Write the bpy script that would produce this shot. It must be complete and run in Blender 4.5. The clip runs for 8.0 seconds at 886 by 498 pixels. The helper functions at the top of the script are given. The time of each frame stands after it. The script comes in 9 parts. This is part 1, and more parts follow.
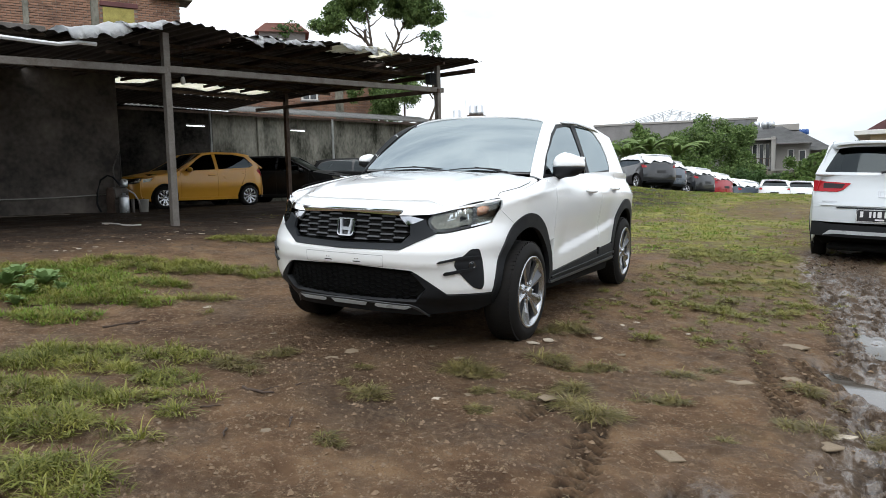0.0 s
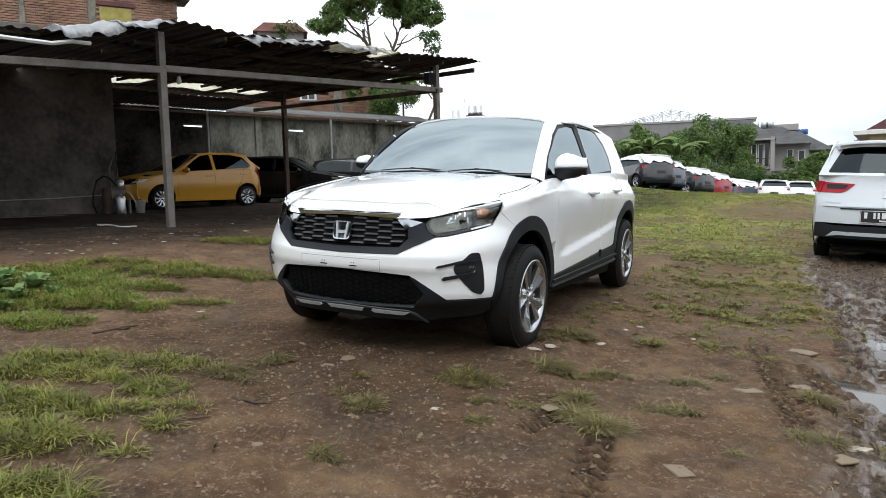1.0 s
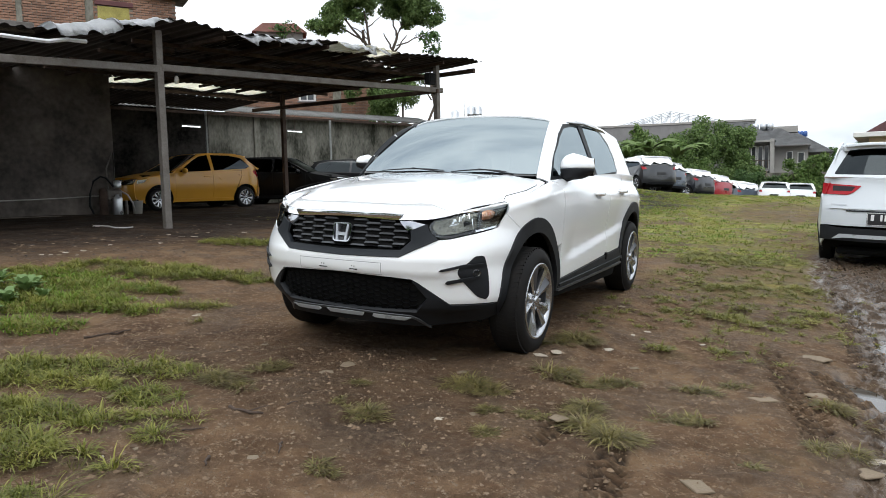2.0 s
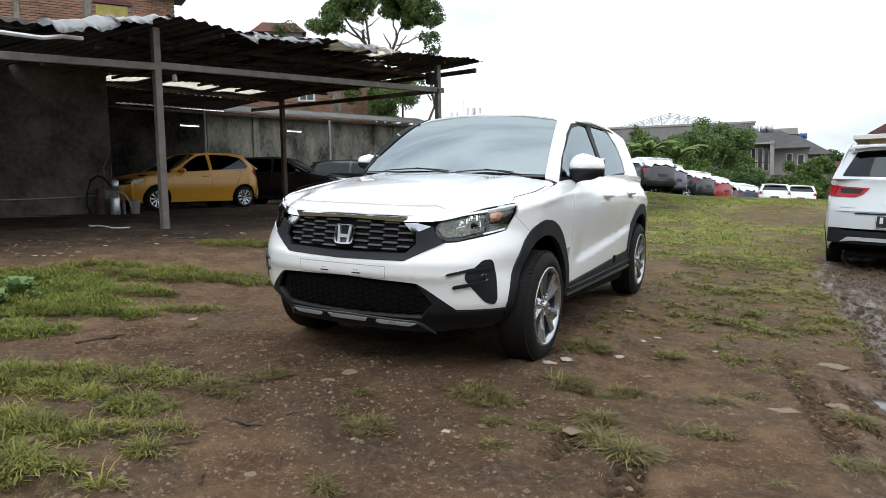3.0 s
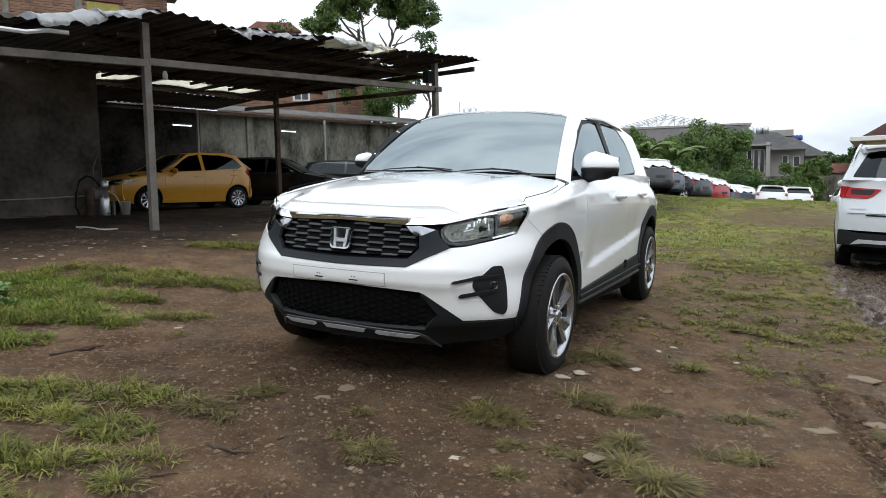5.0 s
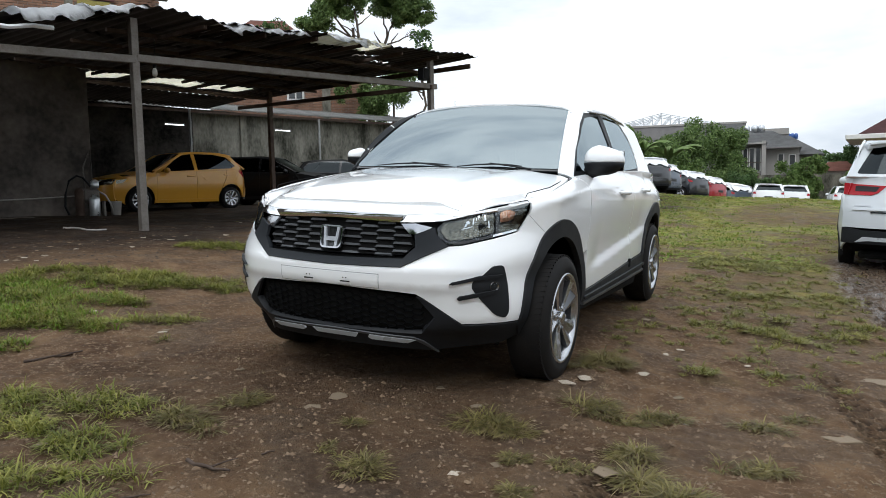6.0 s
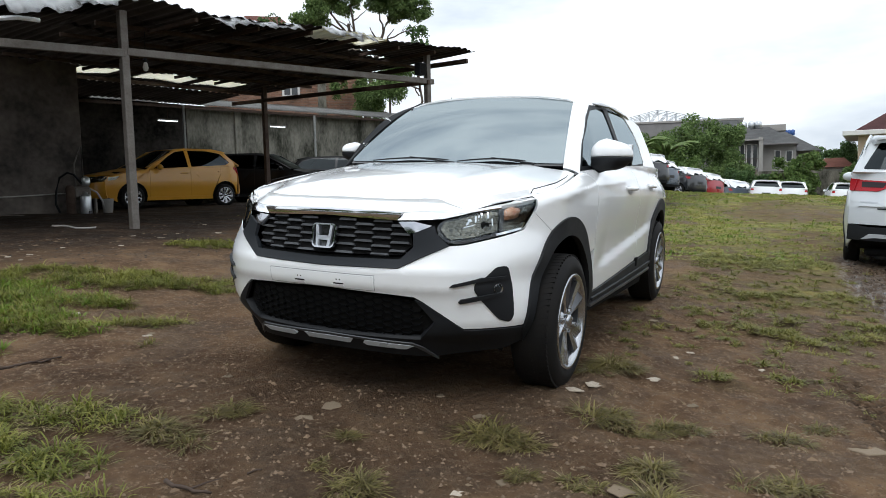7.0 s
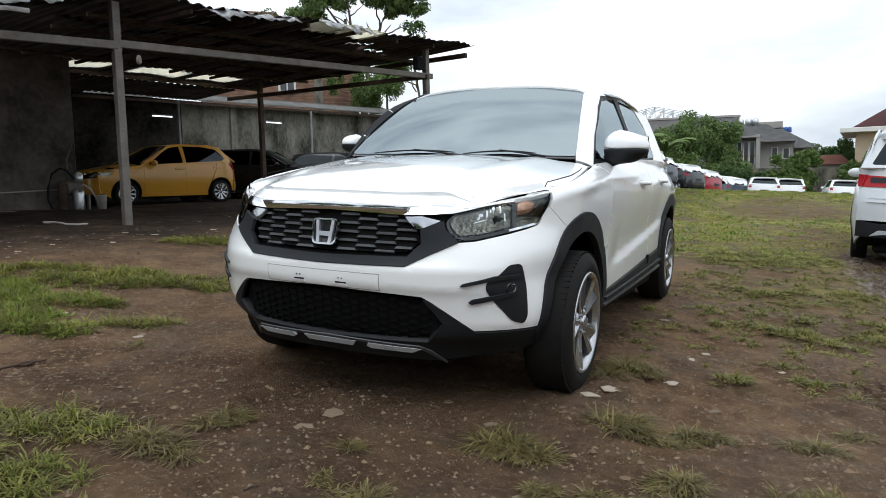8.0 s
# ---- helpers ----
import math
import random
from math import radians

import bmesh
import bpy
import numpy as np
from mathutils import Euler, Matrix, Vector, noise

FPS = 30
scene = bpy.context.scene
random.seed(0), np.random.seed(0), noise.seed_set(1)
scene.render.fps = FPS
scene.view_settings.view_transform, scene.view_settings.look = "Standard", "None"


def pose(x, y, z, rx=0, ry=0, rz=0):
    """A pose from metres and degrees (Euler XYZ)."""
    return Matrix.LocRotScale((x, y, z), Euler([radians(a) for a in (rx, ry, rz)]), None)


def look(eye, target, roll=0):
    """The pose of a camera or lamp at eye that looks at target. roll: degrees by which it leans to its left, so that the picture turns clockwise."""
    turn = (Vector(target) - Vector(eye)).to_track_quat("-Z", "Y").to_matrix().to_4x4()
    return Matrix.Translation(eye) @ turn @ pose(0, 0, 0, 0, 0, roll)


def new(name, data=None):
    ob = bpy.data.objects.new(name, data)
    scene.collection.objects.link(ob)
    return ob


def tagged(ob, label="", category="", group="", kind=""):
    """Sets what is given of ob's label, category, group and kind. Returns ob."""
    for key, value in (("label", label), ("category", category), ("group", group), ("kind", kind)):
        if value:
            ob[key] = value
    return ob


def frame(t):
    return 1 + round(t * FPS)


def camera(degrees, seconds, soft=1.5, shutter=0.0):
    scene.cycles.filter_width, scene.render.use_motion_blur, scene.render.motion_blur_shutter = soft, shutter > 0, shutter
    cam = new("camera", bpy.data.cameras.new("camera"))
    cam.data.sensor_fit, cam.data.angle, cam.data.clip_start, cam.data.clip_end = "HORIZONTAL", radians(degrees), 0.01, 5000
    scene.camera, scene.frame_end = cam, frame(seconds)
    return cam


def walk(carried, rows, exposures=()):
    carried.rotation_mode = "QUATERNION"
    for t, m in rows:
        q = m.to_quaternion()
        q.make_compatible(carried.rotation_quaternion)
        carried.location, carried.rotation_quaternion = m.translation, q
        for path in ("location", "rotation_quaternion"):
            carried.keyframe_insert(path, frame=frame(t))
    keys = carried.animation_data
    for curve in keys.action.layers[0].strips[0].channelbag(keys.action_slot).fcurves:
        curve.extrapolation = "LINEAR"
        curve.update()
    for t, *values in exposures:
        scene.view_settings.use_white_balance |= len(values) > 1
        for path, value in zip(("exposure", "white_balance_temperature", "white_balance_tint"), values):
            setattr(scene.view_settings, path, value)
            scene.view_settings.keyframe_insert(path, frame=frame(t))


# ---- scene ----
# ---------------------------------------------------------------- camera
cam = camera(65.3, 8.0, soft=0.6)
PATH = [
    (0, (2.409, -3.982, 0.973), (0.54, -0.464, 0.61), -1.38),
    (0.5, (2.386, -3.929, 0.982), (0.519, -0.411, 0.617), -1.42),
    (1, (2.355, -3.879, 0.984), (0.491, -0.358, 0.621), -1.4),
    (1.5, (2.318, -3.83, 0.982), (0.457, -0.307, 0.623), -1.36),
    (3, (2.168, -3.664, 0.98), (0.317, -0.135, 0.63), -1.07),
    (3.5, (2.121, -3.611, 0.984), (0.273, -0.081, 0.634), -0.98),
    (4, (2.076, -3.56, 0.987), (0.235, -0.026, 0.638), -0.94),
    (4.5, (2.034, -3.502, 0.984), (0.2, 0.036, 0.638), -0.92),
    (6, (1.897, -3.262, 0.954), (0.093, 0.291, 0.609), -1.18),
    (6.5, (1.845, -3.171, 0.95), (0.05, 0.387, 0.597), -1.24),
    (7, (1.795, -3.094, 0.949), (0.009, 0.467, 0.586), -1.26),
    (7.5, (1.738, -3.02, 0.943), (-0.039, 0.544, 0.571), -1.29),
    (8, (1.669, -2.955, 0.932), (-0.097, 0.614, 0.552), -1.22),
]
walk(cam, [(t, look(eye, target, roll)) for t, eye, target, roll in PATH], exposures=[(0, 0.58, 6300, 9), (4, 0.46, 6250, 9), (8, 0.3, 6200, 8.5)])

# ---------------------------------------------------------------- light: bright overcast day
SUN_EL, SUN_ROT = 56, 165
world = bpy.data.worlds.new("overcast_sky")
scene.world = world
world.use_nodes = True
wt = world.node_tree
wt.nodes.clear()
w_out = wt.nodes.new("ShaderNodeOutputWorld")
w_bg = wt.nodes.new("ShaderNodeBackground")
w_sky = wt.nodes.new("ShaderNodeTexSky")
w_sky.sky_type = "NISHITA"
w_sky.sun_disc = False
w_sky.sun_elevation, w_sky.sun_rotation = radians(SUN_EL), radians(SUN_ROT)
w_sky.dust_density = 3.0
w_co = wt.nodes.new("ShaderNodeTexCoord")
w_map = wt.nodes.new("ShaderNodeMapping")
w_map.inputs["Scale"].default_value = (1.0, 1.0, 3.2)
w_cloud = wt.nodes.new("ShaderNodeTexNoise")
w_cloud.inputs["Scale"].default_value = 1.9
w_cloud.inputs["Detail"].default_value = 6
w_cloud.inputs["Roughness"].default_value = 0.55
w_ramp = wt.nodes.new("ShaderNodeValToRGB")
w_ramp.color_ramp.elements[0].position, w_ramp.color_ramp.elements[0].color = 0.34, (0.52, 0.57, 0.64, 1)
w_ramp.color_ramp.elements[1].position, w_ramp.color_ramp.elements[1].color = 0.56, (0.97, 0.99, 1.0, 1)
w_mix = wt.nodes.new("ShaderNodeMix")
w_mix.data_type = "RGBA"
w_mix.inputs[0].default_value = 0.88
wt.links.new(w_co.outputs["Generated"], w_map.inputs["Vector"])
wt.links.new(w_map.outputs[0], w_cloud.inputs["Vector"])
wt.links.new(w_cloud.outputs[0], w_ramp.inputs[0])
wt.links.new(w_sky.outputs[0], w_mix.inputs[6])
w_gain = wt.nodes.new("ShaderNodeVectorMath")
w_gain.operation = "SCALE"
w_sep = wt.nodes.new("ShaderNodeSeparateXYZ")
w_up = wt.nodes.new("ShaderNodeMapRange")
w_up.inputs["To Min"].default_value, w_up.inputs["To Max"].default_value = 10.5, 15.5
wt.links.new(w_co.outputs["Generated"], w_sep.inputs[0])
wt.links.new(w_sep.outputs[2], w_up.inputs["Value"])
wt.links.new(w_up.outputs[0], w_gain.inputs["Scale"])
wt.links.new(w_ramp.outputs[0], w_gain.inputs[0])
wt.links.new(w_gain.outputs[0], w_mix.inputs[7])
wt.links.new(w_mix.outputs[2], w_bg.inputs[0])
w_bg.inputs[1].default_value = 0.096
wt.links.new(w_bg.outputs[0], w_out.inputs[0])

sun_data = bpy.data.lights.new("sun", "SUN")
sun_data.energy, sun_data.angle, sun_data.color = 0.7, radians(40), (1.0, 0.98, 0.95)
sun = new("sun", sun_data)
sun.matrix_world = look((0, 0, 30), (0 - math.sin(radians(SUN_ROT)) * 30 / math.tan(radians(SUN_EL)), -math.cos(radians(SUN_ROT)) * 30 / math.tan(radians(SUN_EL)), 0))


# ---------------------------------------------------------------- building helpers
def part(name, bm, material, parent=None, label="", smooth=False, normals=None):
    me = bpy.data.meshes.new(name)
    if isinstance(bm, tuple):
        me.from_pydata(*bm)
    else:
        bm.to_mesh(me)
        bm.free()
    for m in (material if isinstance(material, (list, tuple)) else [material]):
        me.materials.append(m)
    if smooth:
        me.polygons.foreach_set("use_smooth", np.ones(len(me.polygons), bool))
    ob = new(name, me)
    if parent is not None:
        ob.parent = parent
    if label:
        ob["label"] = label
    return ob


def thing(name, m=None, label="", category="", group="", kind=""):
    ob = new(name)
    ob.empty_display_size = 0.1
    if m is not None:
        ob.matrix_basis = m
    return tagged(ob, label, category, group, kind)


def box(bm, x0, x1, y0, y1, z0, z1, bevel=0.0, m=None):
    """A box, its edges bevelled, added to bm."""
    r = bmesh.ops.create_cube(bm, size=1.0)
    vs = r["verts"]
    for v in vs:
        v.co = Vector(((x0 + x1) / 2 + v.co.x * (x1 - x0), (y0 + y1) / 2 + v.co.y * (y1 - y0), (z0 + z1) / 2 + v.co.z * (z1 - z0)))
    if m is not None:
        bmesh.ops.transform(bm, matrix=m, verts=vs)
    if bevel:
        es = list({e for v in vs for e in v.link_edges})
        bmesh.ops.bevel(bm, geom=es, offset=bevel, segments=1, affect="EDGES", profile=0.7)
    return bm


def boxed(*a, **k):
    return box(bmesh.new(), *a, **k)


def tube(bm, pts, radius, sides=8, caps=True):
    """A round bar along the points; radius may be one number or one for each point."""
    rad = radius if isinstance(radius, (list, tuple)) else [radius] * len(pts)
    pts = [Vector(p) for p in pts]
    rings = []
    for i, p in enumerate(pts):
        d = (pts[min(i + 1, len(pts) - 1)] - pts[max(i - 1, 0)]).normalized()
        a = d.cross(Vector((0, 0, 1)) if abs(d.z) < 0.9 else Vector((1, 0, 0))).normalized()
        b = d.cross(a)
        rings.append([bm.verts.new(p + (a * math.cos(k * math.tau / sides) + b * math.sin(k * math.tau / sides)) * rad[i]) for k in range(sides)])
    for r0, r1 in zip(rings, rings[1:]):
        for k in range(sides):
            bm.faces.new((r0[k], r0[(k + 1) % sides], r1[(k + 1) % sides], r1[k]))
    if caps:
        bm.faces.new(rings[0][::-1])
        bm.faces.new(rings[-1])
    return bm


def lathe(bm, profile, m, sides=32):
    """Turns (radius, height) pairs round the local z axis of m."""
    rings = []
    for r, h in profile:
        rings.append([bm.verts.new(m @ Vector((r * math.cos(k * math.tau / sides), r * math.sin(k * math.tau / sides), h))) for k in range(sides)])
    for r0, r1 in zip(rings, rings[1:]):
        for k in range(sides):
            bm.faces.new((r0[k], r0[(k + 1) % sides], r1[(k + 1) % sides], r1[k]))
    return bm


def smooth01(a, b, x):
    t = np.clip((np.asarray(x, float) - a) / (b - a), 0, 1)
    return t * t * (3 - 2 * t)


# ---------------------------------------------------------------- materials
def mat(name, color, rough=0.7, metal=0.0, vary=0.25, scale=6.0, fine=60.0, bump=0.15, color2=None, coat=0.0, spec=0.5, dist=0.01, stretch=None, rvary=0.1, object_random=0.0, island=0.0, span=(0.42, 0.85)):
    """A procedural surface: colour mottled at two scales, with fine relief."""
    m = bpy.data.materials.new(name)
    m.use_nodes = True
    nt = m.node_tree
    b = nt.nodes["Principled BSDF"]
    b.inputs["Metallic"].default_value = metal
    b.inputs["Coat Weight"].default_value = coat
    b.inputs["Coat Roughness"].default_value = 0.04
    b.inputs["Specular IOR Level"].default_value = spec
    co = nt.nodes.new("ShaderNodeTexCoord")
    src = co.outputs["Object"]
    if stretch:
        mp = nt.nodes.new("ShaderNodeMapping")
        mp.inputs["Scale"].default_value = stretch
        nt.links.new(src, mp.inputs["Vector"])
        src = mp.outputs[0]
    n1 = nt.nodes.new("ShaderNodeTexNoise")
    n1.inputs["Scale"].default_value, n1.inputs["Detail"].default_value, n1.inputs["Roughness"].default_value = scale, 5, 0.6
    n2 = nt.nodes.new("ShaderNodeTexNoise")
    n2.inputs["Scale"].default_value, n2.inputs["Detail"].default_value = fine, 3
    for n in (n1, n2):
        nt.links.new(src, n.inputs["Vector"])
    add = nt.nodes.new("ShaderNodeMath")
    add.operation = "MULTIPLY_ADD"
    add.inputs[1].default_value = 0.35
    nt.links.new(n2.outputs[0], add.inputs[0])
    nt.links.new(n1.outputs[0], add.inputs[2])
    fac = add.outputs[0]
    if object_random:
        oi = nt.nodes.new("ShaderNodeObjectInfo")
        ad = nt.nodes.new("ShaderNodeMath")
        ad.operation = "MULTIPLY_ADD"
        ad.inputs[1].default_value = object_random
        nt.links.new(oi.outputs["Random"], ad.inputs[0])
        nt.links.new(fac, ad.inputs[2])
        fac = ad.outputs[0]
    if island:
        gi = nt.nodes.new("ShaderNodeNewGeometry")
        ai = nt.nodes.new("ShaderNodeMath")
        ai.operation = "MULTIPLY_ADD"
        ai.inputs[1].default_value = island
        nt.links.new(gi.outputs["Random Per Island"], ai.inputs[0])
        nt.links.new(fac, ai.inputs[2])
        fac = ai.outputs[0]
    ramp = nt.nodes.new("ShaderNodeValToRGB")
    c2 = color2 if color2 else tuple(c * (1 - vary) for c in color)
    lo, hi = ramp.color_ramp.elements
    lo.position, lo.color = span[0], (*c2, 1)
    hi.position, hi.color = span[1] + object_random + island, (*color, 1)
    nt.links.new(fac, ramp.inputs[0])
    nt.links.new(ramp.outputs[0], b.inputs["Base Color"])
    rr = nt.nodes.new("ShaderNodeMapRange")
    rr.inputs["To Min"].default_value, rr.inputs["To Max"].default_value = min(1, rough + rvary), max(0.0, rough - rvary)
    nt.links.new(n1.outputs[0], rr.inputs["Value"])
    nt.links.new(rr.outputs[0], b.inputs["Roughness"])
    if bump:
        bp = nt.nodes.new("ShaderNodeBump")
        bp.inputs["Strength"].default_value, bp.inputs["Distance"].default_value = bump, dist
        nt.links.new(add.outputs[0], bp.inputs["Height"])
        nt.links.new(bp.outputs[0], b.inputs["Normal"])
    return m


def glass_mat(name, tint, rough=0.0, ior=2.5):
    """Dark tinted car glass: a clear gloss over a see-through tint."""
    m = bpy.data.materials.new(name)
    m.use_nodes = True
    nt = m.node_tree
    nt.nodes.remove(nt.nodes["Principled BSDF"])
    out = nt.nodes["Material Output"]
    tr = nt.nodes.new("ShaderNodeBsdfTransparent")
    tr.inputs[0].default_value = (*tint, 1)
    gl = nt.nodes.new("ShaderNodeBsdfGlossy")
    gl.inputs["Roughness"].default_value = rough
    gl.inputs[0].default_value = (0.84, 0.95, 0.99, 1)
    fr = nt.nodes.new("ShaderNodeFresnel")
    fr.inputs["IOR"].default_value = ior
    mx = nt.nodes.new("ShaderNodeMixShader")
    nt.links.new(fr.outputs[0], mx.inputs[0])
    nt.links.new(tr.outputs[0], mx.inputs[1])
    nt.links.new(gl.outputs[0], mx.inputs[2])
    nt.links.new(mx.outputs[0], out.inputs[0])
    return m


def emit_mat(name, color, strength):
    m = bpy.data.materials.new(name)
    m.use_nodes = True
    b = m.node_tree.nodes["Principled BSDF"]
    b.inputs["Emission Color"].default_value = (*color, 1)
    b.inputs["Emission Strength"].default_value = strength
    return m


M_PAINT = mat("white_pearl_paint", (0.89, 0.905, 0.91), 0.26, coat=1.0, vary=0.015, scale=2, fine=900, bump=0.0, rvary=0.03)
# Bluish, greyed white: the people carrier's shaded rear put into its paint.
M_PAINT2 = mat("white_paint_greyed", (0.64, 0.68, 0.71), 0.35, coat=0.9, vary=0.03, scale=2, fine=300, bump=0.0, rvary=0.04)
M_YELLOW = mat("amber_yellow_paint", (0.62, 0.3, 0.022), 0.35, coat=0.55, vary=0.05, scale=2, fine=400, bump=0.0, rvary=0.04)
M_DARKCAR = mat("dark_grey_car_paint", (0.018, 0.02, 0.024), 0.3, coat=0.9, vary=0.1, scale=2, fine=300, bump=0.0, rvary=0.04)
M_DUSTCAR = mat("dusty_black_car_paint", (0.006, 0.006, 0.0065), 0.4, coat=0.1, vary=0.3, scale=3, fine=60, bump=0.0, spec=0.15)
M_BLUECAR = mat("slate_blue_car_paint", (0.07, 0.09, 0.12), 0.3, coat=0.9, vary=0.1, scale=2, fine=300, bump=0.0)
M_REDCAR = mat("red_car_paint", (0.35, 0.02, 0.03), 0.3, coat=0.9, vary=0.1, scale=2, fine=300, bump=0.0)
M_BLACKPL = mat("black_textured_plastic", (0.012, 0.0135, 0.016), 0.58, vary=0.2, scale=8, fine=900, bump=0.12, dist=0.001, spec=0.28)
M_BLACKGL = mat("gloss_black_plastic", (0.012, 0.012, 0.013), 0.15, vary=0.1, fine=400, bump=0.0, coat=0.6)
M_GREYPL = mat("grey_painted_plastic", (0.014, 0.017, 0.021), 0.5, vary=0.1, fine=500, bump=0.05, dist=0.001, spec=0.25)
# Near-black for inner parts; also stands in for shade in gaps and slots.
M_INNER = mat("unlit_inner_black", (0.012, 0.012, 0.012), 0.9, vary=0.2, bump=0.0, spec=0.1)
# Grey that stands in for shade in the plate groove and handle recesses.
M_SEAMSHADE = mat("seam_shade_grey", (0.34, 0.35, 0.36), 0.6, vary=0.1, bump=0.0)
M_CHROME = mat("chrome", (0.78, 0.79, 0.8), 0.07, metal=1.0, vary=0.04, bump=0.0, rvary=0.03)
M_CHROMEDK = mat("darkened_chrome", (0.5, 0.51, 0.53), 0.1, metal=1.0, vary=0.04, bump=0.0, rvary=0.03)
M_SATIN = mat("satin_silver_trim", (0.55, 0.57, 0.6), 0.33, metal=0.85, vary=0.08, bump=0.0)
M_ALLOY = mat("alloy_wheel_silver", (0.46, 0.47, 0.49), 0.24, metal=0.9, vary=0.1, bump=0.0)
M_ALLOYDK = mat("dark_painted_alloy", (0.13, 0.135, 0.145), 0.35, metal=0.6, vary=0.1, bump=0.0)
M_TYRE = mat("tyre_rubber", (0.008, 0.008, 0.0085), 0.75, vary=0.3, scale=14, fine=240, bump=0.2, dist=0.002, color2=(0.014, 0.0125, 0.011), spec=0.2)
M_GLASS = glass_mat("tinted_glass", (0.06, 0.07, 0.075), ior=2.0)
M_GLASSW = glass_mat("windscreen_glass", (0.035, 0.042, 0.046), ior=4.0)
M_GLASSDK = glass_mat("dark_privacy_glass", (0.03, 0.034, 0.036), ior=1.5)
M_LENS = glass_mat("clear_lamp_lens", (0.9, 0.92, 0.93), ior=1.33)
M_BARS = mat("dark_satin_grille_bar", (0.09, 0.094, 0.1), 0.4, metal=0.5, vary=0.1, bump=0.0)
M_AMBER = mat("amber_lamp_reflector", (0.62, 0.42, 0.3), 0.16, metal=0.9, vary=0.5, scale=40, fine=120, bump=0.5, dist=0.01, color2=(0.4, 0.13, 0.06))
M_SILVER = mat("silver_painted_plastic", (0.52, 0.55, 0.58), 0.3, metal=0.25, vary=0.08, bump=0.0)
M_MESH = mat("black_mesh_plastic", (0.0035, 0.004, 0.0045), 0.7, vary=0.2, bump=0.0, spec=0.08)
M_SMOKE = mat("smoked_lamp_plastic", (0.02, 0.012, 0.014), 0.3, vary=0.2, bump=0.0, coat=0.1, spec=0.3)
M_REDLAMP = mat("red_lamp_plastic", (0.42, 0.008, 0.016), 0.3, vary=0.15, bump=0.0, coat=0.15, spec=0.3)
M_REFLECTOR = mat("lamp_reflector", (0.23, 0.225, 0.19), 0.1, metal=1.0, vary=0.65, scale=38, fine=110, bump=0.5, dist=0.01)
M_PLATE = mat("number_plate_black", (0.02, 0.02, 0.022), 0.4, vary=0.2, bump=0.05)
M_WHITEBAR = mat("plate_white", (0.75, 0.75, 0.75), 0.5, vary=0.1, bump=0.0)
M_COVER = mat("white_protective_film", (0.82, 0.83, 0.84), 0.45, vary=0.1, scale=5, fine=30, bump=0.6, dist=0.03)
M_STEEL = mat("painted_steel_dirty", (0.16, 0.145, 0.13), 0.65, vary=0.5, scale=5, fine=40, bump=0.2, dist=0.004, color2=(0.085, 0.07, 0.055))
M_STEELDK = mat("rusted_steel", (0.1, 0.07, 0.055), 0.8, vary=0.5, scale=5, fine=50, bump=0.3, dist=0.004, color2=(0.045, 0.03, 0.024), spec=0.2)
M_ROOF = mat("weathered_zinc_sheet", (0.085, 0.073, 0.062), 0.65, metal=0.1, vary=0.5, scale=1.6, fine=22, bump=0.15, dist=0.006, color2=(0.03, 0.023, 0.018), object_random=0.2, spec=0.12)
M_ZINC = mat("bright_zinc_sheet", (0.66, 0.67, 0.68), 0.4, metal=0.15, vary=0.22, scale=3, fine=20, bump=0.2, dist=0.006)
M_SKYL = mat("fibreglass_roof_panel", (0.8, 0.77, 0.6), 0.6, vary=0.2, scale=3, fine=20, bump=0.1)
_nt = M_SKYL.node_tree
_tl, _mx = _nt.nodes.new("ShaderNodeBsdfTranslucent"), _nt.nodes.new("ShaderNodeMixShader")
_tl.inputs[0].default_value = (0.95, 0.92, 0.78, 1)
_mx.inputs[0].default_value = 0.75
_nt.links.new(_nt.nodes["Principled BSDF"].outputs[0], _mx.inputs[1])
_nt.links.new(_tl.outputs[0], _mx.inputs[2])
_nt.links.new(_mx.outputs[0], _nt.nodes["Material Output"].inputs[0])
M_CONCRETE = mat("mildewed_render", (0.28, 0.266, 0.222), 0.9, scale=1.3, fine=14, bump=0.35, dist=0.012, color2=(0.035, 0.036, 0.026), stretch=(1, 1, 0.45), span=(0.5, 0.84), spec=0.15)
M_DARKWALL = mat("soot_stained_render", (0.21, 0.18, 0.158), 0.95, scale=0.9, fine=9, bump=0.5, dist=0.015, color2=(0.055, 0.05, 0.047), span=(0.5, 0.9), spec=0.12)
M_SHADEWALL = mat("shade_dark_render", (0.085, 0.076, 0.066), 0.95, scale=0.9, fine=9, bump=0.5, dist=0.015, color2=(0.01, 0.0095, 0.009), span=(0.5, 0.9), spec=0.05)
M_BRICK = mat("red_brick", (0.32, 0.18, 0.12), 0.9, vary=0.4, scale=1.6, fine=30, bump=0.3, dist=0.006, color2=(0.075, 0.048, 0.038), object_random=0.2, island=0.35)
M_MORTAR = mat("brick_mortar", (0.3, 0.25, 0.21), 0.95, vary=0.4, scale=3, fine=40, bump=0.3, dist=0.006)
M_BARK = mat("bark", (0.13, 0.1, 0.075), 0.9, vary=0.4, scale=8, fine=60, bump=0.5, dist=0.01, stretch=(1, 1, 0.3))
M_HOSE = mat("grey_hose", (0.42, 0.4, 0.37), 0.6, vary=0.2, bump=0.0)
M_STONE = mat("pale_stone_chip", (0.2, 0.152, 0.1), 0.85, vary=0.4, scale=20, fine=150, bump=0.3, dist=0.002, color2=(0.13, 0.1, 0.065), object_random=0.3)
M_WHITECHIP = mat("white_tile_shard", (0.5, 0.43, 0.34), 0.8, vary=0.5, scale=14, fine=150, bump=0.2, dist=0.002)
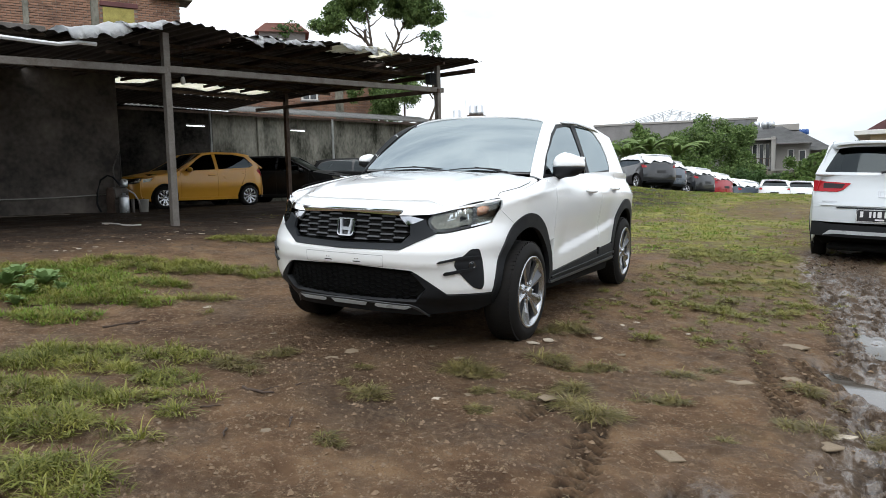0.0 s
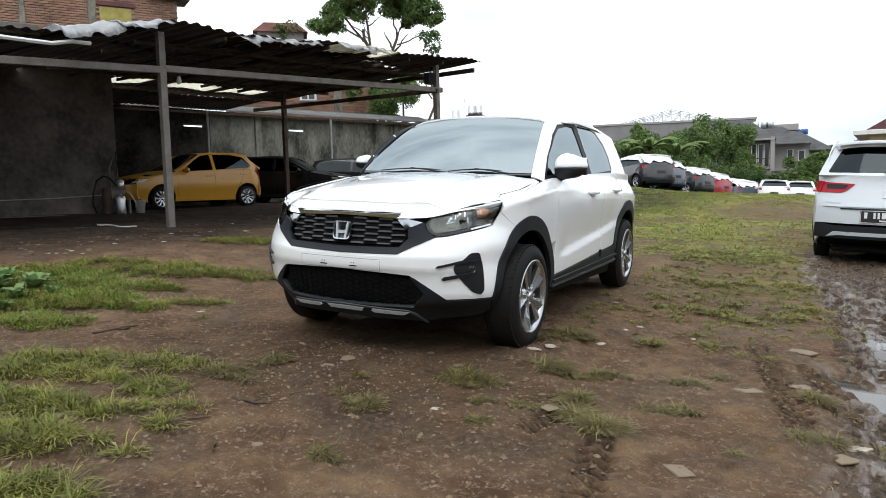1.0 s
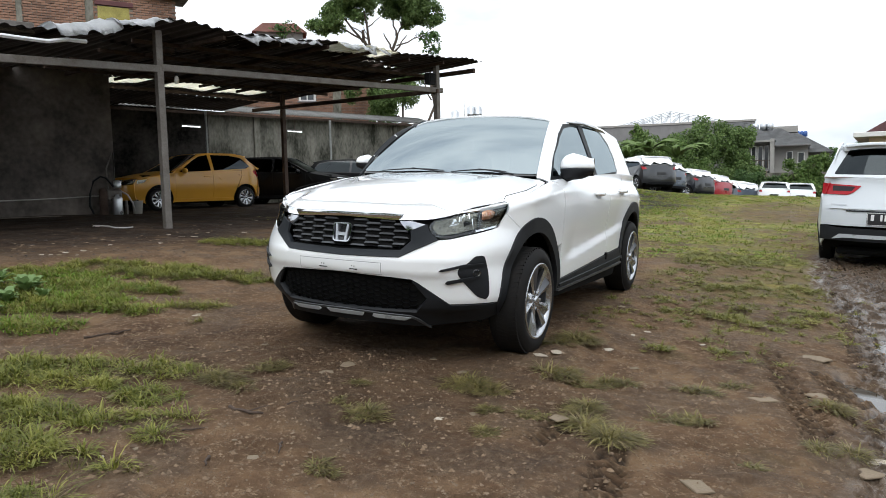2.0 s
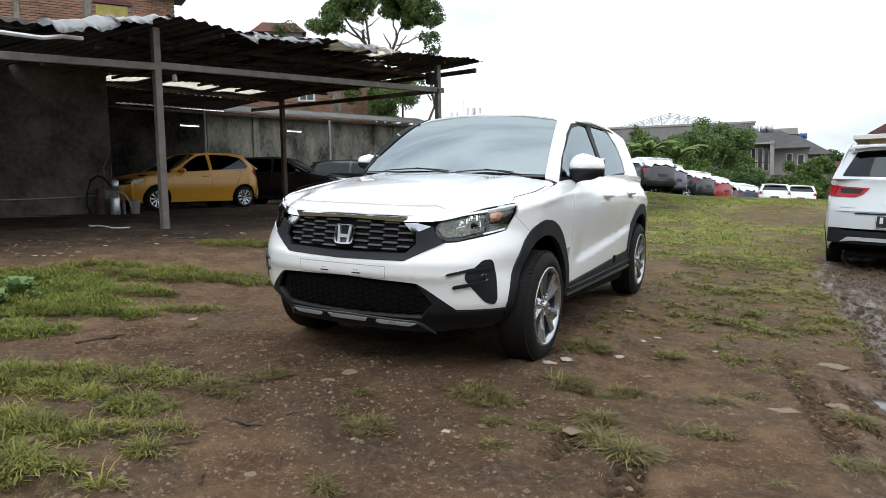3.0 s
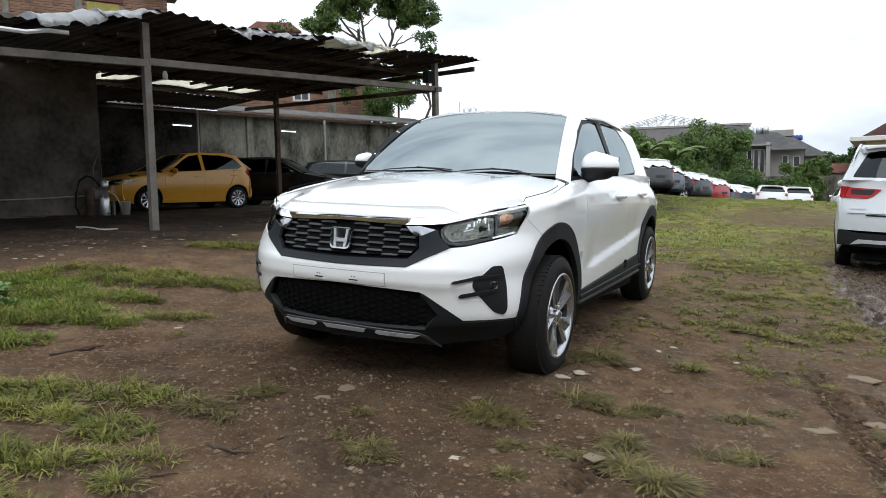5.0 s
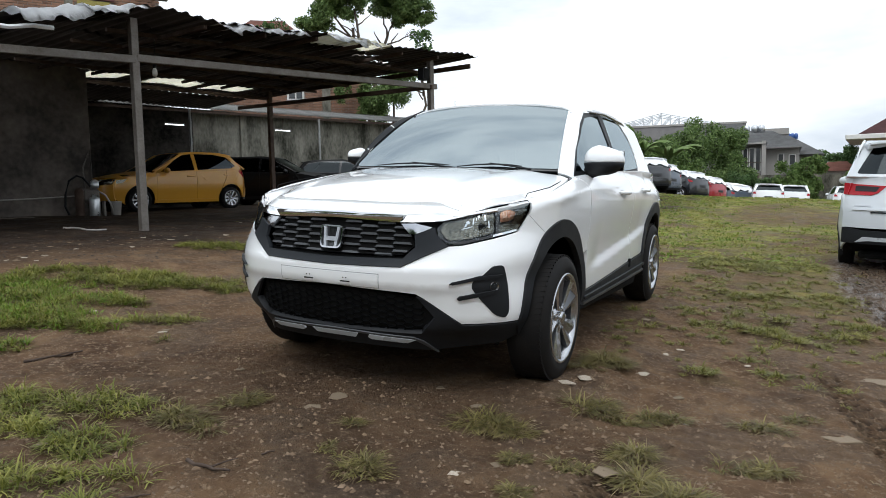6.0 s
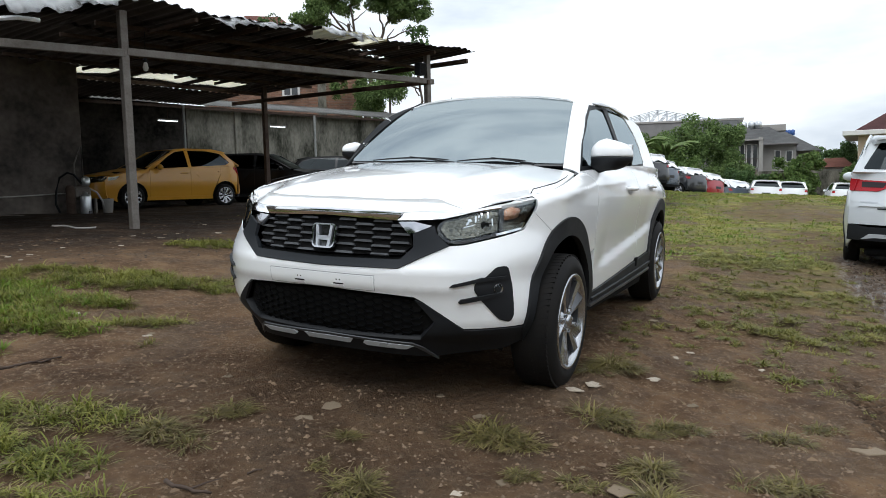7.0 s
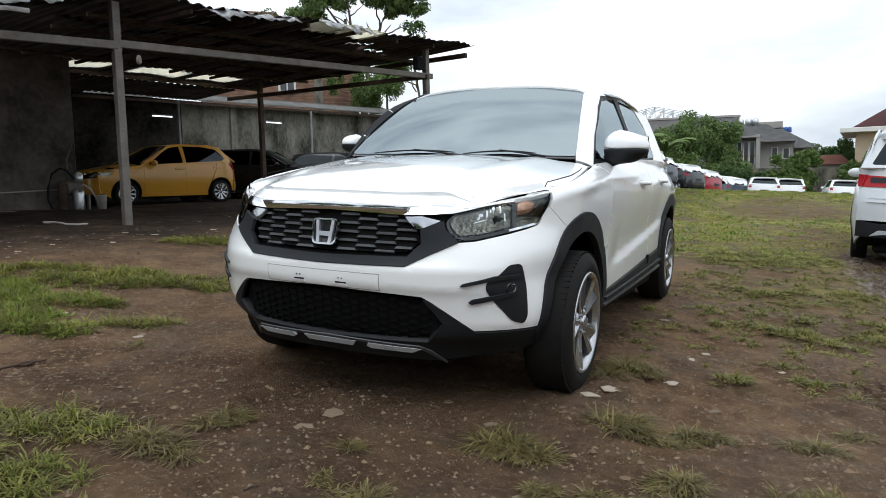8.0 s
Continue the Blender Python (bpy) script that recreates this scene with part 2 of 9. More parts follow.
M_STICK = mat("dead_wood", (0.075, 0.05, 0.036), 0.9, vary=0.4, scale=20, fine=90, bump=0.4, dist=0.003)
M_WALLPAINT = mat("cream_house_wall", (0.55, 0.43, 0.31), 0.85, vary=0.15, scale=1, fine=12, bump=0.1)
M_GREYWALL = mat("grey_house_wall", (0.25, 0.24, 0.235), 0.9, vary=0.3, scale=0.6, fine=8, bump=0.1)
M_PALEWALL = mat("pale_house_wall", (0.36, 0.345, 0.32), 0.9, vary=0.2, scale=0.6, fine=8, bump=0.1)
M_TILEGREY = mat("grey_roof_tiles", (0.2, 0.2, 0.2), 0.85, vary=0.35, scale=1.5, fine=12, bump=0.4, dist=0.03)
M_TILEMAROON = mat("maroon_roof_tiles", (0.13, 0.05, 0.05), 0.8, vary=0.3, scale=1.5, fine=12, bump=0.4, dist=0.03)
M_TILERED = mat("red_clay_tiles", (0.27, 0.11, 0.08), 0.85, vary=0.3, scale=2, fine=15, bump=0.4, dist=0.03)
M_WINDOW = mat("dark_window_pane", (0.05, 0.055, 0.06), 0.12, vary=0.1, bump=0.0)
M_WHITETRIM = mat("white_trim_paint", (0.7, 0.69, 0.66), 0.7, vary=0.1, bump=0.05)
M_TANK = mat("steel_water_tank", (0.6, 0.62, 0.64), 0.3, metal=0.8, vary=0.2, bump=0.1)
M_TANKBLUE = mat("blue_plastic_tank", (0.05, 0.12, 0.35), 0.5, vary=0.2, bump=0.05)


def leaf_mat(name, c1, c2, c3, clumps=0.0):
    m = bpy.data.materials.new(name)
    m.use_nodes = True
    nt = m.node_tree
    b = nt.nodes["Principled BSDF"]
    b.inputs["Roughness"].default_value = 0.55
    b.inputs["Specular IOR Level"].default_value = 0.3
    g = nt.nodes.new("ShaderNodeNewGeometry")
    r = nt.nodes.new("ShaderNodeValToRGB")
    r.color_ramp.elements[0].color, r.color_ramp.elements[1].color = (*c1, 1), (*c3, 1)
    e = r.color_ramp.elements.new(0.55)
    e.color = (*c2, 1)
    src = g.outputs["Random Per Island"]
    if clumps:
        n = nt.nodes.new("ShaderNodeTexNoise")
        n.inputs["Scale"].default_value, n.inputs["Detail"].default_value = clumps, 3
        nt.links.new(g.outputs["Position"], n.inputs["Vector"])
        w = nt.nodes.new("ShaderNodeMapRange")
        w.inputs["From Min"].default_value, w.inputs["From Max"].default_value = 0.3, 0.7
        nt.links.new(n.outputs[0], w.inputs["Value"])
        x = nt.nodes.new("ShaderNodeMix")
        x.inputs[0].default_value = 0.5
        nt.links.new(src, x.inputs[2])
        nt.links.new(w.outputs[0], x.inputs[3])
        src = x.outputs[0]
    nt.links.new(src, r.inputs[0])
    nt.links.new(r.outputs[0], b.inputs["Base Color"])
    tl = nt.nodes.new("ShaderNodeBsdfTranslucent")
    nt.links.new(r.outputs[0], tl.inputs[0])
    mx = nt.nodes.new("ShaderNodeMixShader")
    mx.inputs[0].default_value = 0.3
    nt.links.new(b.outputs[0], mx.inputs[1])
    nt.links.new(tl.outputs[0], mx.inputs[2])
    nt.links.new(mx.outputs[0], nt.nodes["Material Output"].inputs[0])
    return m


M_LEAF = leaf_mat("tree_leaf", (0.035, 0.075, 0.02), (0.07, 0.13, 0.038), (0.12, 0.19, 0.065))
M_BANANA = leaf_mat("banana_leaf", (0.2, 0.29, 0.1), (0.32, 0.42, 0.17), (0.45, 0.54, 0.27))
M_LEAFLT = leaf_mat("bush_leaf", (0.06, 0.11, 0.026), (0.115, 0.185, 0.045), (0.19, 0.26, 0.08))
M_GRASS = leaf_mat("grass_blade", (0.055, 0.06, 0.014), (0.15, 0.15, 0.03), (0.3, 0.245, 0.075), 2.6)
M_GRASSGR = leaf_mat("fresh_grass_blade", (0.07, 0.085, 0.018), (0.195, 0.205, 0.04), (0.38, 0.35, 0.095), 4.5)
M_MEADOW = leaf_mat("meadow_blade", (0.2, 0.205, 0.045), (0.29, 0.29, 0.065), (0.42, 0.37, 0.11), 0.8)
M_WEED = leaf_mat("broad_weed_leaf", (0.13, 0.21, 0.07), (0.2, 0.29, 0.11), (0.33, 0.42, 0.22))
M_LUSH = leaf_mat("lush_grass_blade", (0.1, 0.17, 0.022), (0.17, 0.26, 0.035), (0.27, 0.35, 0.06), 2.6)
M_TUFT = leaf_mat("trodden_tuft_blade", (0.06, 0.051, 0.02), (0.165, 0.142, 0.048), (0.33, 0.28, 0.1), 9.0)
M_THIN = leaf_mat("thin_trodden_blade", (0.1, 0.1, 0.026), (0.18, 0.18, 0.044), (0.32, 0.28, 0.085), 3.0)
M_STRAW = leaf_mat("dry_straw_blade", (0.1, 0.068, 0.038), (0.2, 0.15, 0.08), (0.36, 0.29, 0.16))
M_OLDZINC = mat("dull_zinc_sheet", (0.3, 0.3, 0.285), 0.5, metal=0.2, vary=0.4, scale=3, fine=20, bump=0.2, dist=0.006)
M_LEAFTREE = leaf_mat("tree_crown_leaf", (0.06, 0.105, 0.03), (0.125, 0.195, 0.055), (0.21, 0.29, 0.1))
# ---------------------------------------------------------------- ground
# the car's standing plane leans a little; everything near it follows that slope
TILT = Matrix.Rotation(radians(3.0), 4, Vector((-0.46, 0.888, 0)).normalized())
GY = ((-60, 0.3), (-10, 0.2), (-3, 0.065), (0, 0.03), (2.5, 0.044), (4.5, 0.03), (6.5, -0.005), (12.5, 0.06), (17, 0.28), (20.5, 0.49), (23, 0.48), (30, 0.12), (36, -0.3), (42, -0.62), (60, -0.9), (4000, -0.9))
PUDDLES = ((2.74, 0.32, 0.1, 0.5, 27), (2.84, 1.75, 0.1, 0.55, 8))
# tyre marks in the mud: from, to, half-width
TRACKS = ((2.4, 0.75, 2.66, -0.4, 0.1), (2.08, 1.05, 2.36, -0.45, 0.08), (1.72, -1.9, 1.62, -1.2, 0.07), (2.66, 0.9, 2.6, 4.0, 0.11), (3.0, 0.5, 2.95, 5.0, 0.11), (1.95, -2.2, 2.05, -1.6, 0.08), (1.3, -1.2, 1.35, -0.95, 0.06), (2.62, -1.6, 2.72, -0.8, 0.08))


def ground_base(x, y):
    x, y = np.asarray(x, float), np.asarray(y, float)
    ky, kz = [k for k, _ in GY], [k for _, k in GY]
    g = sum(np.interp(y + d, ky, kz) for d in (-1.2, -0.6, 0, 0.6, 1.2)) / 5
    crest = smooth01(-9, -4, x)
    g = g * crest + np.minimum(g, 0.03) * (1 - crest) * (1 - smooth01(20, 30, y)) + np.minimum(g, 0.0) * (1 - crest) * smooth01(20, 30, y)
    fall = np.maximum(smooth01(0.92, 1.35, x), smooth01(0.3, 1.0, x) * smooth01(-0.35, -0.8, y))
    g = g - (0.036 * fall + 0.04 * np.clip(x - 1.2, 0, 1.6)) * smooth01(7, 3, y)
    return g - 0.0465 * np.clip(x, -7, 9) + 0.24 * smooth01(1.2, 5.5, -x) - 0.08 * smooth01(3.5, 6, -x) * smooth01(12, 8, -x)


def puddle_masks(x, y):
    """For each puddle, how far inside its outline a place lies: 1 in the middle, 0 on the edge."""
    x, y = np.asarray(x, float), np.asarray(y, float)
    out = []
    for px, py, rx, ry, rot in PUDDLES:
        c, s = math.cos(radians(rot)), math.sin(radians(rot))
        dx, dy = x - px, y - py
        out.append(1 - np.hypot((dx * c + dy * s) / rx, (-dx * s + dy * c) / ry))
    return out


def puddle_level(px, py):
    return float(ground_base(px, py)) - 0.022


def wet_mask(x, y):
    """Churned wet mud along the track that the parked cars took."""
    x, y = np.asarray(x, float), np.asarray(y, float)
    side = smooth01(0.3, 0.0, np.hypot((x - 2.12) / 1.0, (y + 1.75) / 2.0))
    mid = 2.95 - 0.02 * (y - 2) + 0.12 * np.sin(y * 0.9)
    return np.maximum(side, smooth01(0.62, 0.3, np.abs(x - mid)) * smooth01(-2.6, -1.2, y) * smooth01(9.5, 6.5, y))


def mud_shade_mask(x, y):
    """Mud and shade painted into the soil round the shelter and before the car."""
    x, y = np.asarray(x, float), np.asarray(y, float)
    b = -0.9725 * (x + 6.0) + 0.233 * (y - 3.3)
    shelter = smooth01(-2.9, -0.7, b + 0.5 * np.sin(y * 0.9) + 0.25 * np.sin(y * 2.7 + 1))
    car_front = 0.5 * smooth01(1.15, 0.35, np.hypot((x - 0.15) / 1.6, (y + 0.95) / 0.95) + 0.12 * np.sin(x * 5 + y * 3))
    return np.maximum(shelter, car_front)


def track_mask(x, y, lugs=False):
    """Tyre marks; with lugs, the slanting ribs that the tread pressed into them."""
    x, y = np.asarray(x, float), np.asarray(y, float)
    best = np.zeros(np.broadcast(x, y).shape)
    ribs = np.zeros(best.shape)
    for ax, ay, bx, by, hw in TRACKS:
        dx, dy = bx - ax, by - ay
        L = math.hypot(dx, dy)
        t = np.clip(((x - ax) * dx + (y - ay) * dy) / (L * L), 0, 1)
        across = ((x - ax) * dy - (y - ay) * dx) / L
        dist = np.hypot(x - ax - t * dx, y - ay - t * dy)
        m = smooth01(hw * 1.25, hw * 0.8, dist)
        ribs = np.where(m > best, m * np.sin((t * L + 0.9 * np.abs(across)) * math.tau / 0.085), ribs)
        best = np.maximum(best, m)
    return ribs if lugs else best


def lattice_noise(x, y, seed):
    """Smooth gradient noise on the plane, about -1 to 1."""
    ix, iy = np.floor(x).astype(np.int64), np.floor(y).astype(np.int64)
    fx, fy = x - ix, y - iy
    u, v = fx * fx * fx * (fx * (fx * 6 - 15) + 10), fy * fy * fy * (fy * (fy * 6 - 15) + 10)

    def corner(a, b):
        h = ((ix + a) * 374761393 + (iy + b) * 668265263 + int(seed * 7919) * 144665) & 0x7FFFFFFF
        h = ((h ^ (h >> 13)) * 1274126177) & 0x7FFFFFFF
        ang = ((h ^ (h >> 16)) & 0xFFFF) / 65536.0 * math.tau
        return np.cos(ang) * (fx - a) + np.sin(ang) * (fy - b)

    lo = corner(0, 0) * (1 - u) + corner(1, 0) * u
    hi = corner(0, 1) * (1 - u) + corner(1, 1) * u
    return 1.45 * (lo * (1 - v) + hi * v)


def fbm(x, y, k, seed=0.0, octaves=4):
    x, y = np.asarray(x, float), np.asarray(y, float)
    total, amp = 0.0, 1.0
    for i in range(octaves):
        total = total + amp * lattice_noise(x * k * 2**i + 17.3 * i, y * k * 2**i - 9.1 * i, seed + i)
        amp *= 0.5
    return 0.8 * total


def graded(lo, hi, step, far, grow):
    mid = list(np.arange(lo, hi, step))
    up, s = [mid[-1]], step
    while up[-1] < far:
        s *= grow
        up.append(up[-1] + s)
    dn, s = [mid[0]], step
    while dn[-1] > -far:
        s *= grow
        dn.append(dn[-1] - s)
    return np.array(dn[:0:-1] + mid + up[1:])


def tuft_noise(x, y):
    """How the grass breaks up into tufts: below about a half it is bare between them."""
    return np.clip(0.5 + 0.55 * fbm(x, y, 2.3, 21.0) + 0.4 * fbm(x, y, 6.5, 5.0), 0, 1)


def ground_z(x, y):
    x, y = np.atleast_1d(np.asarray(x, float)), np.atleast_1d(np.asarray(y, float))
    near = np.exp(-((x - 0.8) ** 2 + (y - 0.5) ** 2) / 90)
    close = np.exp(-((x - 0.8) ** 2 + (y + 0.8) ** 2) / 14)
    z = ground_base(x, y) + near * (0.018 * fbm(x, y, 1.1) + 0.018 * fbm(x, y, 4.5, 7.0) + 0.007 * fbm(x, y, 10.0, 17.0)) + (1 - near) * 0.03 * fbm(x, y, 0.35, 3.0)
    z = z + close * (0.01 * fbm(x, y, 15.0, 31.0, 3) + 0.013 * smooth01(0.25, 0.6, fbm(x, y, 8.0, 41.0, 2)))
    w = wet_mask(x, y)
    z = z + w * (0.04 * fbm(x * 2.2, y, 2.6, 11.0) + 0.02 * fbm(x * 1.5, y, 8.0, 12.0) - 0.015) - 0.014 * track_mask(x, y) + 0.016 * near * track_mask(x, y, True)
    for wx, wy in ((0.77, 0.0), (-0.77, 0.0), (0.77, 2.49), (-0.77, 2.49)):
        z = z + 0.014 * np.exp(-((x - wx) ** 2 + (y - wy) ** 2) / 0.06)
    z = z + near * grass_mask(x, y) * 0.03 * smooth01(0.42, 0.75, tuft_noise(x, y))
    for (px, py, *_), m in zip(PUDDLES, puddle_masks(x, y)):
        k = smooth01(-0.5, 0.35, m + 0.45 * fbm(x, y, 5.0, 61.0))
        z = z * (1 - k) + (puddle_level(px, py) - 0.016 + 0.012 * fbm(x, y, 9.0, 71.0)) * k
    return z


def bare_mask(x, y):
    """Worn bare earth across the grassy part of the lot."""
    x, y = np.asarray(x, float), np.asarray(y, float)
    m = np.maximum(smooth01(1.1, 0.5, np.hypot((x - 1.5) / 1.9, (y - 15.8) / 3.2)), 0.8 * smooth01(1.1, 0.5, np.hypot((x - 1.3) / 1.3, (y - 5.0) / 0.8)))
    return np.clip(m + 0.5 * fbm(x, y * 0.5, 0.9, 81.0) * smooth01(0.0, 0.3, m), 0, 1)


def grass_mask(x, y):
    """How thickly grass grows: 0 bare soil, 1 a closed sward."""
    x, y = np.asarray(x, float), np.asarray(y, float)
    m = np.zeros(np.broadcast(x, y).shape)
    for px, py, rx, ry, rot, amount in PATCHES:
        c, s = math.cos(radians(rot)), math.sin(radians(rot))
        dx, dy = x - px, y - py
        m = np.maximum(m, amount * smooth01(1.15, 0.55, np.hypot((dx * c + dy * s) / rx, (-dx * s + dy * c) / ry)))
    return m


# x, y, half-lengths, turn, thickness
NEAR_LEFT_PATCHES = (
    (-0.86, -1.5, 0.52, 0.17, 27, 1.0), (-1.25, -1.85, 0.45, 0.25, 30, 1.0), (-0.8, -1.76, 0.3, 0.1, 25, 0.8), (-0.34, -1.68, 0.2, 0.13, 25, 0.9),
    (-0.72, -2.15, 0.32, 0.2, 30, 0.9), (-0.28, -2.0, 0.26, 0.1, 22, 0.9), (-0.25, -2.42, 0.36, 0.17, 25, 0.95), (0.15, -2.3, 0.16, 0.08, 20, 0.7),
    (0.2, -2.68, 0.32, 0.16, 15, 0.95), (-1.0, -2.6, 0.6, 0.4, 0, 0.9), (-0.03, -1.86, 0.16, 0.07, 20, 0.4), (0.08, -2.02, 0.1, 0.06, 0, 0.4),
)
FAR_LEFT_PATCHES = (
    (-2.75, -0.82, 0.75, 0.42, 40, 1.0), (-2.1, -1.2, 0.4, 0.2, 35, 0.7), (-3.4, -0.25, 0.6, 0.4, 35, 0.9), (-3.1, 0.55, 0.8, 0.42, 35, 0.9),
    (-2.6, 0.85, 0.6, 0.24, 40, 0.7), (-2.62, -0.1, 0.5, 0.2, 35, 0.7), (-2.02, -0.55, 0.32, 0.11, 30, 0.55), (-1.72, -0.05, 0.3, 0.07, 30, 0.4),
    (-1.95, 1.15, 0.3, 0.12, 25, 0.5), (-3.76, 2.42, 0.48, 0.26, 60, 0.75), (-2.2, 0.88, 0.22, 0.11, 30, 0.7), (-3.75, -0.22, 0.14, 0.08, 0, 0.6), (-1.78, -0.22, 0.3, 0.07, 35, 0.45), (-1.45, -0.5, 0.2, 0.07, 20, 0.3),
)
NEAR_MIDDLE_PATCHES = (
    (1.44, 1.95, 0.26, 0.22, 0, 0.8), (1.87, 1.88, 0.3, 0.24, 0, 0.85), (1.68, 2.42, 0.28, 0.2, 0, 0.7), (2.17, 2.13, 0.26, 0.2, 0, 0.85),
    (2.38, 2.6, 0.26, 0.2, 0, 0.7), (1.45, 3.49, 0.4, 0.3, 0, 0.75), (1.96, 3.6, 0.4, 0.3, 0, 0.8), (2.3, 3.95, 0.3, 0.3, 0, 0.7),
)
NEAR_CAR_PATCHES = (
    (0.9, -2.42, 0.14, 0.08, 0, 0.5), (2.3, -0.72, 0.3, 0.12, 10, 0.45), (1.52, 0.62, 0.18, 0.12, 0, 0.4), (1.86, 0.89, 0.16, 0.1, 0, 0.4),
    (1.1, 2.5, 0.2, 0.2, 0, 0.4), (1.1, 6.4, 1.3, 1.3, 0, 0.8), (-0.4, 9.5, 2.4, 2.2, 0, 0.85), (-3.8, 8.0, 2.2, 3.0, 0, 0.8),
)
FIELD_PATCHES = (
    (3.0, 12.5, 4.5, 2.0, 0, 0.7), (-1.5, 14.5, 4.0, 3.0, 0, 0.9), (1.5, 19.5, 9.0, 3.0, 0, 1.0), (-6.5, 14.0, 2.5, 5.0, 0, 0.8),
    (5.2, 5.0, 1.2, 5.0, 0, 0.8), (-3.4, -2.6, 1.2, 1.2, 0, 0.9), (6.0, -3.0, 2.5, 4.0, 0, 0.8),
    (0.5, -7.0, 5.0, 2.5, 0, 0.8), (-5.0, 6.4, 0.9, 0.8, 0, 0.5), (4.2, 9.5, 1.0, 2.0, 0, 0.8),
)
PATCHES = NEAR_LEFT_PATCHES + FAR_LEFT_PATCHES + NEAR_MIDDLE_PATCHES + NEAR_CAR_PATCHES + FIELD_PATCHES


def soil_material():
    """Trodden earth: brown soil and grit, moss with painted shade where grass grows, dark and shiny where wet."""
    m = bpy.data.materials.new("trodden_earth")
    m.use_nodes = True
    nt = m.node_tree
    N, L = nt.nodes.new, nt.links.new
    b = nt.nodes["Principled BSDF"]
    geo = N("ShaderNodeNewGeometry")

    def tex(scale, detail=5, rough=0.6):
        n = N("ShaderNodeTexNoise")
        n.inputs["Scale"].default_value, n.inputs["Detail"].default_value, n.inputs["Roughness"].default_value = scale, detail, rough
        L(geo.outputs["Position"], n.inputs["Vector"])
        return n.outputs[0]

    def ramp(src, stops):
        r = N("ShaderNodeValToRGB")
        els = r.color_ramp.elements
        els[0].position, els[0].color = stops[0][0], (*stops[0][1], 1)
        els[1].position, els[1].color = stops[-1][0], (*stops[-1][1], 1)
        for p, c in stops[1:-1]:
            els.new(p).color = (*c, 1)
        L(src, r.inputs[0])
        return r.outputs[0]

    def mix(fac, a, c):
        x = N("ShaderNodeMix")
        x.data_type = "RGBA"
        L(fac, x.inputs[0])
        L(a, x.inputs[6])
        L(c, x.inputs[7])
        return x.outputs[2]

    def math_(op, a, c):
        x = N("ShaderNodeMath")
        x.operation = op
        x.use_clamp = True
        for s, v in zip(x.inputs, (a, c)):
            if isinstance(v, (int, float)):
                s.default_value = v
            else:
                L(v, s)
        return x.outputs[0]

    def attribute(name):
        a = N("ShaderNodeAttribute")
        a.attribute_name = name
        return a.outputs["Fac"]

    broad, mid, fine, grit = tex(0.55), tex(3.2), tex(28, 6, 0.7), tex(110, 4, 0.7)
    soil = ramp(mid, [(0.36, (0.058, 0.033, 0.019)), (0.5, (0.152, 0.091, 0.052)), (0.64, (0.29, 0.186, 0.104))])
    soil2 = ramp(broad, [(0.4, (0.092, 0.055, 0.033)), (0.6, (0.19, 0.119, 0.067))])
    half = N("ShaderNodeValue")
    half.outputs[0].default_value = 0.45
    soil = mix(half.outputs[0], soil, soil2)
    speck = ramp(fine, [(0.5, (0, 0, 0)), (0.66, (1, 1, 1))])
    pale = ramp(grit, [(0.35, (0.06, 0.037, 0.022)), (0.65, (0.39, 0.275, 0.175))])
    soil = mix(math_("MULTIPLY", speck, 0.92), soil, pale)
    vor = N("ShaderNodeTexVoronoi")
    vor.inputs["Scale"].default_value = 34
    L(geo.outputs["Position"], vor.inputs["Vector"])
    clod = ramp(vor.outputs["Distance"], [(0.06, (1, 1, 1)), (0.2, (0, 0, 0))])
    sparse = ramp(tex(7, 2), [(0.52, (0, 0, 0)), (0.6, (1, 1, 1))])
    chip = math_("MULTIPLY", clod, sparse)
    chipc = ramp(vor.outputs["Color"], [(0.2, (0.13, 0.1, 0.065)), (0.9, (0.3, 0.24, 0.165))])
    soil = mix(math_("MULTIPLY", chip, 0.8), soil, chipc)
    vor2 = N("ShaderNodeTexVoronoi")
    vor2.inputs["Scale"].default_value = 85
    L(geo.outputs["Position"], vor2.inputs["Vector"])
    pebble = math_("MULTIPLY", ramp(vor2.outputs["Distance"], [(0.12, (1, 1, 1)), (0.3, (0, 0, 0))]), ramp(tex(4.5, 5, 0.7), [(0.46, (0, 0, 0)), (0.58, (1, 1, 1))]))
    soil = mix(math_("MULTIPLY", pebble, 0.75), soil, ramp(vor2.outputs["Color"], [(0.15, (0.04, 0.026, 0.016)), (0.5, (0.15, 0.1, 0.062)), (0.85, (0.34, 0.27, 0.19))]))
    # Moss tone with the shade between tufts painted in.
    moss_shade = ramp(fine, [(0.4, (0.05, 0.046, 0.018)), (0.6, (0.12, 0.108, 0.036))])
    patch = math_("MULTIPLY", attribute("grass"), ramp(tex(9), [(0.35, (0, 0, 0)), (0.6, (1, 1, 1))]))
    col = mix(math_("MULTIPLY", patch, 0.8), soil, moss_shade)
    turf = ramp(tex(5.0, 6, 0.7), [(0.38, (0.13, 0.115, 0.045)), (0.5, (0.22, 0.215, 0.055)), (0.64, (0.36, 0.34, 0.09))])
    col = mix(math_("MULTIPLY", attribute("meadow"), ramp(tex(0.7, 6, 0.65), [(0.42, (0.05, 0.05, 0.05)), (0.5, (1, 1, 1))])), col, turf)
    blotch = ramp(tex(1.7, 7, 0.68), [(0.47, (0, 0, 0)), (0.58, (1, 1, 1))])
    col = mix(math_("MULTIPLY", blotch, 0.6), col, ramp(fine, [(0.35, (0.055, 0.037, 0.025)), (0.65, (0.14, 0.098, 0.064))]))
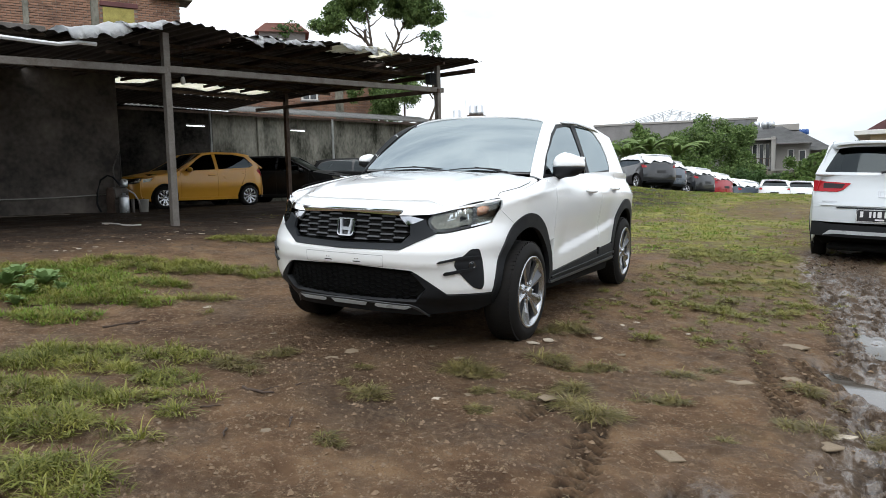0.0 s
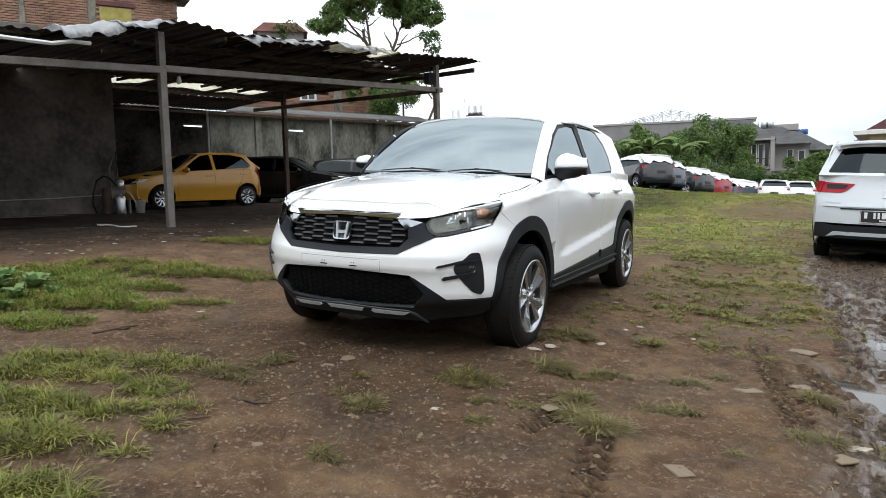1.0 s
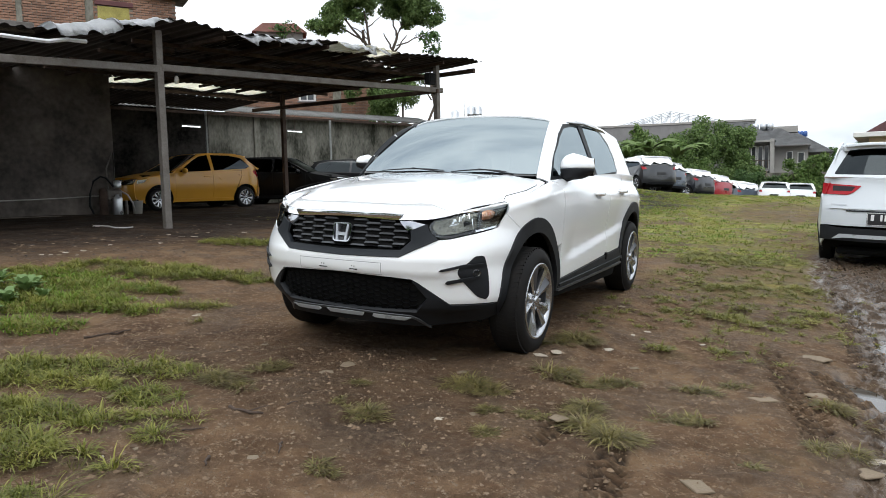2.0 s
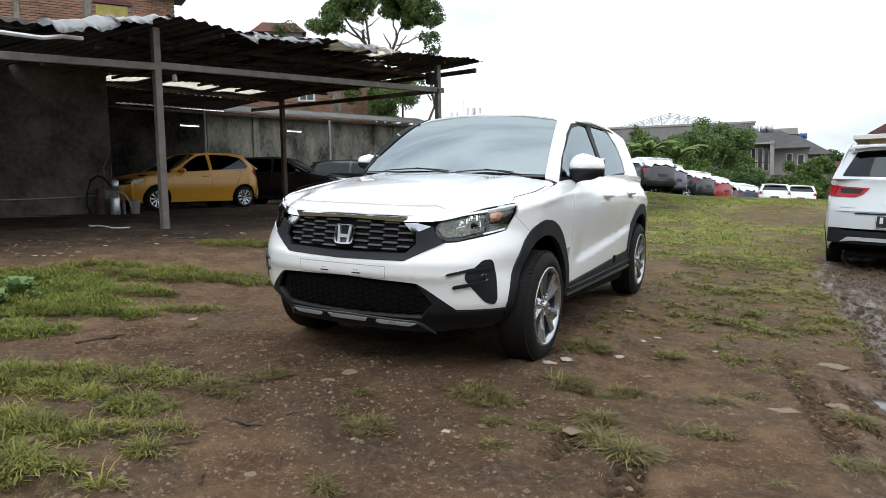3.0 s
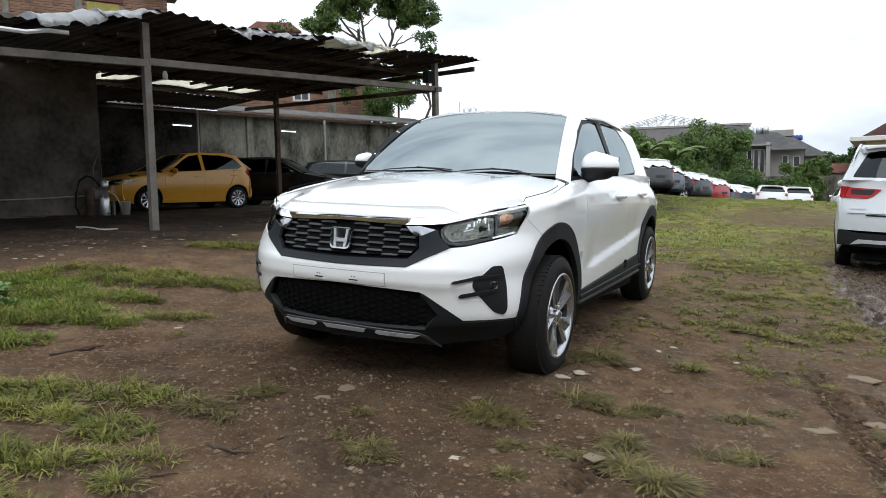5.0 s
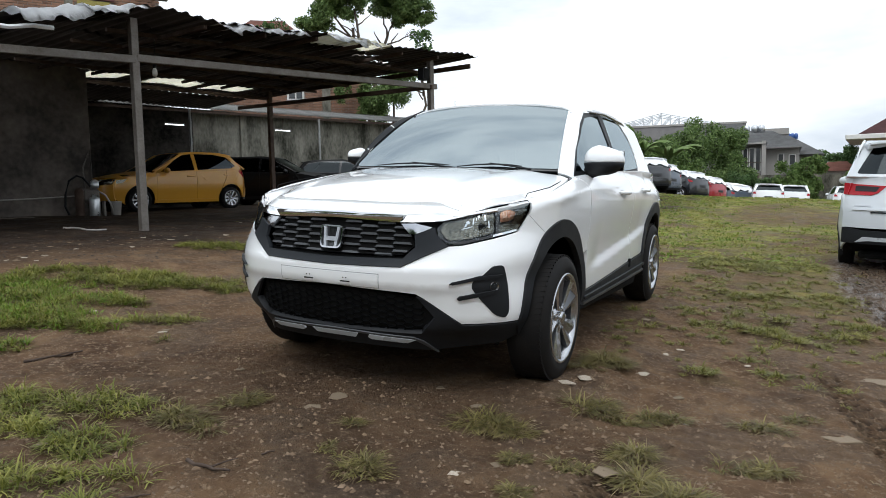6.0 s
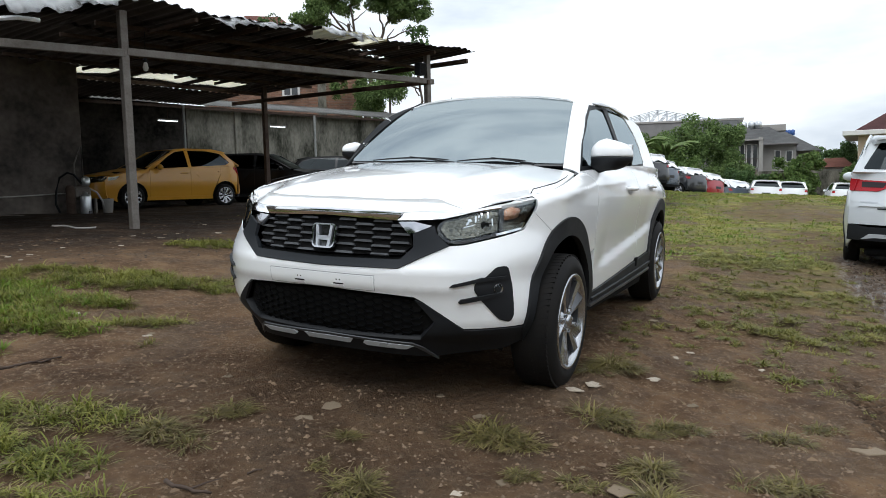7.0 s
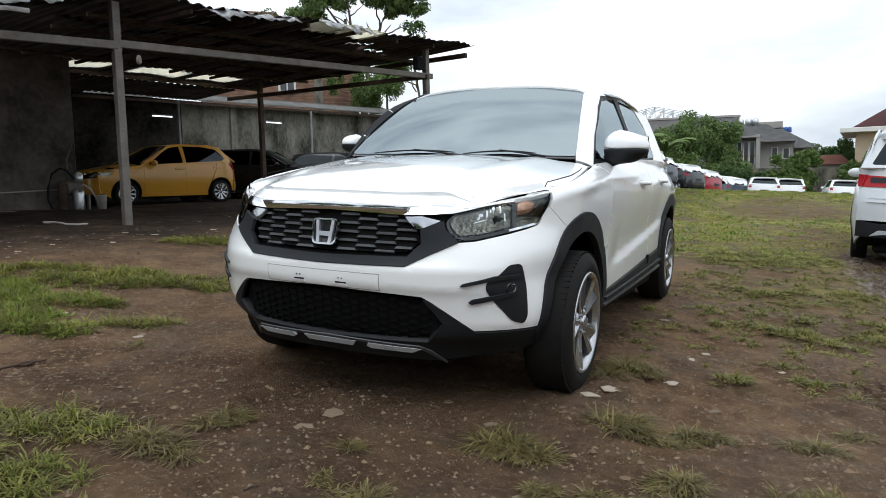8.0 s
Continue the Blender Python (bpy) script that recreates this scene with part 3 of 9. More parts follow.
    # Near-black tone: dark mud, and shade put into the soil colour.
    mud_shade = math_("MULTIPLY", attribute("mud_shade"), ramp(tex(1.1, 6, 0.7), [(0.3, (0.6, 0.6, 0.6)), (0.5, (1, 1, 1))]))
    col = mix(math_("MULTIPLY", mud_shade, 0.93), col, ramp(fine, [(0.35, (0.009, 0.0064, 0.005)), (0.65, (0.031, 0.022, 0.016))]))
    wetf = attribute("wet")
    smear = N("ShaderNodeMapping")
    smear.inputs["Scale"].default_value = (13.0, 5.0, 1.0)
    L(geo.outputs["Position"], smear.inputs["Vector"])
    streak = N("ShaderNodeTexNoise")
    streak.inputs["Scale"].default_value, streak.inputs["Detail"].default_value, streak.inputs["Roughness"].default_value = 1.0, 9, 0.7
    L(smear.outputs[0], streak.inputs["Vector"])
    wet = math_("MULTIPLY", wetf, ramp(streak.outputs[0], [(0.45, (0.05, 0.05, 0.05)), (0.5, (0.5, 0.5, 0.5)), (0.56, (1, 1, 1))]))
    wetc = ramp(fine, [(0.35, (0.036, 0.025, 0.017)), (0.65, (0.095, 0.068, 0.046))])
    col = mix(math_("MULTIPLY", wetf, 0.8), col, wetc)
    press = math_("MULTIPLY", attribute("lug"), ramp(mid, [(0.36, (0.3, 0.3, 0.3)), (0.5, (1, 1, 1))]))
    col = mix(math_("MULTIPLY", press, 0.85), col, ramp(fine, [(0.35, (0.014, 0.0095, 0.007)), (0.65, (0.04, 0.028, 0.019))]))
    L(col, b.inputs["Base Color"])
    slick = math_("MAXIMUM", wet, math_("MULTIPLY", blotch, 0.3))
    rr = N("ShaderNodeMapRange")
    rr.inputs["To Min"].default_value, rr.inputs["To Max"].default_value = 0.92, 0.1
    L(slick, rr.inputs["Value"])
    L(rr.outputs[0], b.inputs["Roughness"])
    L(math_("ADD", math_("MULTIPLY", wet, 0.88), 0.12), b.inputs["Specular IOR Level"])
    hsum = math_("ADD", math_("MULTIPLY", fine, 0.6), math_("MULTIPLY", grit, 0.25))
    hsum = math_("ADD", hsum, math_("MULTIPLY", chip, 0.2))
    wave = N("ShaderNodeTexWave")
    wave.wave_type, wave.bands_direction = "BANDS", "DIAGONAL"
    wave.inputs["Scale"].default_value, wave.inputs["Distortion"].default_value = 11.0, 1.6
    wave.inputs["Detail"].default_value, wave.inputs["Detail Scale"].default_value = 2.0, 2.0
    L(geo.outputs["Position"], wave.inputs["Vector"])
    hsum = math_("ADD", math_("MULTIPLY", hsum, 0.8), math_("MULTIPLY", math_("MULTIPLY", wave.outputs[1], math_("MULTIPLY", attribute("track"), ramp(mid, [(0.42, (0.15, 0.15, 0.15)), (0.54, (1, 1, 1))]))), 0.4))
    hsum = math_("ADD", hsum, math_("MULTIPLY", pebble, 0.16))
    dry = N("ShaderNodeMapRange")
    dry.inputs["To Min"].default_value, dry.inputs["To Max"].default_value = 1.0, 0.22
    L(wet, dry.inputs["Value"])
    bp = N("ShaderNodeBump")
    bp.inputs["Distance"].default_value = 0.065
    L(dry.outputs[0], bp.inputs["Strength"])
    L(hsum, bp.inputs["Height"])
    L(bp.outputs[0], b.inputs["Normal"])
    return m


M_SOIL = soil_material()


def build_ground():
    xs, ys = graded(-3.0, 3.6, 0.023, 3500, 1.085), graded(-3.2, 4.2, 0.023, 3500, 1.07)
    X, Y = np.meshgrid(xs, ys)
    Z = ground_z(X, Y)
    n, k = len(xs), len(ys)
    i = np.arange(n * k).reshape(k, n)
    faces = np.stack((i[:-1, :-1], i[:-1, 1:], i[1:, 1:], i[1:, :-1]), -1).reshape(-1, 4)
    me = bpy.data.meshes.new("ground")
    me.from_pydata(np.stack((X, Y, Z), -1).reshape(-1, 3).tolist(), [], faces.tolist())
    me.materials.append(M_SOIL)
    me.polygons.foreach_set("use_smooth", np.ones(len(me.polygons), bool))
    far = smooth01(11, 17, np.hypot(X, Y)) * 0.75 * smooth01(-7, -4, X)
    for name, values in (("grass", np.maximum(grass_mask(X, Y), far)), ("meadow", np.maximum(smooth01(5.5, 11, Y), 0.55 * smooth01(2.2, 5.0, Y) * smooth01(0.5, 1.1, X)) * smooth01(-6.5, -3.5, X) * (1 - wet_mask(X, Y)) * (1 - 0.85 * bare_mask(X, Y))), ("wet", np.maximum(wet_mask(X, Y), smooth01(-0.6, 0.2, np.max(puddle_masks(X, Y), axis=0)))), ("track", track_mask(X, Y)), ("lug", np.clip(-1.6 * track_mask(X, Y, True), 0, 1)), ("mud_shade", mud_shade_mask(X, Y))):
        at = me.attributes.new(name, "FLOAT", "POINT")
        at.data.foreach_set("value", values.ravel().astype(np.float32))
    return tagged(new("ground", me), "trodden brown earth lot with patchy grass and wet mud", "ground", kind="structure")


build_ground()

M_WATER = mat("muddy_puddle_water", (0.07, 0.058, 0.046), 0.02, spec=1.0, vary=0.2, scale=3, fine=30, bump=0.02, dist=0.002, rvary=0.02)
for px, py, rx, ry, rot in PUDDLES:
    bm = bmesh.new()
    ring = []
    for a in range(28):
        r = 1.1 + 0.12 * math.sin(3 * a * math.tau / 28 + px) + 0.08 * math.sin(7 * a * math.tau / 28)
        q = pose(0, 0, 0, 0, 0, rot) @ Vector((rx * r * math.cos(a * math.tau / 28), ry * r * math.sin(a * math.tau / 28), 0))
        ring.append(bm.verts.new(q))
    bm.faces.new(ring)
    ob = part("puddle", bm, M_WATER)
    ob.location = (px, py, puddle_level(px, py) - (0.004 if py < 1 else 0.01))
    tagged(ob, "shallow muddy rain puddle reflecting the sky", "puddle", kind="structure")
# ---------------------------------------------------------------- open shelter with a sheet roof
SU, SV = Vector((0.233, 0.9725, 0)), Vector((-0.9725, 0.233, 0))
SO = Vector((-6.0, 3.3, 0))
SM = Matrix(((SU.x, SV.x, 0, SO.x), (SU.y, SV.y, 0, SO.y), (0, 0, 1, 0), (0, 0, 0, 1)))
# in the shelter: x along the front, y into its depth, z up


def shelter_ground(a, b):
    p = SM @ Vector((a, b, 0))
    return float(ground_base(p.x, p.y))


def bar(p0, p1, w, h, bevel=0.006):
    """A straight steel section from p0 to p1, w wide and h high."""
    p0, p1 = Vector(p0), Vector(p1)
    d = p1 - p0
    bm = bmesh.new()
    box(bm, -w / 2, w / 2, -h / 2, h / 2, 0, d.length, bevel)
    up = Vector((0, 0, 1)) if abs(d.normalized().z) < 0.95 else Vector((0, 1, 0))
    x = up.cross(d).normalized()
    y = d.normalized().cross(x)
    m = Matrix((x, y, d.normalized())).transposed().to_4x4()
    m.translation = p0
    bmesh.ops.transform(bm, matrix=m, verts=bm.verts)
    return bm


def corrugated(bm, x0, x1, y0, y1, height, pitch=0.18, depth=0.022, thick=0.0025, ny=10, across="x", ragged=0.0, seed=0):
    """A wavy sheet over a rectangle; ridges run along y; height(x, y) gives its level."""
    rnd = random.Random(seed)
    n = max(4, int((x1 - x0) / pitch * 6))
    top = []
    r0 = [rnd.uniform(-ragged, ragged) for _ in range(n + 1)]
    for j in range(ny + 1):
        row = []
        for i in range(n + 1):
            x = x0 + (x1 - x0) * i / n
            y = y0 + (y1 - y0) * j / ny + (r0[i // 5] if j == 0 else 0)
            w = math.cos((x - x0) / pitch * math.tau)
            row.append(bm.verts.new((x, y, height(x, y) + depth * max(-0.5, w))))
        top.append(row)
    faces = []
    for r, s in zip(top, top[1:]):
        for i in range(n):
            faces.append(bm.faces.new((r[i], r[i + 1], s[i + 1], s[i])))
    bmesh.ops.solidify(bm, geom=faces, thickness=thick)
    return bm


shelter = thing("car_shelter", SM, "open shelter of steel posts with a weathered sheet-metal roof", "shelter")


def post(a, b, top, w, material, label=""):
    g = shelter_ground(a, b) - 0.1
    ob = part("post", bar((a, b, g), (a, b, top), w, w), material, shelter, label)
    return ob


post(0, 0, 3.3, 0.1, M_STEEL, "grey steel post")
post(6.0, 0, 3.55, 0.105, M_STEEL)
post(6.42, 5.9, 3.55, 0.11, M_STEELDK, "rust-brown steel post")
post(-5.9, 0, 2.7, 0.1, M_STEEL)
part("beam", bar((-6.2, -0.02, 2.47), (0.0, -0.02, 2.76), 0.07, 0.1), M_STEEL, shelter)
part("beam", bar((0.02, -0.02, 2.78), (6.15, -0.02, 3.0), 0.07, 0.1), M_STEEL, shelter)
part("beam", bar((5.95, -0.1, 2.97), (5.95, 6.6, 3.16), 0.06, 0.085), M_STEELDK, shelter)
part("beam", bar((6.9, -0.3, 3.46), (6.95, 6.4, 3.6), 0.06, 0.09), M_STEELDK, shelter)
part("beam", bar((0.0, 6.74, 3.47), (7.0, 6.74, 3.5), 0.07, 0.08), M_STEELDK, shelter)


def roof_z(x, y):
    s = np.interp(x, [-7, -2.3, -1.3, -0.6, 0, 1.2, 2.7, 5.3, 7.2], [2.9, 3.0, 3.1, 3.28, 3.4, 3.34, 3.47, 3.55, 3.66])
    back = 3.56
    return float(s + (back - s) * min(1, max(0, (y + 0.4) / 6.2)) + 0.015 * math.sin(x * 5.1) + 0.012 * math.sin(x * 2.3 + y))


for x in np.arange(0.9, 6.9, 1.0):
    part("purlin", bar((x, -0.3, roof_z(x, -0.3) - 0.07), (x, 5.7, roof_z(x, 5.7) - 0.07), 0.045, 0.06), M_STEELDK, shelter)
for y in (1.0, 2.2, 3.4, 4.6):
    part("purlin", bar((0.1, y, roof_z(0.1, y) - 0.12), (6.9, y, roof_z(6.9, y) - 0.12), 0.04, 0.06), M_STEELDK, shelter)

# sheets run from front to back, each lapped over the next; a few are clear fibreglass
sheets = [(0.0, 0.78), (0.75, 1.53), (1.5, 2.28), (2.25, 3.03), (3.0, 3.78), (3.75, 4.53), (4.5, 5.28), (5.25, 6.03), (6.0, 6.55), (6.5, 7.05)]
for k, (x0, x1) in enumerate(sheets):
    lift = 0.006 * (k % 2)
    front = {4: (0.3, 0.27), 5: (0.3, 0.27), 6: (0.5, 0.68), 7: (1.0, 1.16)}.get(k, (0.8, 0.75))
    cuts = ((-0.42, front[0]), (front[1], 2.0), (1.85, 4.3), (4.2, 5.78), (6.62, 7.4))
    for j, (y0, y1) in enumerate(cuts):
        clear = j == 0 and k in (4, 5)
        bm = corrugated(bmesh.new(), x0, x1, y0, y1, lambda x, y, l=lift + 0.004 * j: roof_z(x, y) + l, ragged=0.035 if j == 0 else 0.0, seed=k * 7 + j, ny=5)
        part("roof_sheet", bm, M_SKYL if clear else M_ROOF, shelter, "yellowed translucent fibreglass roof panel" if clear else "", smooth=True)
# across the back of the roof: clear panels between rusty ones
for k, (x0, x1, clear) in enumerate(((0.0, 1.9, False), (1.87, 2.82, True), (2.8, 3.36, False), (3.33, 4.52, True), (4.5, 4.76, False), (4.74, 5.9, True), (5.88, 7.05, False))):
    bm = corrugated(bmesh.new(), x0, x1, 5.74, 6.66, lambda x, y: roof_z(x, y) + 0.012, depth=0.006 if clear else 0.022, seed=70 + k, ny=4)
    part("roof_sheet", bm, M_SKYL if clear else M_ROOF, shelter, "yellowed translucent fibreglass roof panel" if clear else "", smooth=True)
# bent bright sheets along the torn front edge
for k, (x0, x1, drop, out) in enumerate(((-1.5, -0.72, 0.17, 0.1), (-0.78, -0.02, 0.12, 0.06), (1.0, 1.75, 0.15, 0.1), (1.7, 2.6, 0.13, 0.08), (3.0, 3.7, 0.09, 0.16), (3.65, 4.2, 0.16, 0.08))):
    def bent(x, y, d=drop, x0=x0, x1=x1):
        e = max(0.0, (-0.25 - y) / 0.3)
        return roof_z(x, max(y, -0.4)) + 0.035 - d * e * e + 0.02 * math.sin(x * 11 + y * 7)
    bm = corrugated(bmesh.new(), x0, x1, -0.45 - out, 0.9, bent, ragged=0.05, seed=50 + k, ny=9, pitch=0.2, depth=0.018)
    part("roof_sheet", bm, M_ZINC, shelter, "crumpled bright zinc sheet", smooth=True)
# the lower roof over the neighbouring bay
for k in range(8):
    x1 = -0.05 - 0.75 * k
    bm = corrugated(bmesh.new(), x1 - 0.78, x1, -0.15, 6.0, lambda x, y: roof_z(x, y) - 0.02, ragged=0.03, seed=90 + k, ny=6)
    part("roof_sheet", bm, M_ROOF, shelter, smooth=True)
# the darker roof that runs on to the back wall
for k in range(15):
    x0 = -8.6 + 1.02 * k
    bm = corrugated(bmesh.new(), x0, x0 + 1.05, 6.15 if x0 < -1 or x0 > 6.5 else 7.3, 10.3 if x0 < 3.6 else 9.4 if x0 < 5.9 else 8.2, lambda x, y: 3.57 - 0.035 * (y - 6.1), seed=200 + k, ny=3)
    part("roof_sheet", bm, M_ROOF, shelter, smooth=True)
bm = bmesh.new()
tube(bm, [(x, -0.42, 2.86 + 0.02 * (x + 1.9) ** 2 + (0.05 if x > -1.4 else 0)) for x in np.linspace(-6.5, -1.15, 24)], 0.028, 6)
part("edge_strip", bm, M_ZINC, shelter, "sagging pale metal edging strip")
part("fascia_board", bar((-6.2, 0.15, 2.95), (-1.55, 0.15, 3.12), 0.03, 0.13), M_STEEL, shelter, "grey fascia board")
# small things fixed to the shelter
loud = thing("loudspeaker", SM @ pose(5.78, -0.02, 3.18), "small black box loudspeaker on the beam", "loudspeaker")
part("cabinet", boxed(-0.09, 0.09, -0.08, 0.08, -0.09, 0.14, 0.012), M_BLACKPL, loud)
part("bracket", boxed(0.08, 0.2, -0.012, 0.012, -0.02, 0.01), M_STEELDK, loud)
part("grille", boxed(-0.075, 0.075, -0.09, -0.08, -0.07, 0.12, 0.003), M_INNER, loud)
bulb = thing("lamp_bulb", SM @ pose(0.8, 1.0, 2.87), "white bulb in a holder under the roof", "lamp")
part("bulb", lathe(bmesh.new(), [(0.001, -0.13), (0.03, -0.12), (0.042, -0.08), (0.034, -0.03), (0.02, 0.0)], Matrix.Identity(4), 14), M_WHITETRIM, bulb, smooth=True)
part("holder", lathe(bmesh.new(), [(0.02, 0.0), (0.026, 0.01), (0.026, 0.06), (0.002, 0.062)], Matrix.Identity(4), 12), M_BLACKPL, bulb, smooth=True)
part("cord", tube(bmesh.new(), [(0, 0, 0.06), (0.02, 0.0, 0.5)], 0.006, 6), M_BLACKPL, bulb)

# ---------------------------------------------------------------- walls behind the shelter
def walled(name, x0, x1, y0, y1, z0, z1, material, label, **k):
    ob = part(name, boxed(x0, x1, y0, y1, z0, z1, 0.01), material)
    ob.matrix_basis = SM
    return tagged(ob, label, "wall", kind="structure")


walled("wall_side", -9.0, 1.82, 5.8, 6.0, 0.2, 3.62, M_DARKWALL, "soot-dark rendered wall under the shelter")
# Same wall as wall_back; the deep shade is put into a darker colour.
walled("wall_dark", -4.0, 6.6, 10.0, 10.2, 0.2, 3.5, M_SHADEWALL, "rendered wall deep under the shelter, shade put into its colour")
walled("wall_back", 6.6, 17.0, 10.0, 10.2, 0.2, 3.5, M_CONCRETE, "mildew-streaked concrete wall behind parked cars")
# Unseen end wall, added to keep light out of the shelter.
walled("wall_far_left", -9.2, -9.0, -0.3, 10.2, 0.2, 3.4, M_DARKWALL, "unseen rendered end wall added to darken the shelter")
for a in (8.2, 11.4, 14.6):
    walled("pilaster", a, a + 0.22, 9.92, 10.0, 0.2, 3.45, M_CONCRETE, "concrete pilaster of the boundary wall")

leanto = thing("lean_to_roof", SM, "long lean-to roof of corrugated zinc on the boundary wall", "roof")
for k in range(14):
    x0 = 3.4 + 0.95 * k
    bm = corrugated(bmesh.new(), x0, x0 + 0.99, 9.5, 10.6, lambda x, y: 3.42 + 0.013 * (x - 3.7) + (y - 9.5) * 0.3, pitch=0.12, depth=0.018, seed=k, ny=4)
    part("roof_sheet", bm, M_OLDZINC, leanto, smooth=True)
part("rail", bar((3.4, 9.6, 3.34), (16.6, 9.6, 3.5), 0.05, 0.08), M_STEELDK, leanto)
for a in (6.15, 10.9):
    part("post", bar((a, 9.35, 0.3), (a, 9.35, 3.4), 0.06, 0.06), M_OLDZINC, leanto, "slim grey post")
for a, z in ((5.53, 2.9), (9.2, 2.92)):
    tl = thing("tube_lamp", SM @ pose(a, 9.1, z), "bare white fluorescent tube lamp", "lamp")
    part("tube", tube(bmesh.new(), [(-0.28, 0, 0), (0.28, 0, 0)], 0.018, 8), emit_mat("lit_tube", (0.95, 0.98, 1.0), 1.2), tl, smooth=True)
    part("batten", boxed(-0.3, 0.3, -0.02, 0.02, 0.02, 0.06), M_STEEL, tl)
    part("hanger", tube(bmesh.new(), [(0, 0, 0.06), (0, 0, 0.5)], 0.006, 5), M_STEELDK, tl)
# ---------------------------------------------------------------- the white crossover: its surfaces
# car space: x to its left side, y to its rear, z up; the front axle stands at y = 0
PLAN = ((0, -0.762), (0.2, -0.757), (0.4, -0.726), (0.56, -0.667), (0.686, -0.577), (0.776, -0.452), (0.827, -0.307), (0.851, -0.137), (0.863, 0.1), (0.868, 0.5),
        (0.872, 1.2), (0.868, 2.0), (0.856, 2.6), (0.82, 2.95), (0.74, 3.15), (0.55, 3.25), (0.3, 3.285), (0, 3.295))
FRONT_Z = (0.2, 0.26, 0.31, 0.36, 0.45, 0.51, 0.55, 0.6, 0.64, 0.7, 0.8, 0.86, 0.9, 1.0)
FRONT_IN = (0.15, 0.115, 0.085, 0.05, 0.036, 0.022, 0.006, 0.004, 0.02, 0.04, 0.058, 0.08, 0.115, 0.22)
SIDE_Z = (0.2, 0.26, 0.35, 0.45, 0.55, 0.65, 0.75, 0.85, 0.93, 0.975, 1.02, 1.1)
SIDE_IN = (0.09, 0.055, 0.03, 0.016, 0.014, 0.014, 0.008, 0.002, 0.0, 0.008, 0.03, 0.085)


def monotone(x, xs, ys):
    """Smooth interpolation through keys (cubic Hermite with limited slopes)."""
    if x <= xs[0]:
        return ys[0]
    if x >= xs[-1]:
        return ys[-1]
    i = 0
    while xs[i + 1] < x:
        i += 1
    h = xs[i + 1] - xs[i]
    d = [(ys[j + 1] - ys[j]) / (xs[j + 1] - xs[j]) for j in range(len(xs) - 1)]

    def slope(j):
        if j == 0:
            return d[0]
        if j == len(xs) - 1:
            return d[-1]
        if d[j - 1] * d[j] <= 0:
            return 0.0
        return 2 * d[j - 1] * d[j] / (d[j - 1] + d[j])

    m0, m1 = slope(i), slope(i + 1)
    t = (x - xs[i]) / h
    return (2 * t**3 - 3 * t * t + 1) * ys[i] + (t**3 - 2 * t * t + t) * h * m0 + (-2 * t**3 + 3 * t * t) * ys[i + 1] + (t**3 - t * t) * h * m1


def table(xs, ys, lo, hi, n=240):
    """The same curve, tabulated once for speed."""
    t = [lo + (hi - lo) * i / n for i in range(n + 1)]
    v = [monotone(q, xs, ys) for q in t]

    def look_up(q):
        f = (q - lo) / (hi - lo) * n
        if f <= 0:
            return v[0]
        if f >= n:
            return v[-1]
        i = int(f)
        return v[i] + (v[i + 1] - v[i]) * (f - i)

    return look_up


def ease(a, b, x):
    t = min(1.0, max(0.0, (x - a) / (b - a)))
    return t * t * (3 - 2 * t)


def plan_table(keys):
    """The plan outline, by arc length: returns x(a), y(a) and the length."""
    pts = []
    k = [(-keys[1][0], keys[1][1]), *keys, (-keys[-2][0], keys[-2][1])]
    for i in range(1, len(k) - 2):
        p0, p1, p2, p3 = (np.array(k[j], float) for j in (i - 1, i, i + 1, i + 2))
        d = max(1e-6, float(np.hypot(*(p2 - p1))))
        m1 = d * (p2 - p0) / (np.hypot(*(p1 - p0)) + d)
        m2 = d * (p3 - p1) / (np.hypot(*(p3 - p2)) + d)
        for s in range(24):
            t = s / 24
            pts.append((2 * t**3 - 3 * t * t + 1) * p1 + (t**3 - 2 * t * t + t) * m1 + (-2 * t**3 + 3 * t * t) * p2 + (t**3 - t * t) * m2)
    pts.append(np.array(keys[-1], float))
    pts = np.array(pts)
    arc = np.concatenate(([0], np.cumsum(np.hypot(*np.diff(pts, axis=0).T))))
    return arc, pts


ARC, PLANPTS = plan_table(PLAN)
ARC_END = float(ARC[-1])
PLAN_N = 2000
PLAN_X = np.interp(np.linspace(0, ARC_END, PLAN_N + 1), ARC, PLANPTS[:, 0]).tolist()
PLAN_Y = np.interp(np.linspace(0, ARC_END, PLAN_N + 1), ARC, PLANPTS[:, 1]).tolist()


def plan_xy(a):
    f = min(max(a, 0.0), ARC_END) / ARC_END * PLAN_N
    i = min(int(f), PLAN_N - 1)
    k = f - i
    return PLAN_X[i] + (PLAN_X[i + 1] - PLAN_X[i]) * k, PLAN_Y[i] + (PLAN_Y[i + 1] - PLAN_Y[i]) * k


front_in, side_in = table(FRONT_Z, FRONT_IN, 0.15, 1.1), table(SIDE_Z, SIDE_IN, 0.15, 1.2)
hood_mid = table((-0.78, -0.66, -0.58, -0.45, -0.2, 0.1, 0.5), (0.835, 0.885, 0.925, 0.968, 1.022, 1.066, 1.105), -0.8, 0.6)
hood_fall = table((-0.8, -0.45, 0.1, 0.5), (0.13, 0.14, 0.11, 0.06), -0.8, 0.6)


def hood_z(x, y):
    rib = 0.012 * math.exp(-(((abs(x) - 0.47 - 0.05 * y) / 0.07) ** 2))
    dip = 0.042 * math.exp(-(((abs(x) - 0.57) / 0.12) ** 2 + ((y + 0.5) / 0.1) ** 2))
    return hood_mid(y) - hood_fall(y) * x * x - 0.03 * max(0.0, abs(x) - 0.55) + 0.7 * rib - dip


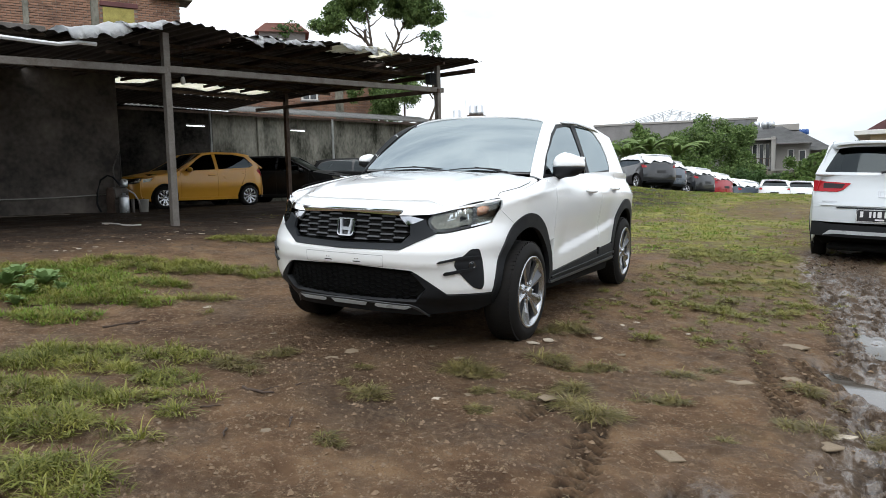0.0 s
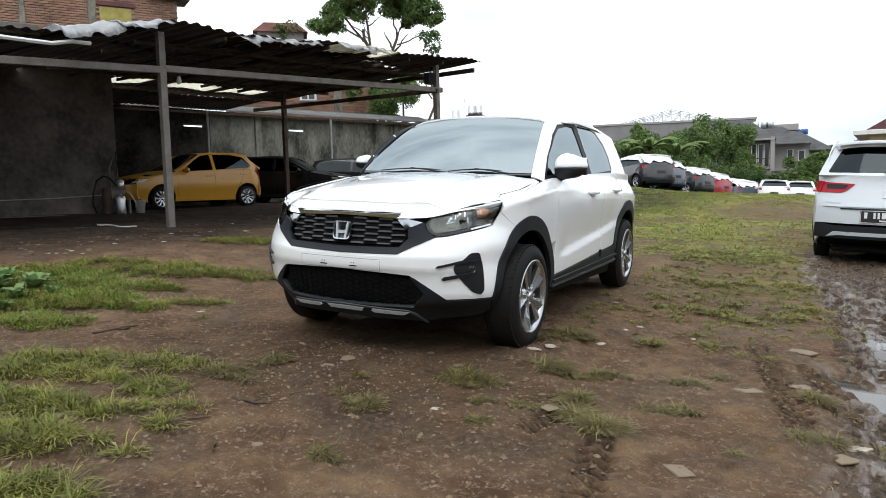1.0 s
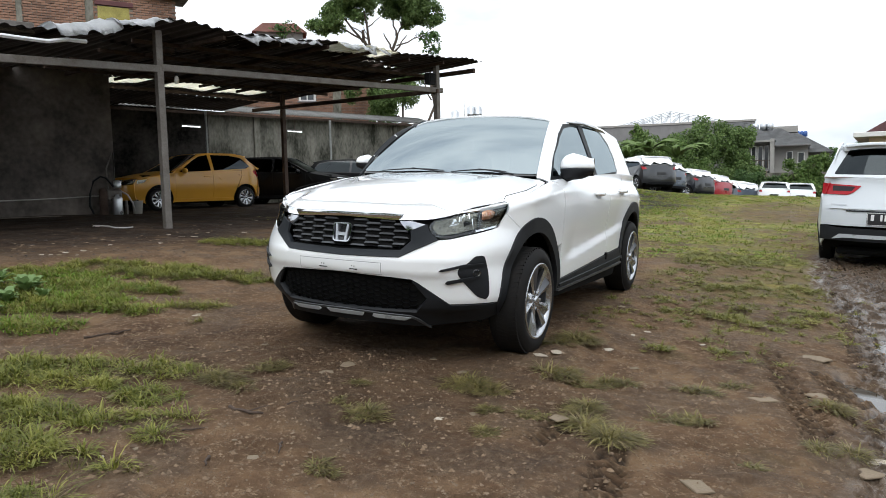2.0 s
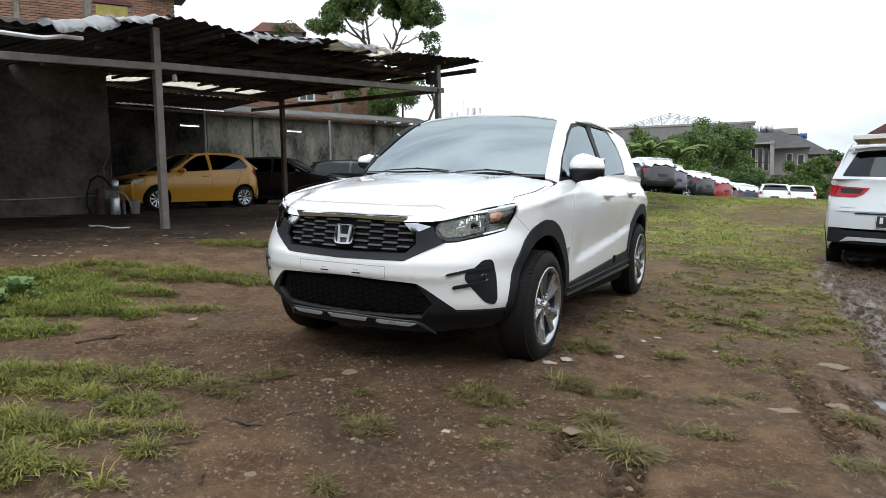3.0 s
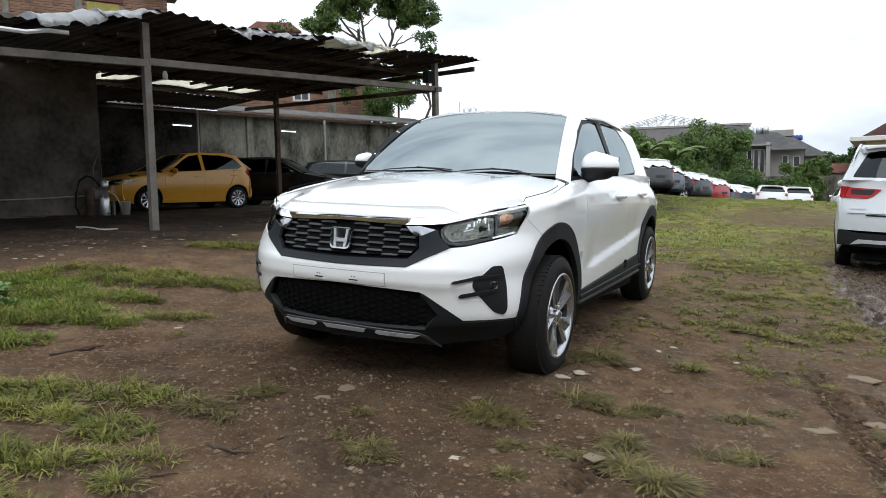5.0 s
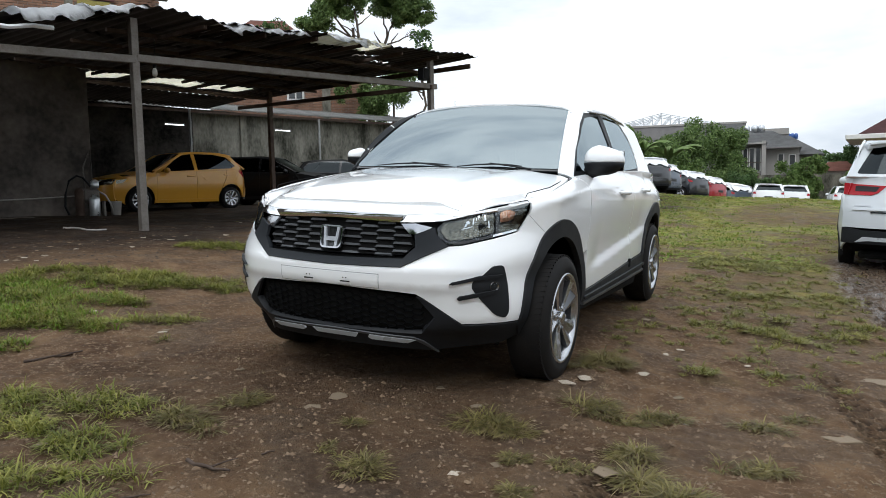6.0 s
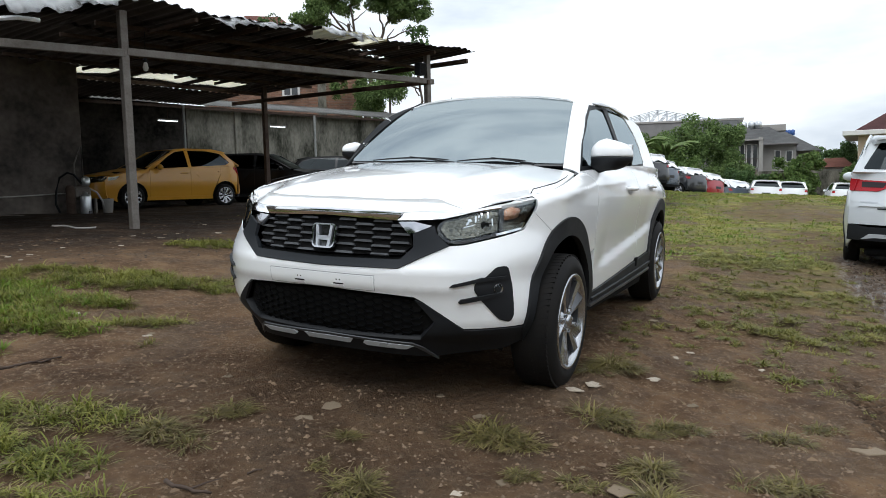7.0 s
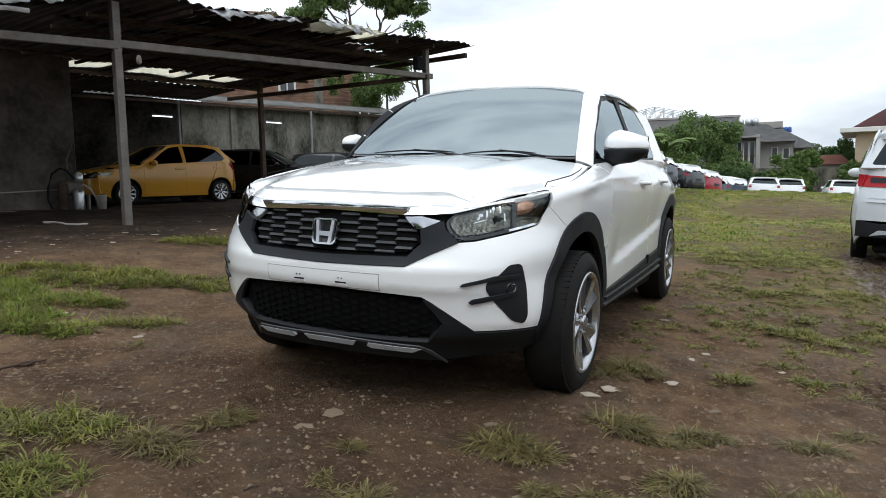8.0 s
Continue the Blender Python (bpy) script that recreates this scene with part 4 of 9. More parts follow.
def plan_at(a):
    s = 1
    if a < 0:
        a, s = -a, -1
    x, y = plan_xy(a)
    e = 0.012
    x1, y1 = plan_xy(a + e)
    x0, y0 = plan_xy(a - e)
    if a < e:
        x0, y0 = -x1, y1
    if a > ARC_END - e:
        x1, y1 = -x0, y0
    d = math.hypot(x1 - x0, y1 - y0)
    return s * x, y, s * (y1 - y0) / d, -(x1 - x0) / d     # place and outward normal


top_curve = table((-0.75, -0.5, -0.3, 0.1, 0.45, 0.7, 2.6, 3.3), (0.86, 0.885, 0.925, 1.0, 1.055, 1.085, 1.16, 1.16), -0.8, 3.4)


line_upper = table((-0.5, -0.23, 0.11, 0.8, 1.9, 2.8, 3.3), (0.88, 0.92, 0.972, 1.02, 1.085, 1.13, 1.14), -0.8, 3.4)
line_lower = table((0.3, 0.5, 0.95, 1.7, 2.4), (0.51, 0.54, 0.59, 0.673, 0.76), 0.2, 2.6)


def top_z(y):
    """Where the side surface rolls over into the top."""
    return top_curve(y)


def body(a, z, off=0.0):
    """A point on the car's skin: a runs round the plan from the nose, z is the height."""
    x, y, nx, ny = plan_at(a)
    b = abs(a)
    w = 1.0 - (ease(0.62, 1.0, b))
    r = (ease(ARC_END - 1.0, ARC_END - 0.6, b))
    ins = w * front_in(z) + (1 - w) * side_in(z) + r * 0.1 * max(0.0, z - 0.75)
    d = z - line_upper(y)
    crease = 0.011 * math.exp(-((d / (0.05 if d > 0 else 0.034)) ** 2)) * (1 - w) * (1 - r)
    e = z - line_lower(y)
    waist = 0.0
    if -0.06 < e < 0.4:
        waist = 0.02 * ease(-0.035, 0.035, e) * math.exp(-((max(0.0, e) / 0.19) ** 2)) * ease(0.45, 0.8, y) * ease(2.35, 1.9, y) * (1 - w)
    h = top_z(y) - z
    rr = 0.055
    roll = 0.0
    if h < rr:
        q = min(rr, rr - h)
        roll = rr - math.sqrt(max(0.0, rr * rr - q * q))
    ins += roll * (1 - (ease(0.45, 0.75, y))) * (1 - 0.6 * w) - crease + waist
    corner = (ease(0.4, 0.78, b)) * (ease(1.3, 0.95, b))
    ins += corner * (0.05 * (ease(0.64, 0.82, z)) + 0.016 * math.exp(-(((z - 0.58) / 0.07) ** 2)) + 0.012 * ease(0.86, 0.92, z) + 0.05 * ease(0.42, 0.24, z))
    o = off - ins
    return (x + nx * o, y + ny * o, z)


def cabin_x(y, z):
    """Half-width of the glasshouse."""
    q = (z - 1.08) / 0.42
    return 0.8 - 0.15 * q - 0.03 * q * q - 0.015 * (ease(1.7, 3.1, y)) - 0.06 * ease(0.9, 0.3, y) - 0.11 * ease(2.7, 3.2, y)


def cabin(y, z, off=0.0):
    return (cabin_x(y, z) + off * 0.92, y, z + off * 0.35)


def screen(s, t, off=0.0):
    """Windscreen: s across from -1 to 1, t up from 0 to 1."""
    w = 0.705 + (0.56 - 0.705) * t
    y = (0.43 + (1.09 - 0.43) * t) + (0.05 - 0.02 * t) * s * s
    z = 1.098 + (1.54 - 1.098) * t + 0.035 * 4 * t * (1 - t) - 0.022 * s * s * t
    return (w * s, y - off * 0.55, z + off * 0.83)


roof_mid = table((1.0, 1.1, 1.5, 1.9, 2.4, 2.9, 3.05), (1.515, 1.55, 1.592, 1.6, 1.572, 1.512, 1.485), 0.95, 3.1)


def roof_at(x, y, off=0.0):
    q = abs(x) / 0.6
    return (x, y, roof_mid(y) - 0.03 * q * q - 0.025 * q**6 + off)


def pillar(s, t, off=0.0, near=True):
    """The windscreen pillar: from the screen's edge (s = 0) to the front edge of the side window (s = 1)."""
    e = screen((0.95 if near else 1.02) - 0.015 * t, t)
    z = 1.05 + (1.535 - 1.05) * t
    y = monotone(z, (1.05, 1.212, 1.384, 1.473, 1.535), (0.462, 0.603, 0.833, 1.045, 1.3))
    c = (cabin_x(y, z), y, z)
    b = (0.05 if near else 0.01) * s * (1 - s) + off
    return tuple(p + (q - p) * s + k * b for p, q, k in zip(e, c, (0.72, -0.6, 0.35)))


def far_pillar(s, t, off=0.0):
    """The same on the off side, where the screen reaches further round."""
    return pillar(s, t, off, False)


# ---------------------------------------------------------------- panels laid on a curved surface
def fillet(poly, r, n=4):
    """Rounds the corners of an outline."""
    out = []
    k = len(poly)
    for i in range(k):
        p0, p, p1 = (Vector(poly[j % k]) for j in (i - 1, i, i + 1))
        a, b = p0 - p, p1 - p
        la, lb = a.length, b.length
        if la < 1e-6 or lb < 1e-6:
            continue
        q = min(r, la * 0.45, lb * 0.45)
        s, e = p + a / la * q, p + b / lb * q
        if a.angle(b) > 2.9:
            out.append(tuple(p))
            continue
        for j in range(n + 1):
            t = j / n
            out.append(tuple(s * (1 - t) ** 2 + p * 2 * t * (1 - t) + e * t * t))
    return out


def halved(points):
    """A whole outline from its right half, given from the lower middle round to the upper middle."""
    return list(points) + [(-u, v) for u, v in reversed(points) if abs(u) > 1e-6]


def panel(name, outline, surface, material, parent, step=0.035, off=0.0, depth=0.012, mirror=False, label="", hole=None, cell=None):
    """A shell with a turned-in rim, cut by an outline in the surface's two coordinates. A negative depth turns the rim outwards."""
    pts = [tuple(p) for p in outline]
    if hole:
        h = [tuple(p) for p in hole]
        area = sum(p[0] * q[1] - q[0] * p[1] for p, q in zip(pts, pts[1:] + pts[:1]))
        harea = sum(p[0] * q[1] - q[0] * p[1] for p, q in zip(h, h[1:] + h[:1]))
        if area * harea > 0:
            h = h[::-1]
        i, j = min(((i, j) for i in range(len(pts)) for j in range(len(h))), key=lambda k: math.dist(pts[k[0]], h[k[1]]))
        pts = pts[: i + 1] + h[j:] + h[: j + 1] + pts[i:]
    bm = bmesh.new()
    bm.faces.new([bm.verts.new((u, v, 0)) for u, v in pts])
    bm.normal_update()
    if list(bm.faces)[0].normal.z < 0:
        bmesh.ops.reverse_faces(bm, faces=bm.faces)
    bmesh.ops.triangulate(bm, faces=bm.faces, ngon_method="EAR_CLIP")
    us, vs = [p[0] for p in pts], [p[1] for p in pts]
    su, sv = cell if cell else (step, step)
    for lo, hi, st, ax in ((min(us), max(us), su, 0), (min(vs), max(vs), sv, 1)):
        k = math.floor(lo / st) + 1
        while k * st < hi - 1e-6:
            co, no = [0, 0, 0], [0, 0, 0]
            co[ax], no[ax] = k * st, 1
            bmesh.ops.bisect_plane(bm, geom=list(bm.verts) + list(bm.edges) + list(bm.faces), dist=1e-5, plane_co=co, plane_no=no)
            k += 1
    bm.verts.index_update()
    e = 0.004

    def at(u, v, o):
        p = Vector(surface(u, v, o))
        return Vector((-p.x, p.y, p.z)) if mirror else p

    verts, nors, faces = [], [], []
    uv = [(v.co.x, v.co.y) for v in bm.verts]
    for u, v in uv:
        du, dv = at(u + e, v, off) - at(u - e, v, off), at(u, v + e, off) - at(u, v - e, off)
        n = du.cross(dv).normalized()
        if mirror:
            n = -n
        verts.append(at(u, v, off))
        nors.append(n)
    out = 1.0
    probe = Vector(at(*uv[0], off + 0.01)) - verts[0]
    if probe.dot(nors[0]) < 0:
        out = -1.0
    nors = [n * out for n in nors]
    flip = (out < 0) != mirror
    for f in bm.faces:
        ix = [v.index for v in f.verts]
        faces.append(ix[::-1] if flip else ix)
    if depth:
        for ed in bm.edges:
            if ed.is_boundary:
                lp = ed.link_loops[0]
                a, b = lp.vert.index, lp.link_loop_next.vert.index
                pa, pb = verts[a], verts[b]
                side = (pb - pa).cross(nors[a])
                if side.length < 1e-9:
                    continue
                side = side.normalized() * (-1 if flip else 1)
                i = len(verts)
                verts += [pa, pb, pb - nors[b] * depth, pa - nors[a] * depth]
                nors += [(side + nors[a] * 0.35).normalized(), (side + nors[b] * 0.35).normalized(), side, side]
                if depth < 0:
                    nors[-4:] = [-side] * 4
                quad = [i, i + 3, i + 2, i + 1]
                faces.append(quad if (flip != (depth < 0)) is False else quad[::-1])
    bm.free()
    me = bpy.data.meshes.new(name)
    me.from_pydata([tuple(v) for v in verts], [], faces)
    me.materials.append(material)
    me.polygons.foreach_set("use_smooth", np.ones(len(me.polygons), bool))
    me.normals_split_custom_set_from_vertices([tuple(n) for n in nors])
    ob = new(name, me)
    ob.parent = parent
    if label:
        ob["label"] = label
    return ob


def both(name, outline, surface, material, parent, **k):
    return panel(name, outline, surface, material, parent, **k), panel(name, outline, surface, material, parent, mirror=True, **k)


def arc_points(cu, cv, ru, rv, a0, a1, n=18):
    return [(cu + ru * math.cos(radians(a0 + (a1 - a0) * i / n)), cv + rv * math.sin(radians(a0 + (a1 - a0) * i / n))) for i in range(n + 1)]


# ---------------------------------------------------------------- wheels
def wheel(parent, m, radius, rim, width, spokes=5, material=None, detail=True, style="star"):
    """A tyre on an alloy rim; local z of m points outwards from the car."""
    hub = new("wheel")
    hub.parent = parent
    hub.matrix_local = m
    w = width
    prof = [(rim - 0.012, -w), (rim + 0.012, -w), (radius - 0.03, -w + 0.004), (radius - 0.008, -w + 0.016), (radius, -w + 0.03), (radius, -0.045), (radius - 0.007, -0.028),
            (radius - 0.02, -0.014), (radius - 0.05, -0.002), (rim + 0.03, 0.0), (rim + 0.008, -0.005), (rim + 0.002, -0.012), (rim - 0.004, -0.03)]
    part("tyre", lathe(bmesh.new(), prof, Matrix.Identity(4), 56 if detail else 28), M_TYRE, hub, smooth=True)
    if detail:
        bm = bmesh.new()
        for k in range(72):
            for s in (0, 1):
                mm = Matrix.Rotation((k + 0.5 * s) * math.tau / 72, 4, "Z") @ Matrix.Translation((radius - 0.004, 0, -0.05 - 0.07 * s)) @ Matrix.Rotation(radians(14 - 28 * s), 4, "X")
                box(bm, -0.004, 0.0045, -0.0125, 0.0115, -0.025, 0.025, 0, mm)
        part("tread", bm, M_TYRE, hub)
    mt = material or M_ALLOY
    rp = [(rim + 0.006, -0.004), (rim + 0.004, 0.0), (rim - 0.006, 0.0), (rim - 0.012, -0.008), (rim - 0.02, -0.03), (rim - 0.026, -0.12), (rim - 0.02, -w + 0.01)]
    rm = part("rim", lathe(bmesh.new(), rp[:5], Matrix.Identity(4), 48 if detail else 24), mt, hub, smooth=True)
    part("barrel", lathe(bmesh.new(), rp[4:], Matrix.Identity(4), 48 if detail else 24), M_ALLOYDK if detail else mt, rm, smooth=True)
    part("brake_disc", lathe(bmesh.new(), [(0.001, -0.1), (rim - 0.03, -0.1), (rim - 0.03, -0.13)], Matrix.Identity(4), 24), M_INNER, hub)
    part("hub_cap", lathe(bmesh.new(), [(0.001, -0.008), (0.026, -0.009), (0.031, -0.013), (0.033, -0.03)], Matrix.Identity(4), 20), mt, hub, smooth=True)
    if detail:
        part("hub_disc", lathe(bmesh.new(), [(0.032, -0.026), (0.06, -0.028), (0.075, -0.04), (0.08, -0.07)], Matrix.Identity(4), 24), mt, hub, smooth=True)
    for k in range(spokes):
        bm = bmesh.new()
        lines = ((0.028, 0.03, -0.026), (0.075, 0.031, -0.022), (0.13, 0.054, -0.016), (rim - 0.008, 0.084, -0.006)) if style == "star" else ((0.03, 0.03, -0.025), (rim * 0.6, 0.05, -0.012), (rim - 0.01, 0.07, -0.008))
        rows = []
        for r, hw, h in lines:
            if spokes > 6:
                hw *= 0.5
            rows.append([bm.verts.new((r, -hw, h - 0.03)), bm.verts.new((r, -hw, h - 0.006)), bm.verts.new((r, -hw * 0.55, h)), bm.verts.new((r, 0.0, h - (0.02 if style == "star" and r > 0.05 else 0.0))),
                         bm.verts.new((r, hw * 0.55, h)), bm.verts.new((r, hw, h - 0.006)), bm.verts.new((r, hw, h - 0.03))])
        for r0, r1 in zip(rows, rows[1:]):
            for j, (a, b, c, d) in enumerate(zip(r0, r0[1:], r1[1:], r1)):
                f = bm.faces.new((a, d, c, b))
                f.material_index = 1 if detail and j in (0, 2, 5) else 0
        bmesh.ops.transform(bm, matrix=Matrix.Rotation(k * math.tau / spokes + 0.35, 4, "Z"), verts=bm.verts)
        part("spoke", bm, [mt, M_ALLOYDK if detail else mt], hub)
    if detail:
        for k in range(5):
            a = k * math.tau / 5 + 0.35 + math.pi / 5
            bm = lathe(bmesh.new(), [(0.001, -0.012), (0.008, -0.014), (0.0095, -0.03)], Matrix.Translation((0.052 * math.cos(a), 0.052 * math.sin(a), 0)), 6)
            part("wheel_nut", bm, M_CHROME, hub)
    return hub


OUT_L = Matrix(((0, 0, 1, 0), (1, 0, 0, 0), (0, 1, 0, 0), (0, 0, 0, 1)))      # local z to +x
OUT_R = Matrix(((0, 0, -1, 0), (-1, 0, 0, 0), (0, 1, 0, 0), (0, 0, 0, 1)))    # local z to -x


# ---------------------------------------------------------------- the white crossover
AF, AR = 1.347, 3.832


def arch(centre, front, top, rear, lo, side=1, n=16, z0=0.35):
    """A wheel arch outline from the front foot over the top to the rear foot."""
    f = arc_points(centre, z0, front, top, 180 + math.degrees(math.asin(max(-1, min(1, (z0 - lo[0]) / top)))), 90, n)
    r = arc_points(centre, z0, rear, top, 90, -math.degrees(math.asin(max(-1, min(1, (z0 - lo[1]) / top)))), n)
    return f + r[1:]


def hood_surface(x, y, off=0.0):
    return (x, y, hood_z(x, y) + off)


def rounded_bar(u, v, o=0.0):
    """An upright, slightly rounded bar in front of the skin above the grille."""
    q = (v - 0.835) / 0.022
    x, y, z = body(u, 0.832, o + 0.008 + 0.004 * max(0.0, 1 - q * q))
    return (x, y, v)


def build_white_car(m):
    car = thing("crossover_car", m, "clean white compact crossover car with black wheel-arch cladding, no number plate", "car")
    paint = M_PAINT
    # inner shell, its black standing in for shade in the gaps and the wheel wells
    f_in, r_in = arch(AF, 0.4, 0.41, 0.41, (0.25, 0.3)), arch(AR, 0.41, 0.41, 0.41, (0.3, 0.3), z0=0.43)
    shell = [(0.0, 0.26), (0.9, 0.27)] + f_in + r_in + [(4.5, 0.32), (ARC_END, 0.34), (ARC_END, 1.0), (4.4, 1.06), (2.0, 1.05), (1.8, 1.03), (1.2, 0.9), (1.0, 0.86), (0.6, 0.84), (0.0, 0.83)]
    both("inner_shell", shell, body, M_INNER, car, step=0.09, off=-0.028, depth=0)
    for y, zc in ((0.0, 0.35), (2.485, 0.428)):
        for s in (1, -1):
            bm = bmesh.new()
            pts = [(0.42 * math.cos(radians(a)), zc + 0.42 * math.sin(radians(a))) for a in range(0, 181, 12)]
            rows = [[bm.verts.new((s * x, y + py, pz)) for py, pz in pts] for x in (0.77 if y else 0.68, 0.45)]
            for a, b, c, d in zip(rows[0], rows[0][1:], rows[1][1:], rows[1]):
                bm.faces.new((a, b, c, d))
            bm.faces.new(rows[1])
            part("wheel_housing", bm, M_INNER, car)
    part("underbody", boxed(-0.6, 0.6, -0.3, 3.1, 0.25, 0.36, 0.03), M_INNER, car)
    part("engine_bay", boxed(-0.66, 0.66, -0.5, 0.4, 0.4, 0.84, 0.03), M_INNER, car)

    arch_f = arch(AF, 0.375, 0.482, 0.46, (0.385, 0.5))
    seam = [(1.178, 0.767), (1.037, 0.858)]
    up_to = [p for p in arch_f if p[0] < 1.17 and p[1] < 0.77]
    fog = fillet([(0.73, 0.494), (0.813, 0.42), (0.872, 0.405), (0.889, 0.43), (0.877, 0.567), (0.848, 0.641), (0.79, 0.638), (0.735, 0.594), (0.69, 0.573), (0.686, 0.541)], 0.018)
    lamp = fillet([(0.577, 0.722), (0.646, 0.727), (0.815, 0.758), (0.975, 0.79), (1.02, 0.846), (1.068, 0.916), (0.959, 0.897), (0.858, 0.88), (0.685, 0.848), (0.548, 0.82), (0.516, 0.79), (0.53, 0.75)], 0.02)
    for mir in (False, True):
        half = [(0.0, 0.524), (0.333, 0.514), (0.435, 0.509), (0.47, 0.492), (0.56, 0.437), (0.655, 0.38), (0.806, 0.383), (0.965, 0.386)] + up_to + seam + [(1.02, 0.84), (0.978, 0.787), (0.815, 0.753), (0.646, 0.722), (0.577, 0.717), (0.461, 0.668), (0.368, 0.622), (0.0, 0.614)]
        panel("front_bumper", half, body, paint, car, mirror=mir, depth=0.03)
        # fog lamp pocket, its two blades and the lamp
        panel("fog_pocket", fog, body, M_BLACKPL, car, mirror=mir, off=0.003, depth=0.003, step=0.02)
        for bl in ([(0.584, 0.557), (0.596, 0.567), (0.72, 0.594), (0.84, 0.6), (0.84, 0.589), (0.71, 0.578), (0.6, 0.556)], [(0.622, 0.493), (0.634, 0.504), (0.745, 0.524), (0.82, 0.535), (0.82, 0.523), (0.742, 0.507), (0.632, 0.487)]):
            panel("fog_blade", bl, body, M_BLACKPL, car, mirror=mir, off=0.012, depth=0.03)
        p, q = Vector(body(0.8, 0.548, -0.006)), Vector(body(0.8, 0.548, 0.02))
        d = (q - p).normalized()
        if mir:
            p, d = Vector((-p.x, p.y, p.z)), Vector((-d.x, d.y, d.z))
        fm = Matrix.Translation(p) @ d.to_track_quat("Z", "Y").to_matrix().to_4x4()
        fl = part("fog_lamp", lathe(bmesh.new(), [(0.001, 0.004), (0.014, 0.006), (0.019, 0.014), (0.022, 0.016), (0.022, 0.0)], fm, 20), M_BLACKGL, car, smooth=True)
        part("lens", lathe(bmesh.new(), [(0.001, 0.018), (0.011, 0.017), (0.02, 0.014)], fm, 20), M_LENS, fl, smooth=True)
        # headlamp
        hl = panel("headlight", lamp, body, M_BLACKGL, car, mirror=mir, off=-0.02, depth=-0.018, label="clear headlight with amber indicator")
        main = fillet([(0.535, 0.785), (0.575, 0.742), (0.675, 0.75), (0.828, 0.779), (0.838, 0.862), (0.7, 0.838), (0.556, 0.812)], 0.02)

        def bowl(u, v, o=0.0):
            dent = math.exp(-(((u - 0.64) / 0.05) ** 2 + ((v - 0.79) / 0.03) ** 2)) - 1.4 * math.exp(-(((u - 0.76) / 0.04) ** 2 + ((v - 0.815) / 0.025) ** 2))
            return body(u, v, o - 0.003 * dent + 0.0012 * math.sin(u * 210 + 60 * v) * math.sin(v * 150 - u * 40) + 0.0006 * math.sin(v * 420 + u * 60))

        rf = panel("reflector", main, bowl, M_REFLECTOR, hl, mirror=mir, off=-0.008, depth=0.01, step=0.006)
        for u0, v0, du, dv, sl in ((0.66, 0.8, 0.014, 0.014, 0.008), (0.676, 0.812, 0.02, 0.012, -0.006), (0.71, 0.812, 0.01, 0.026, 0.004), (0.728, 0.82, 0.007, 0.022, 0.006), (0.75, 0.826, 0.012, 0.024, -0.004),
                                   (0.78, 0.83, 0.008, 0.026, 0.003), (0.64, 0.788, 0.06, 0.006, 0.012), (0.8, 0.8, 0.006, 0.03, 0.0)):
            panel("facet", [(u0, v0), (u0 + du, v0 + 0.2 * du), (u0 + du + sl, v0 + dv + 0.2 * du), (u0 + sl, v0 + dv)], body, M_CHROME, rf, mirror=mir, off=-0.0055, depth=0.008)
        for u0, v0 in ((0.585, 0.782), (0.79, 0.79)):
            panel("screw_cap", arc_points(u0, v0, 0.006, 0.005, 0, 330, 9), body, M_BLACKGL, rf, mirror=mir, off=-0.005, depth=0.006)
        panel("shade", [(0.835, 0.772), (0.856, 0.776), (0.862, 0.872), (0.842, 0.868)], body, M_BLACKGL, hl, mirror=mir, off=-0.005, depth=0.012)
        panel("indicator", fillet([(0.862, 0.822), (0.94, 0.838), (0.955, 0.872), (0.913, 0.882), (0.866, 0.868)], 0.015), body, M_AMBER, hl, mirror=mir, off=-0.007, depth=0.012, label="amber indicator")
        panel("side_reflector", fillet([(0.85, 0.772), (0.955, 0.792), (1.0, 0.84), (1.03, 0.89), (0.975, 0.882), (0.945, 0.83), (0.86, 0.812)], 0.008), body, M_REFLECTOR, hl, mirror=mir, off=-0.008, depth=0.012)
        panel("chrome_trim", [(0.815, 0.762), (0.96, 0.788), (0.985, 0.818), (0.978, 0.818), (0.953, 0.796), (0.815, 0.77)], body, M_CHROME, hl, mirror=mir, off=-0.002, depth=0.01)
        panel("light_bar", [(0.345, 0.815), (0.372, 0.846), (0.654, 0.866), (0.86, 0.887), (0.858, 0.878), (0.69, 0.853), (0.55, 0.826), (0.42, 0.818)], body, M_CHROME, hl, mirror=mir, off=0.006, depth=0.02, label="bright silver strip over the headlight")
        panel("lamp_brow", [(0.6, 0.846), (0.685, 0.853), (0.858, 0.884), (0.959, 0.901), (1.062, 0.917), (1.07, 0.938), (0.959, 0.922), (0.858, 0.904), (0.685, 0.873), (0.6, 0.864)], body, M_PAINT, hl, mirror=mir, off=0.007, depth=0.03, step=0.02, label="bright strip along the top of the headlight")
        panel("chrome_trim", [(0.6, 0.727), (0.646, 0.73), (0.815, 0.761), (0.815, 0.768), (0.646, 0.737), (0.6, 0.733)], body, M_BLACKGL, hl, mirror=mir, off=-0.002, depth=0.01)
        panel("lens", lamp, body, M_LENS, hl, mirror=mir, off=-0.002, depth=0.0)
        panel("wing_trim", [(0.35, 0.808), (0.42, 0.812), (0.5, 0.797), (0.44, 0.772), (0.4, 0.76)], body, M_CHROMEDK, car, mirror=mir, off=0.002, depth=0.02, label="chrome wedge beside the grille")
        # front wing
        top = [(a, top_z(plan_at(a)[1]) - 0.001) for a in np.linspace(1.08, 1.79, 12)]
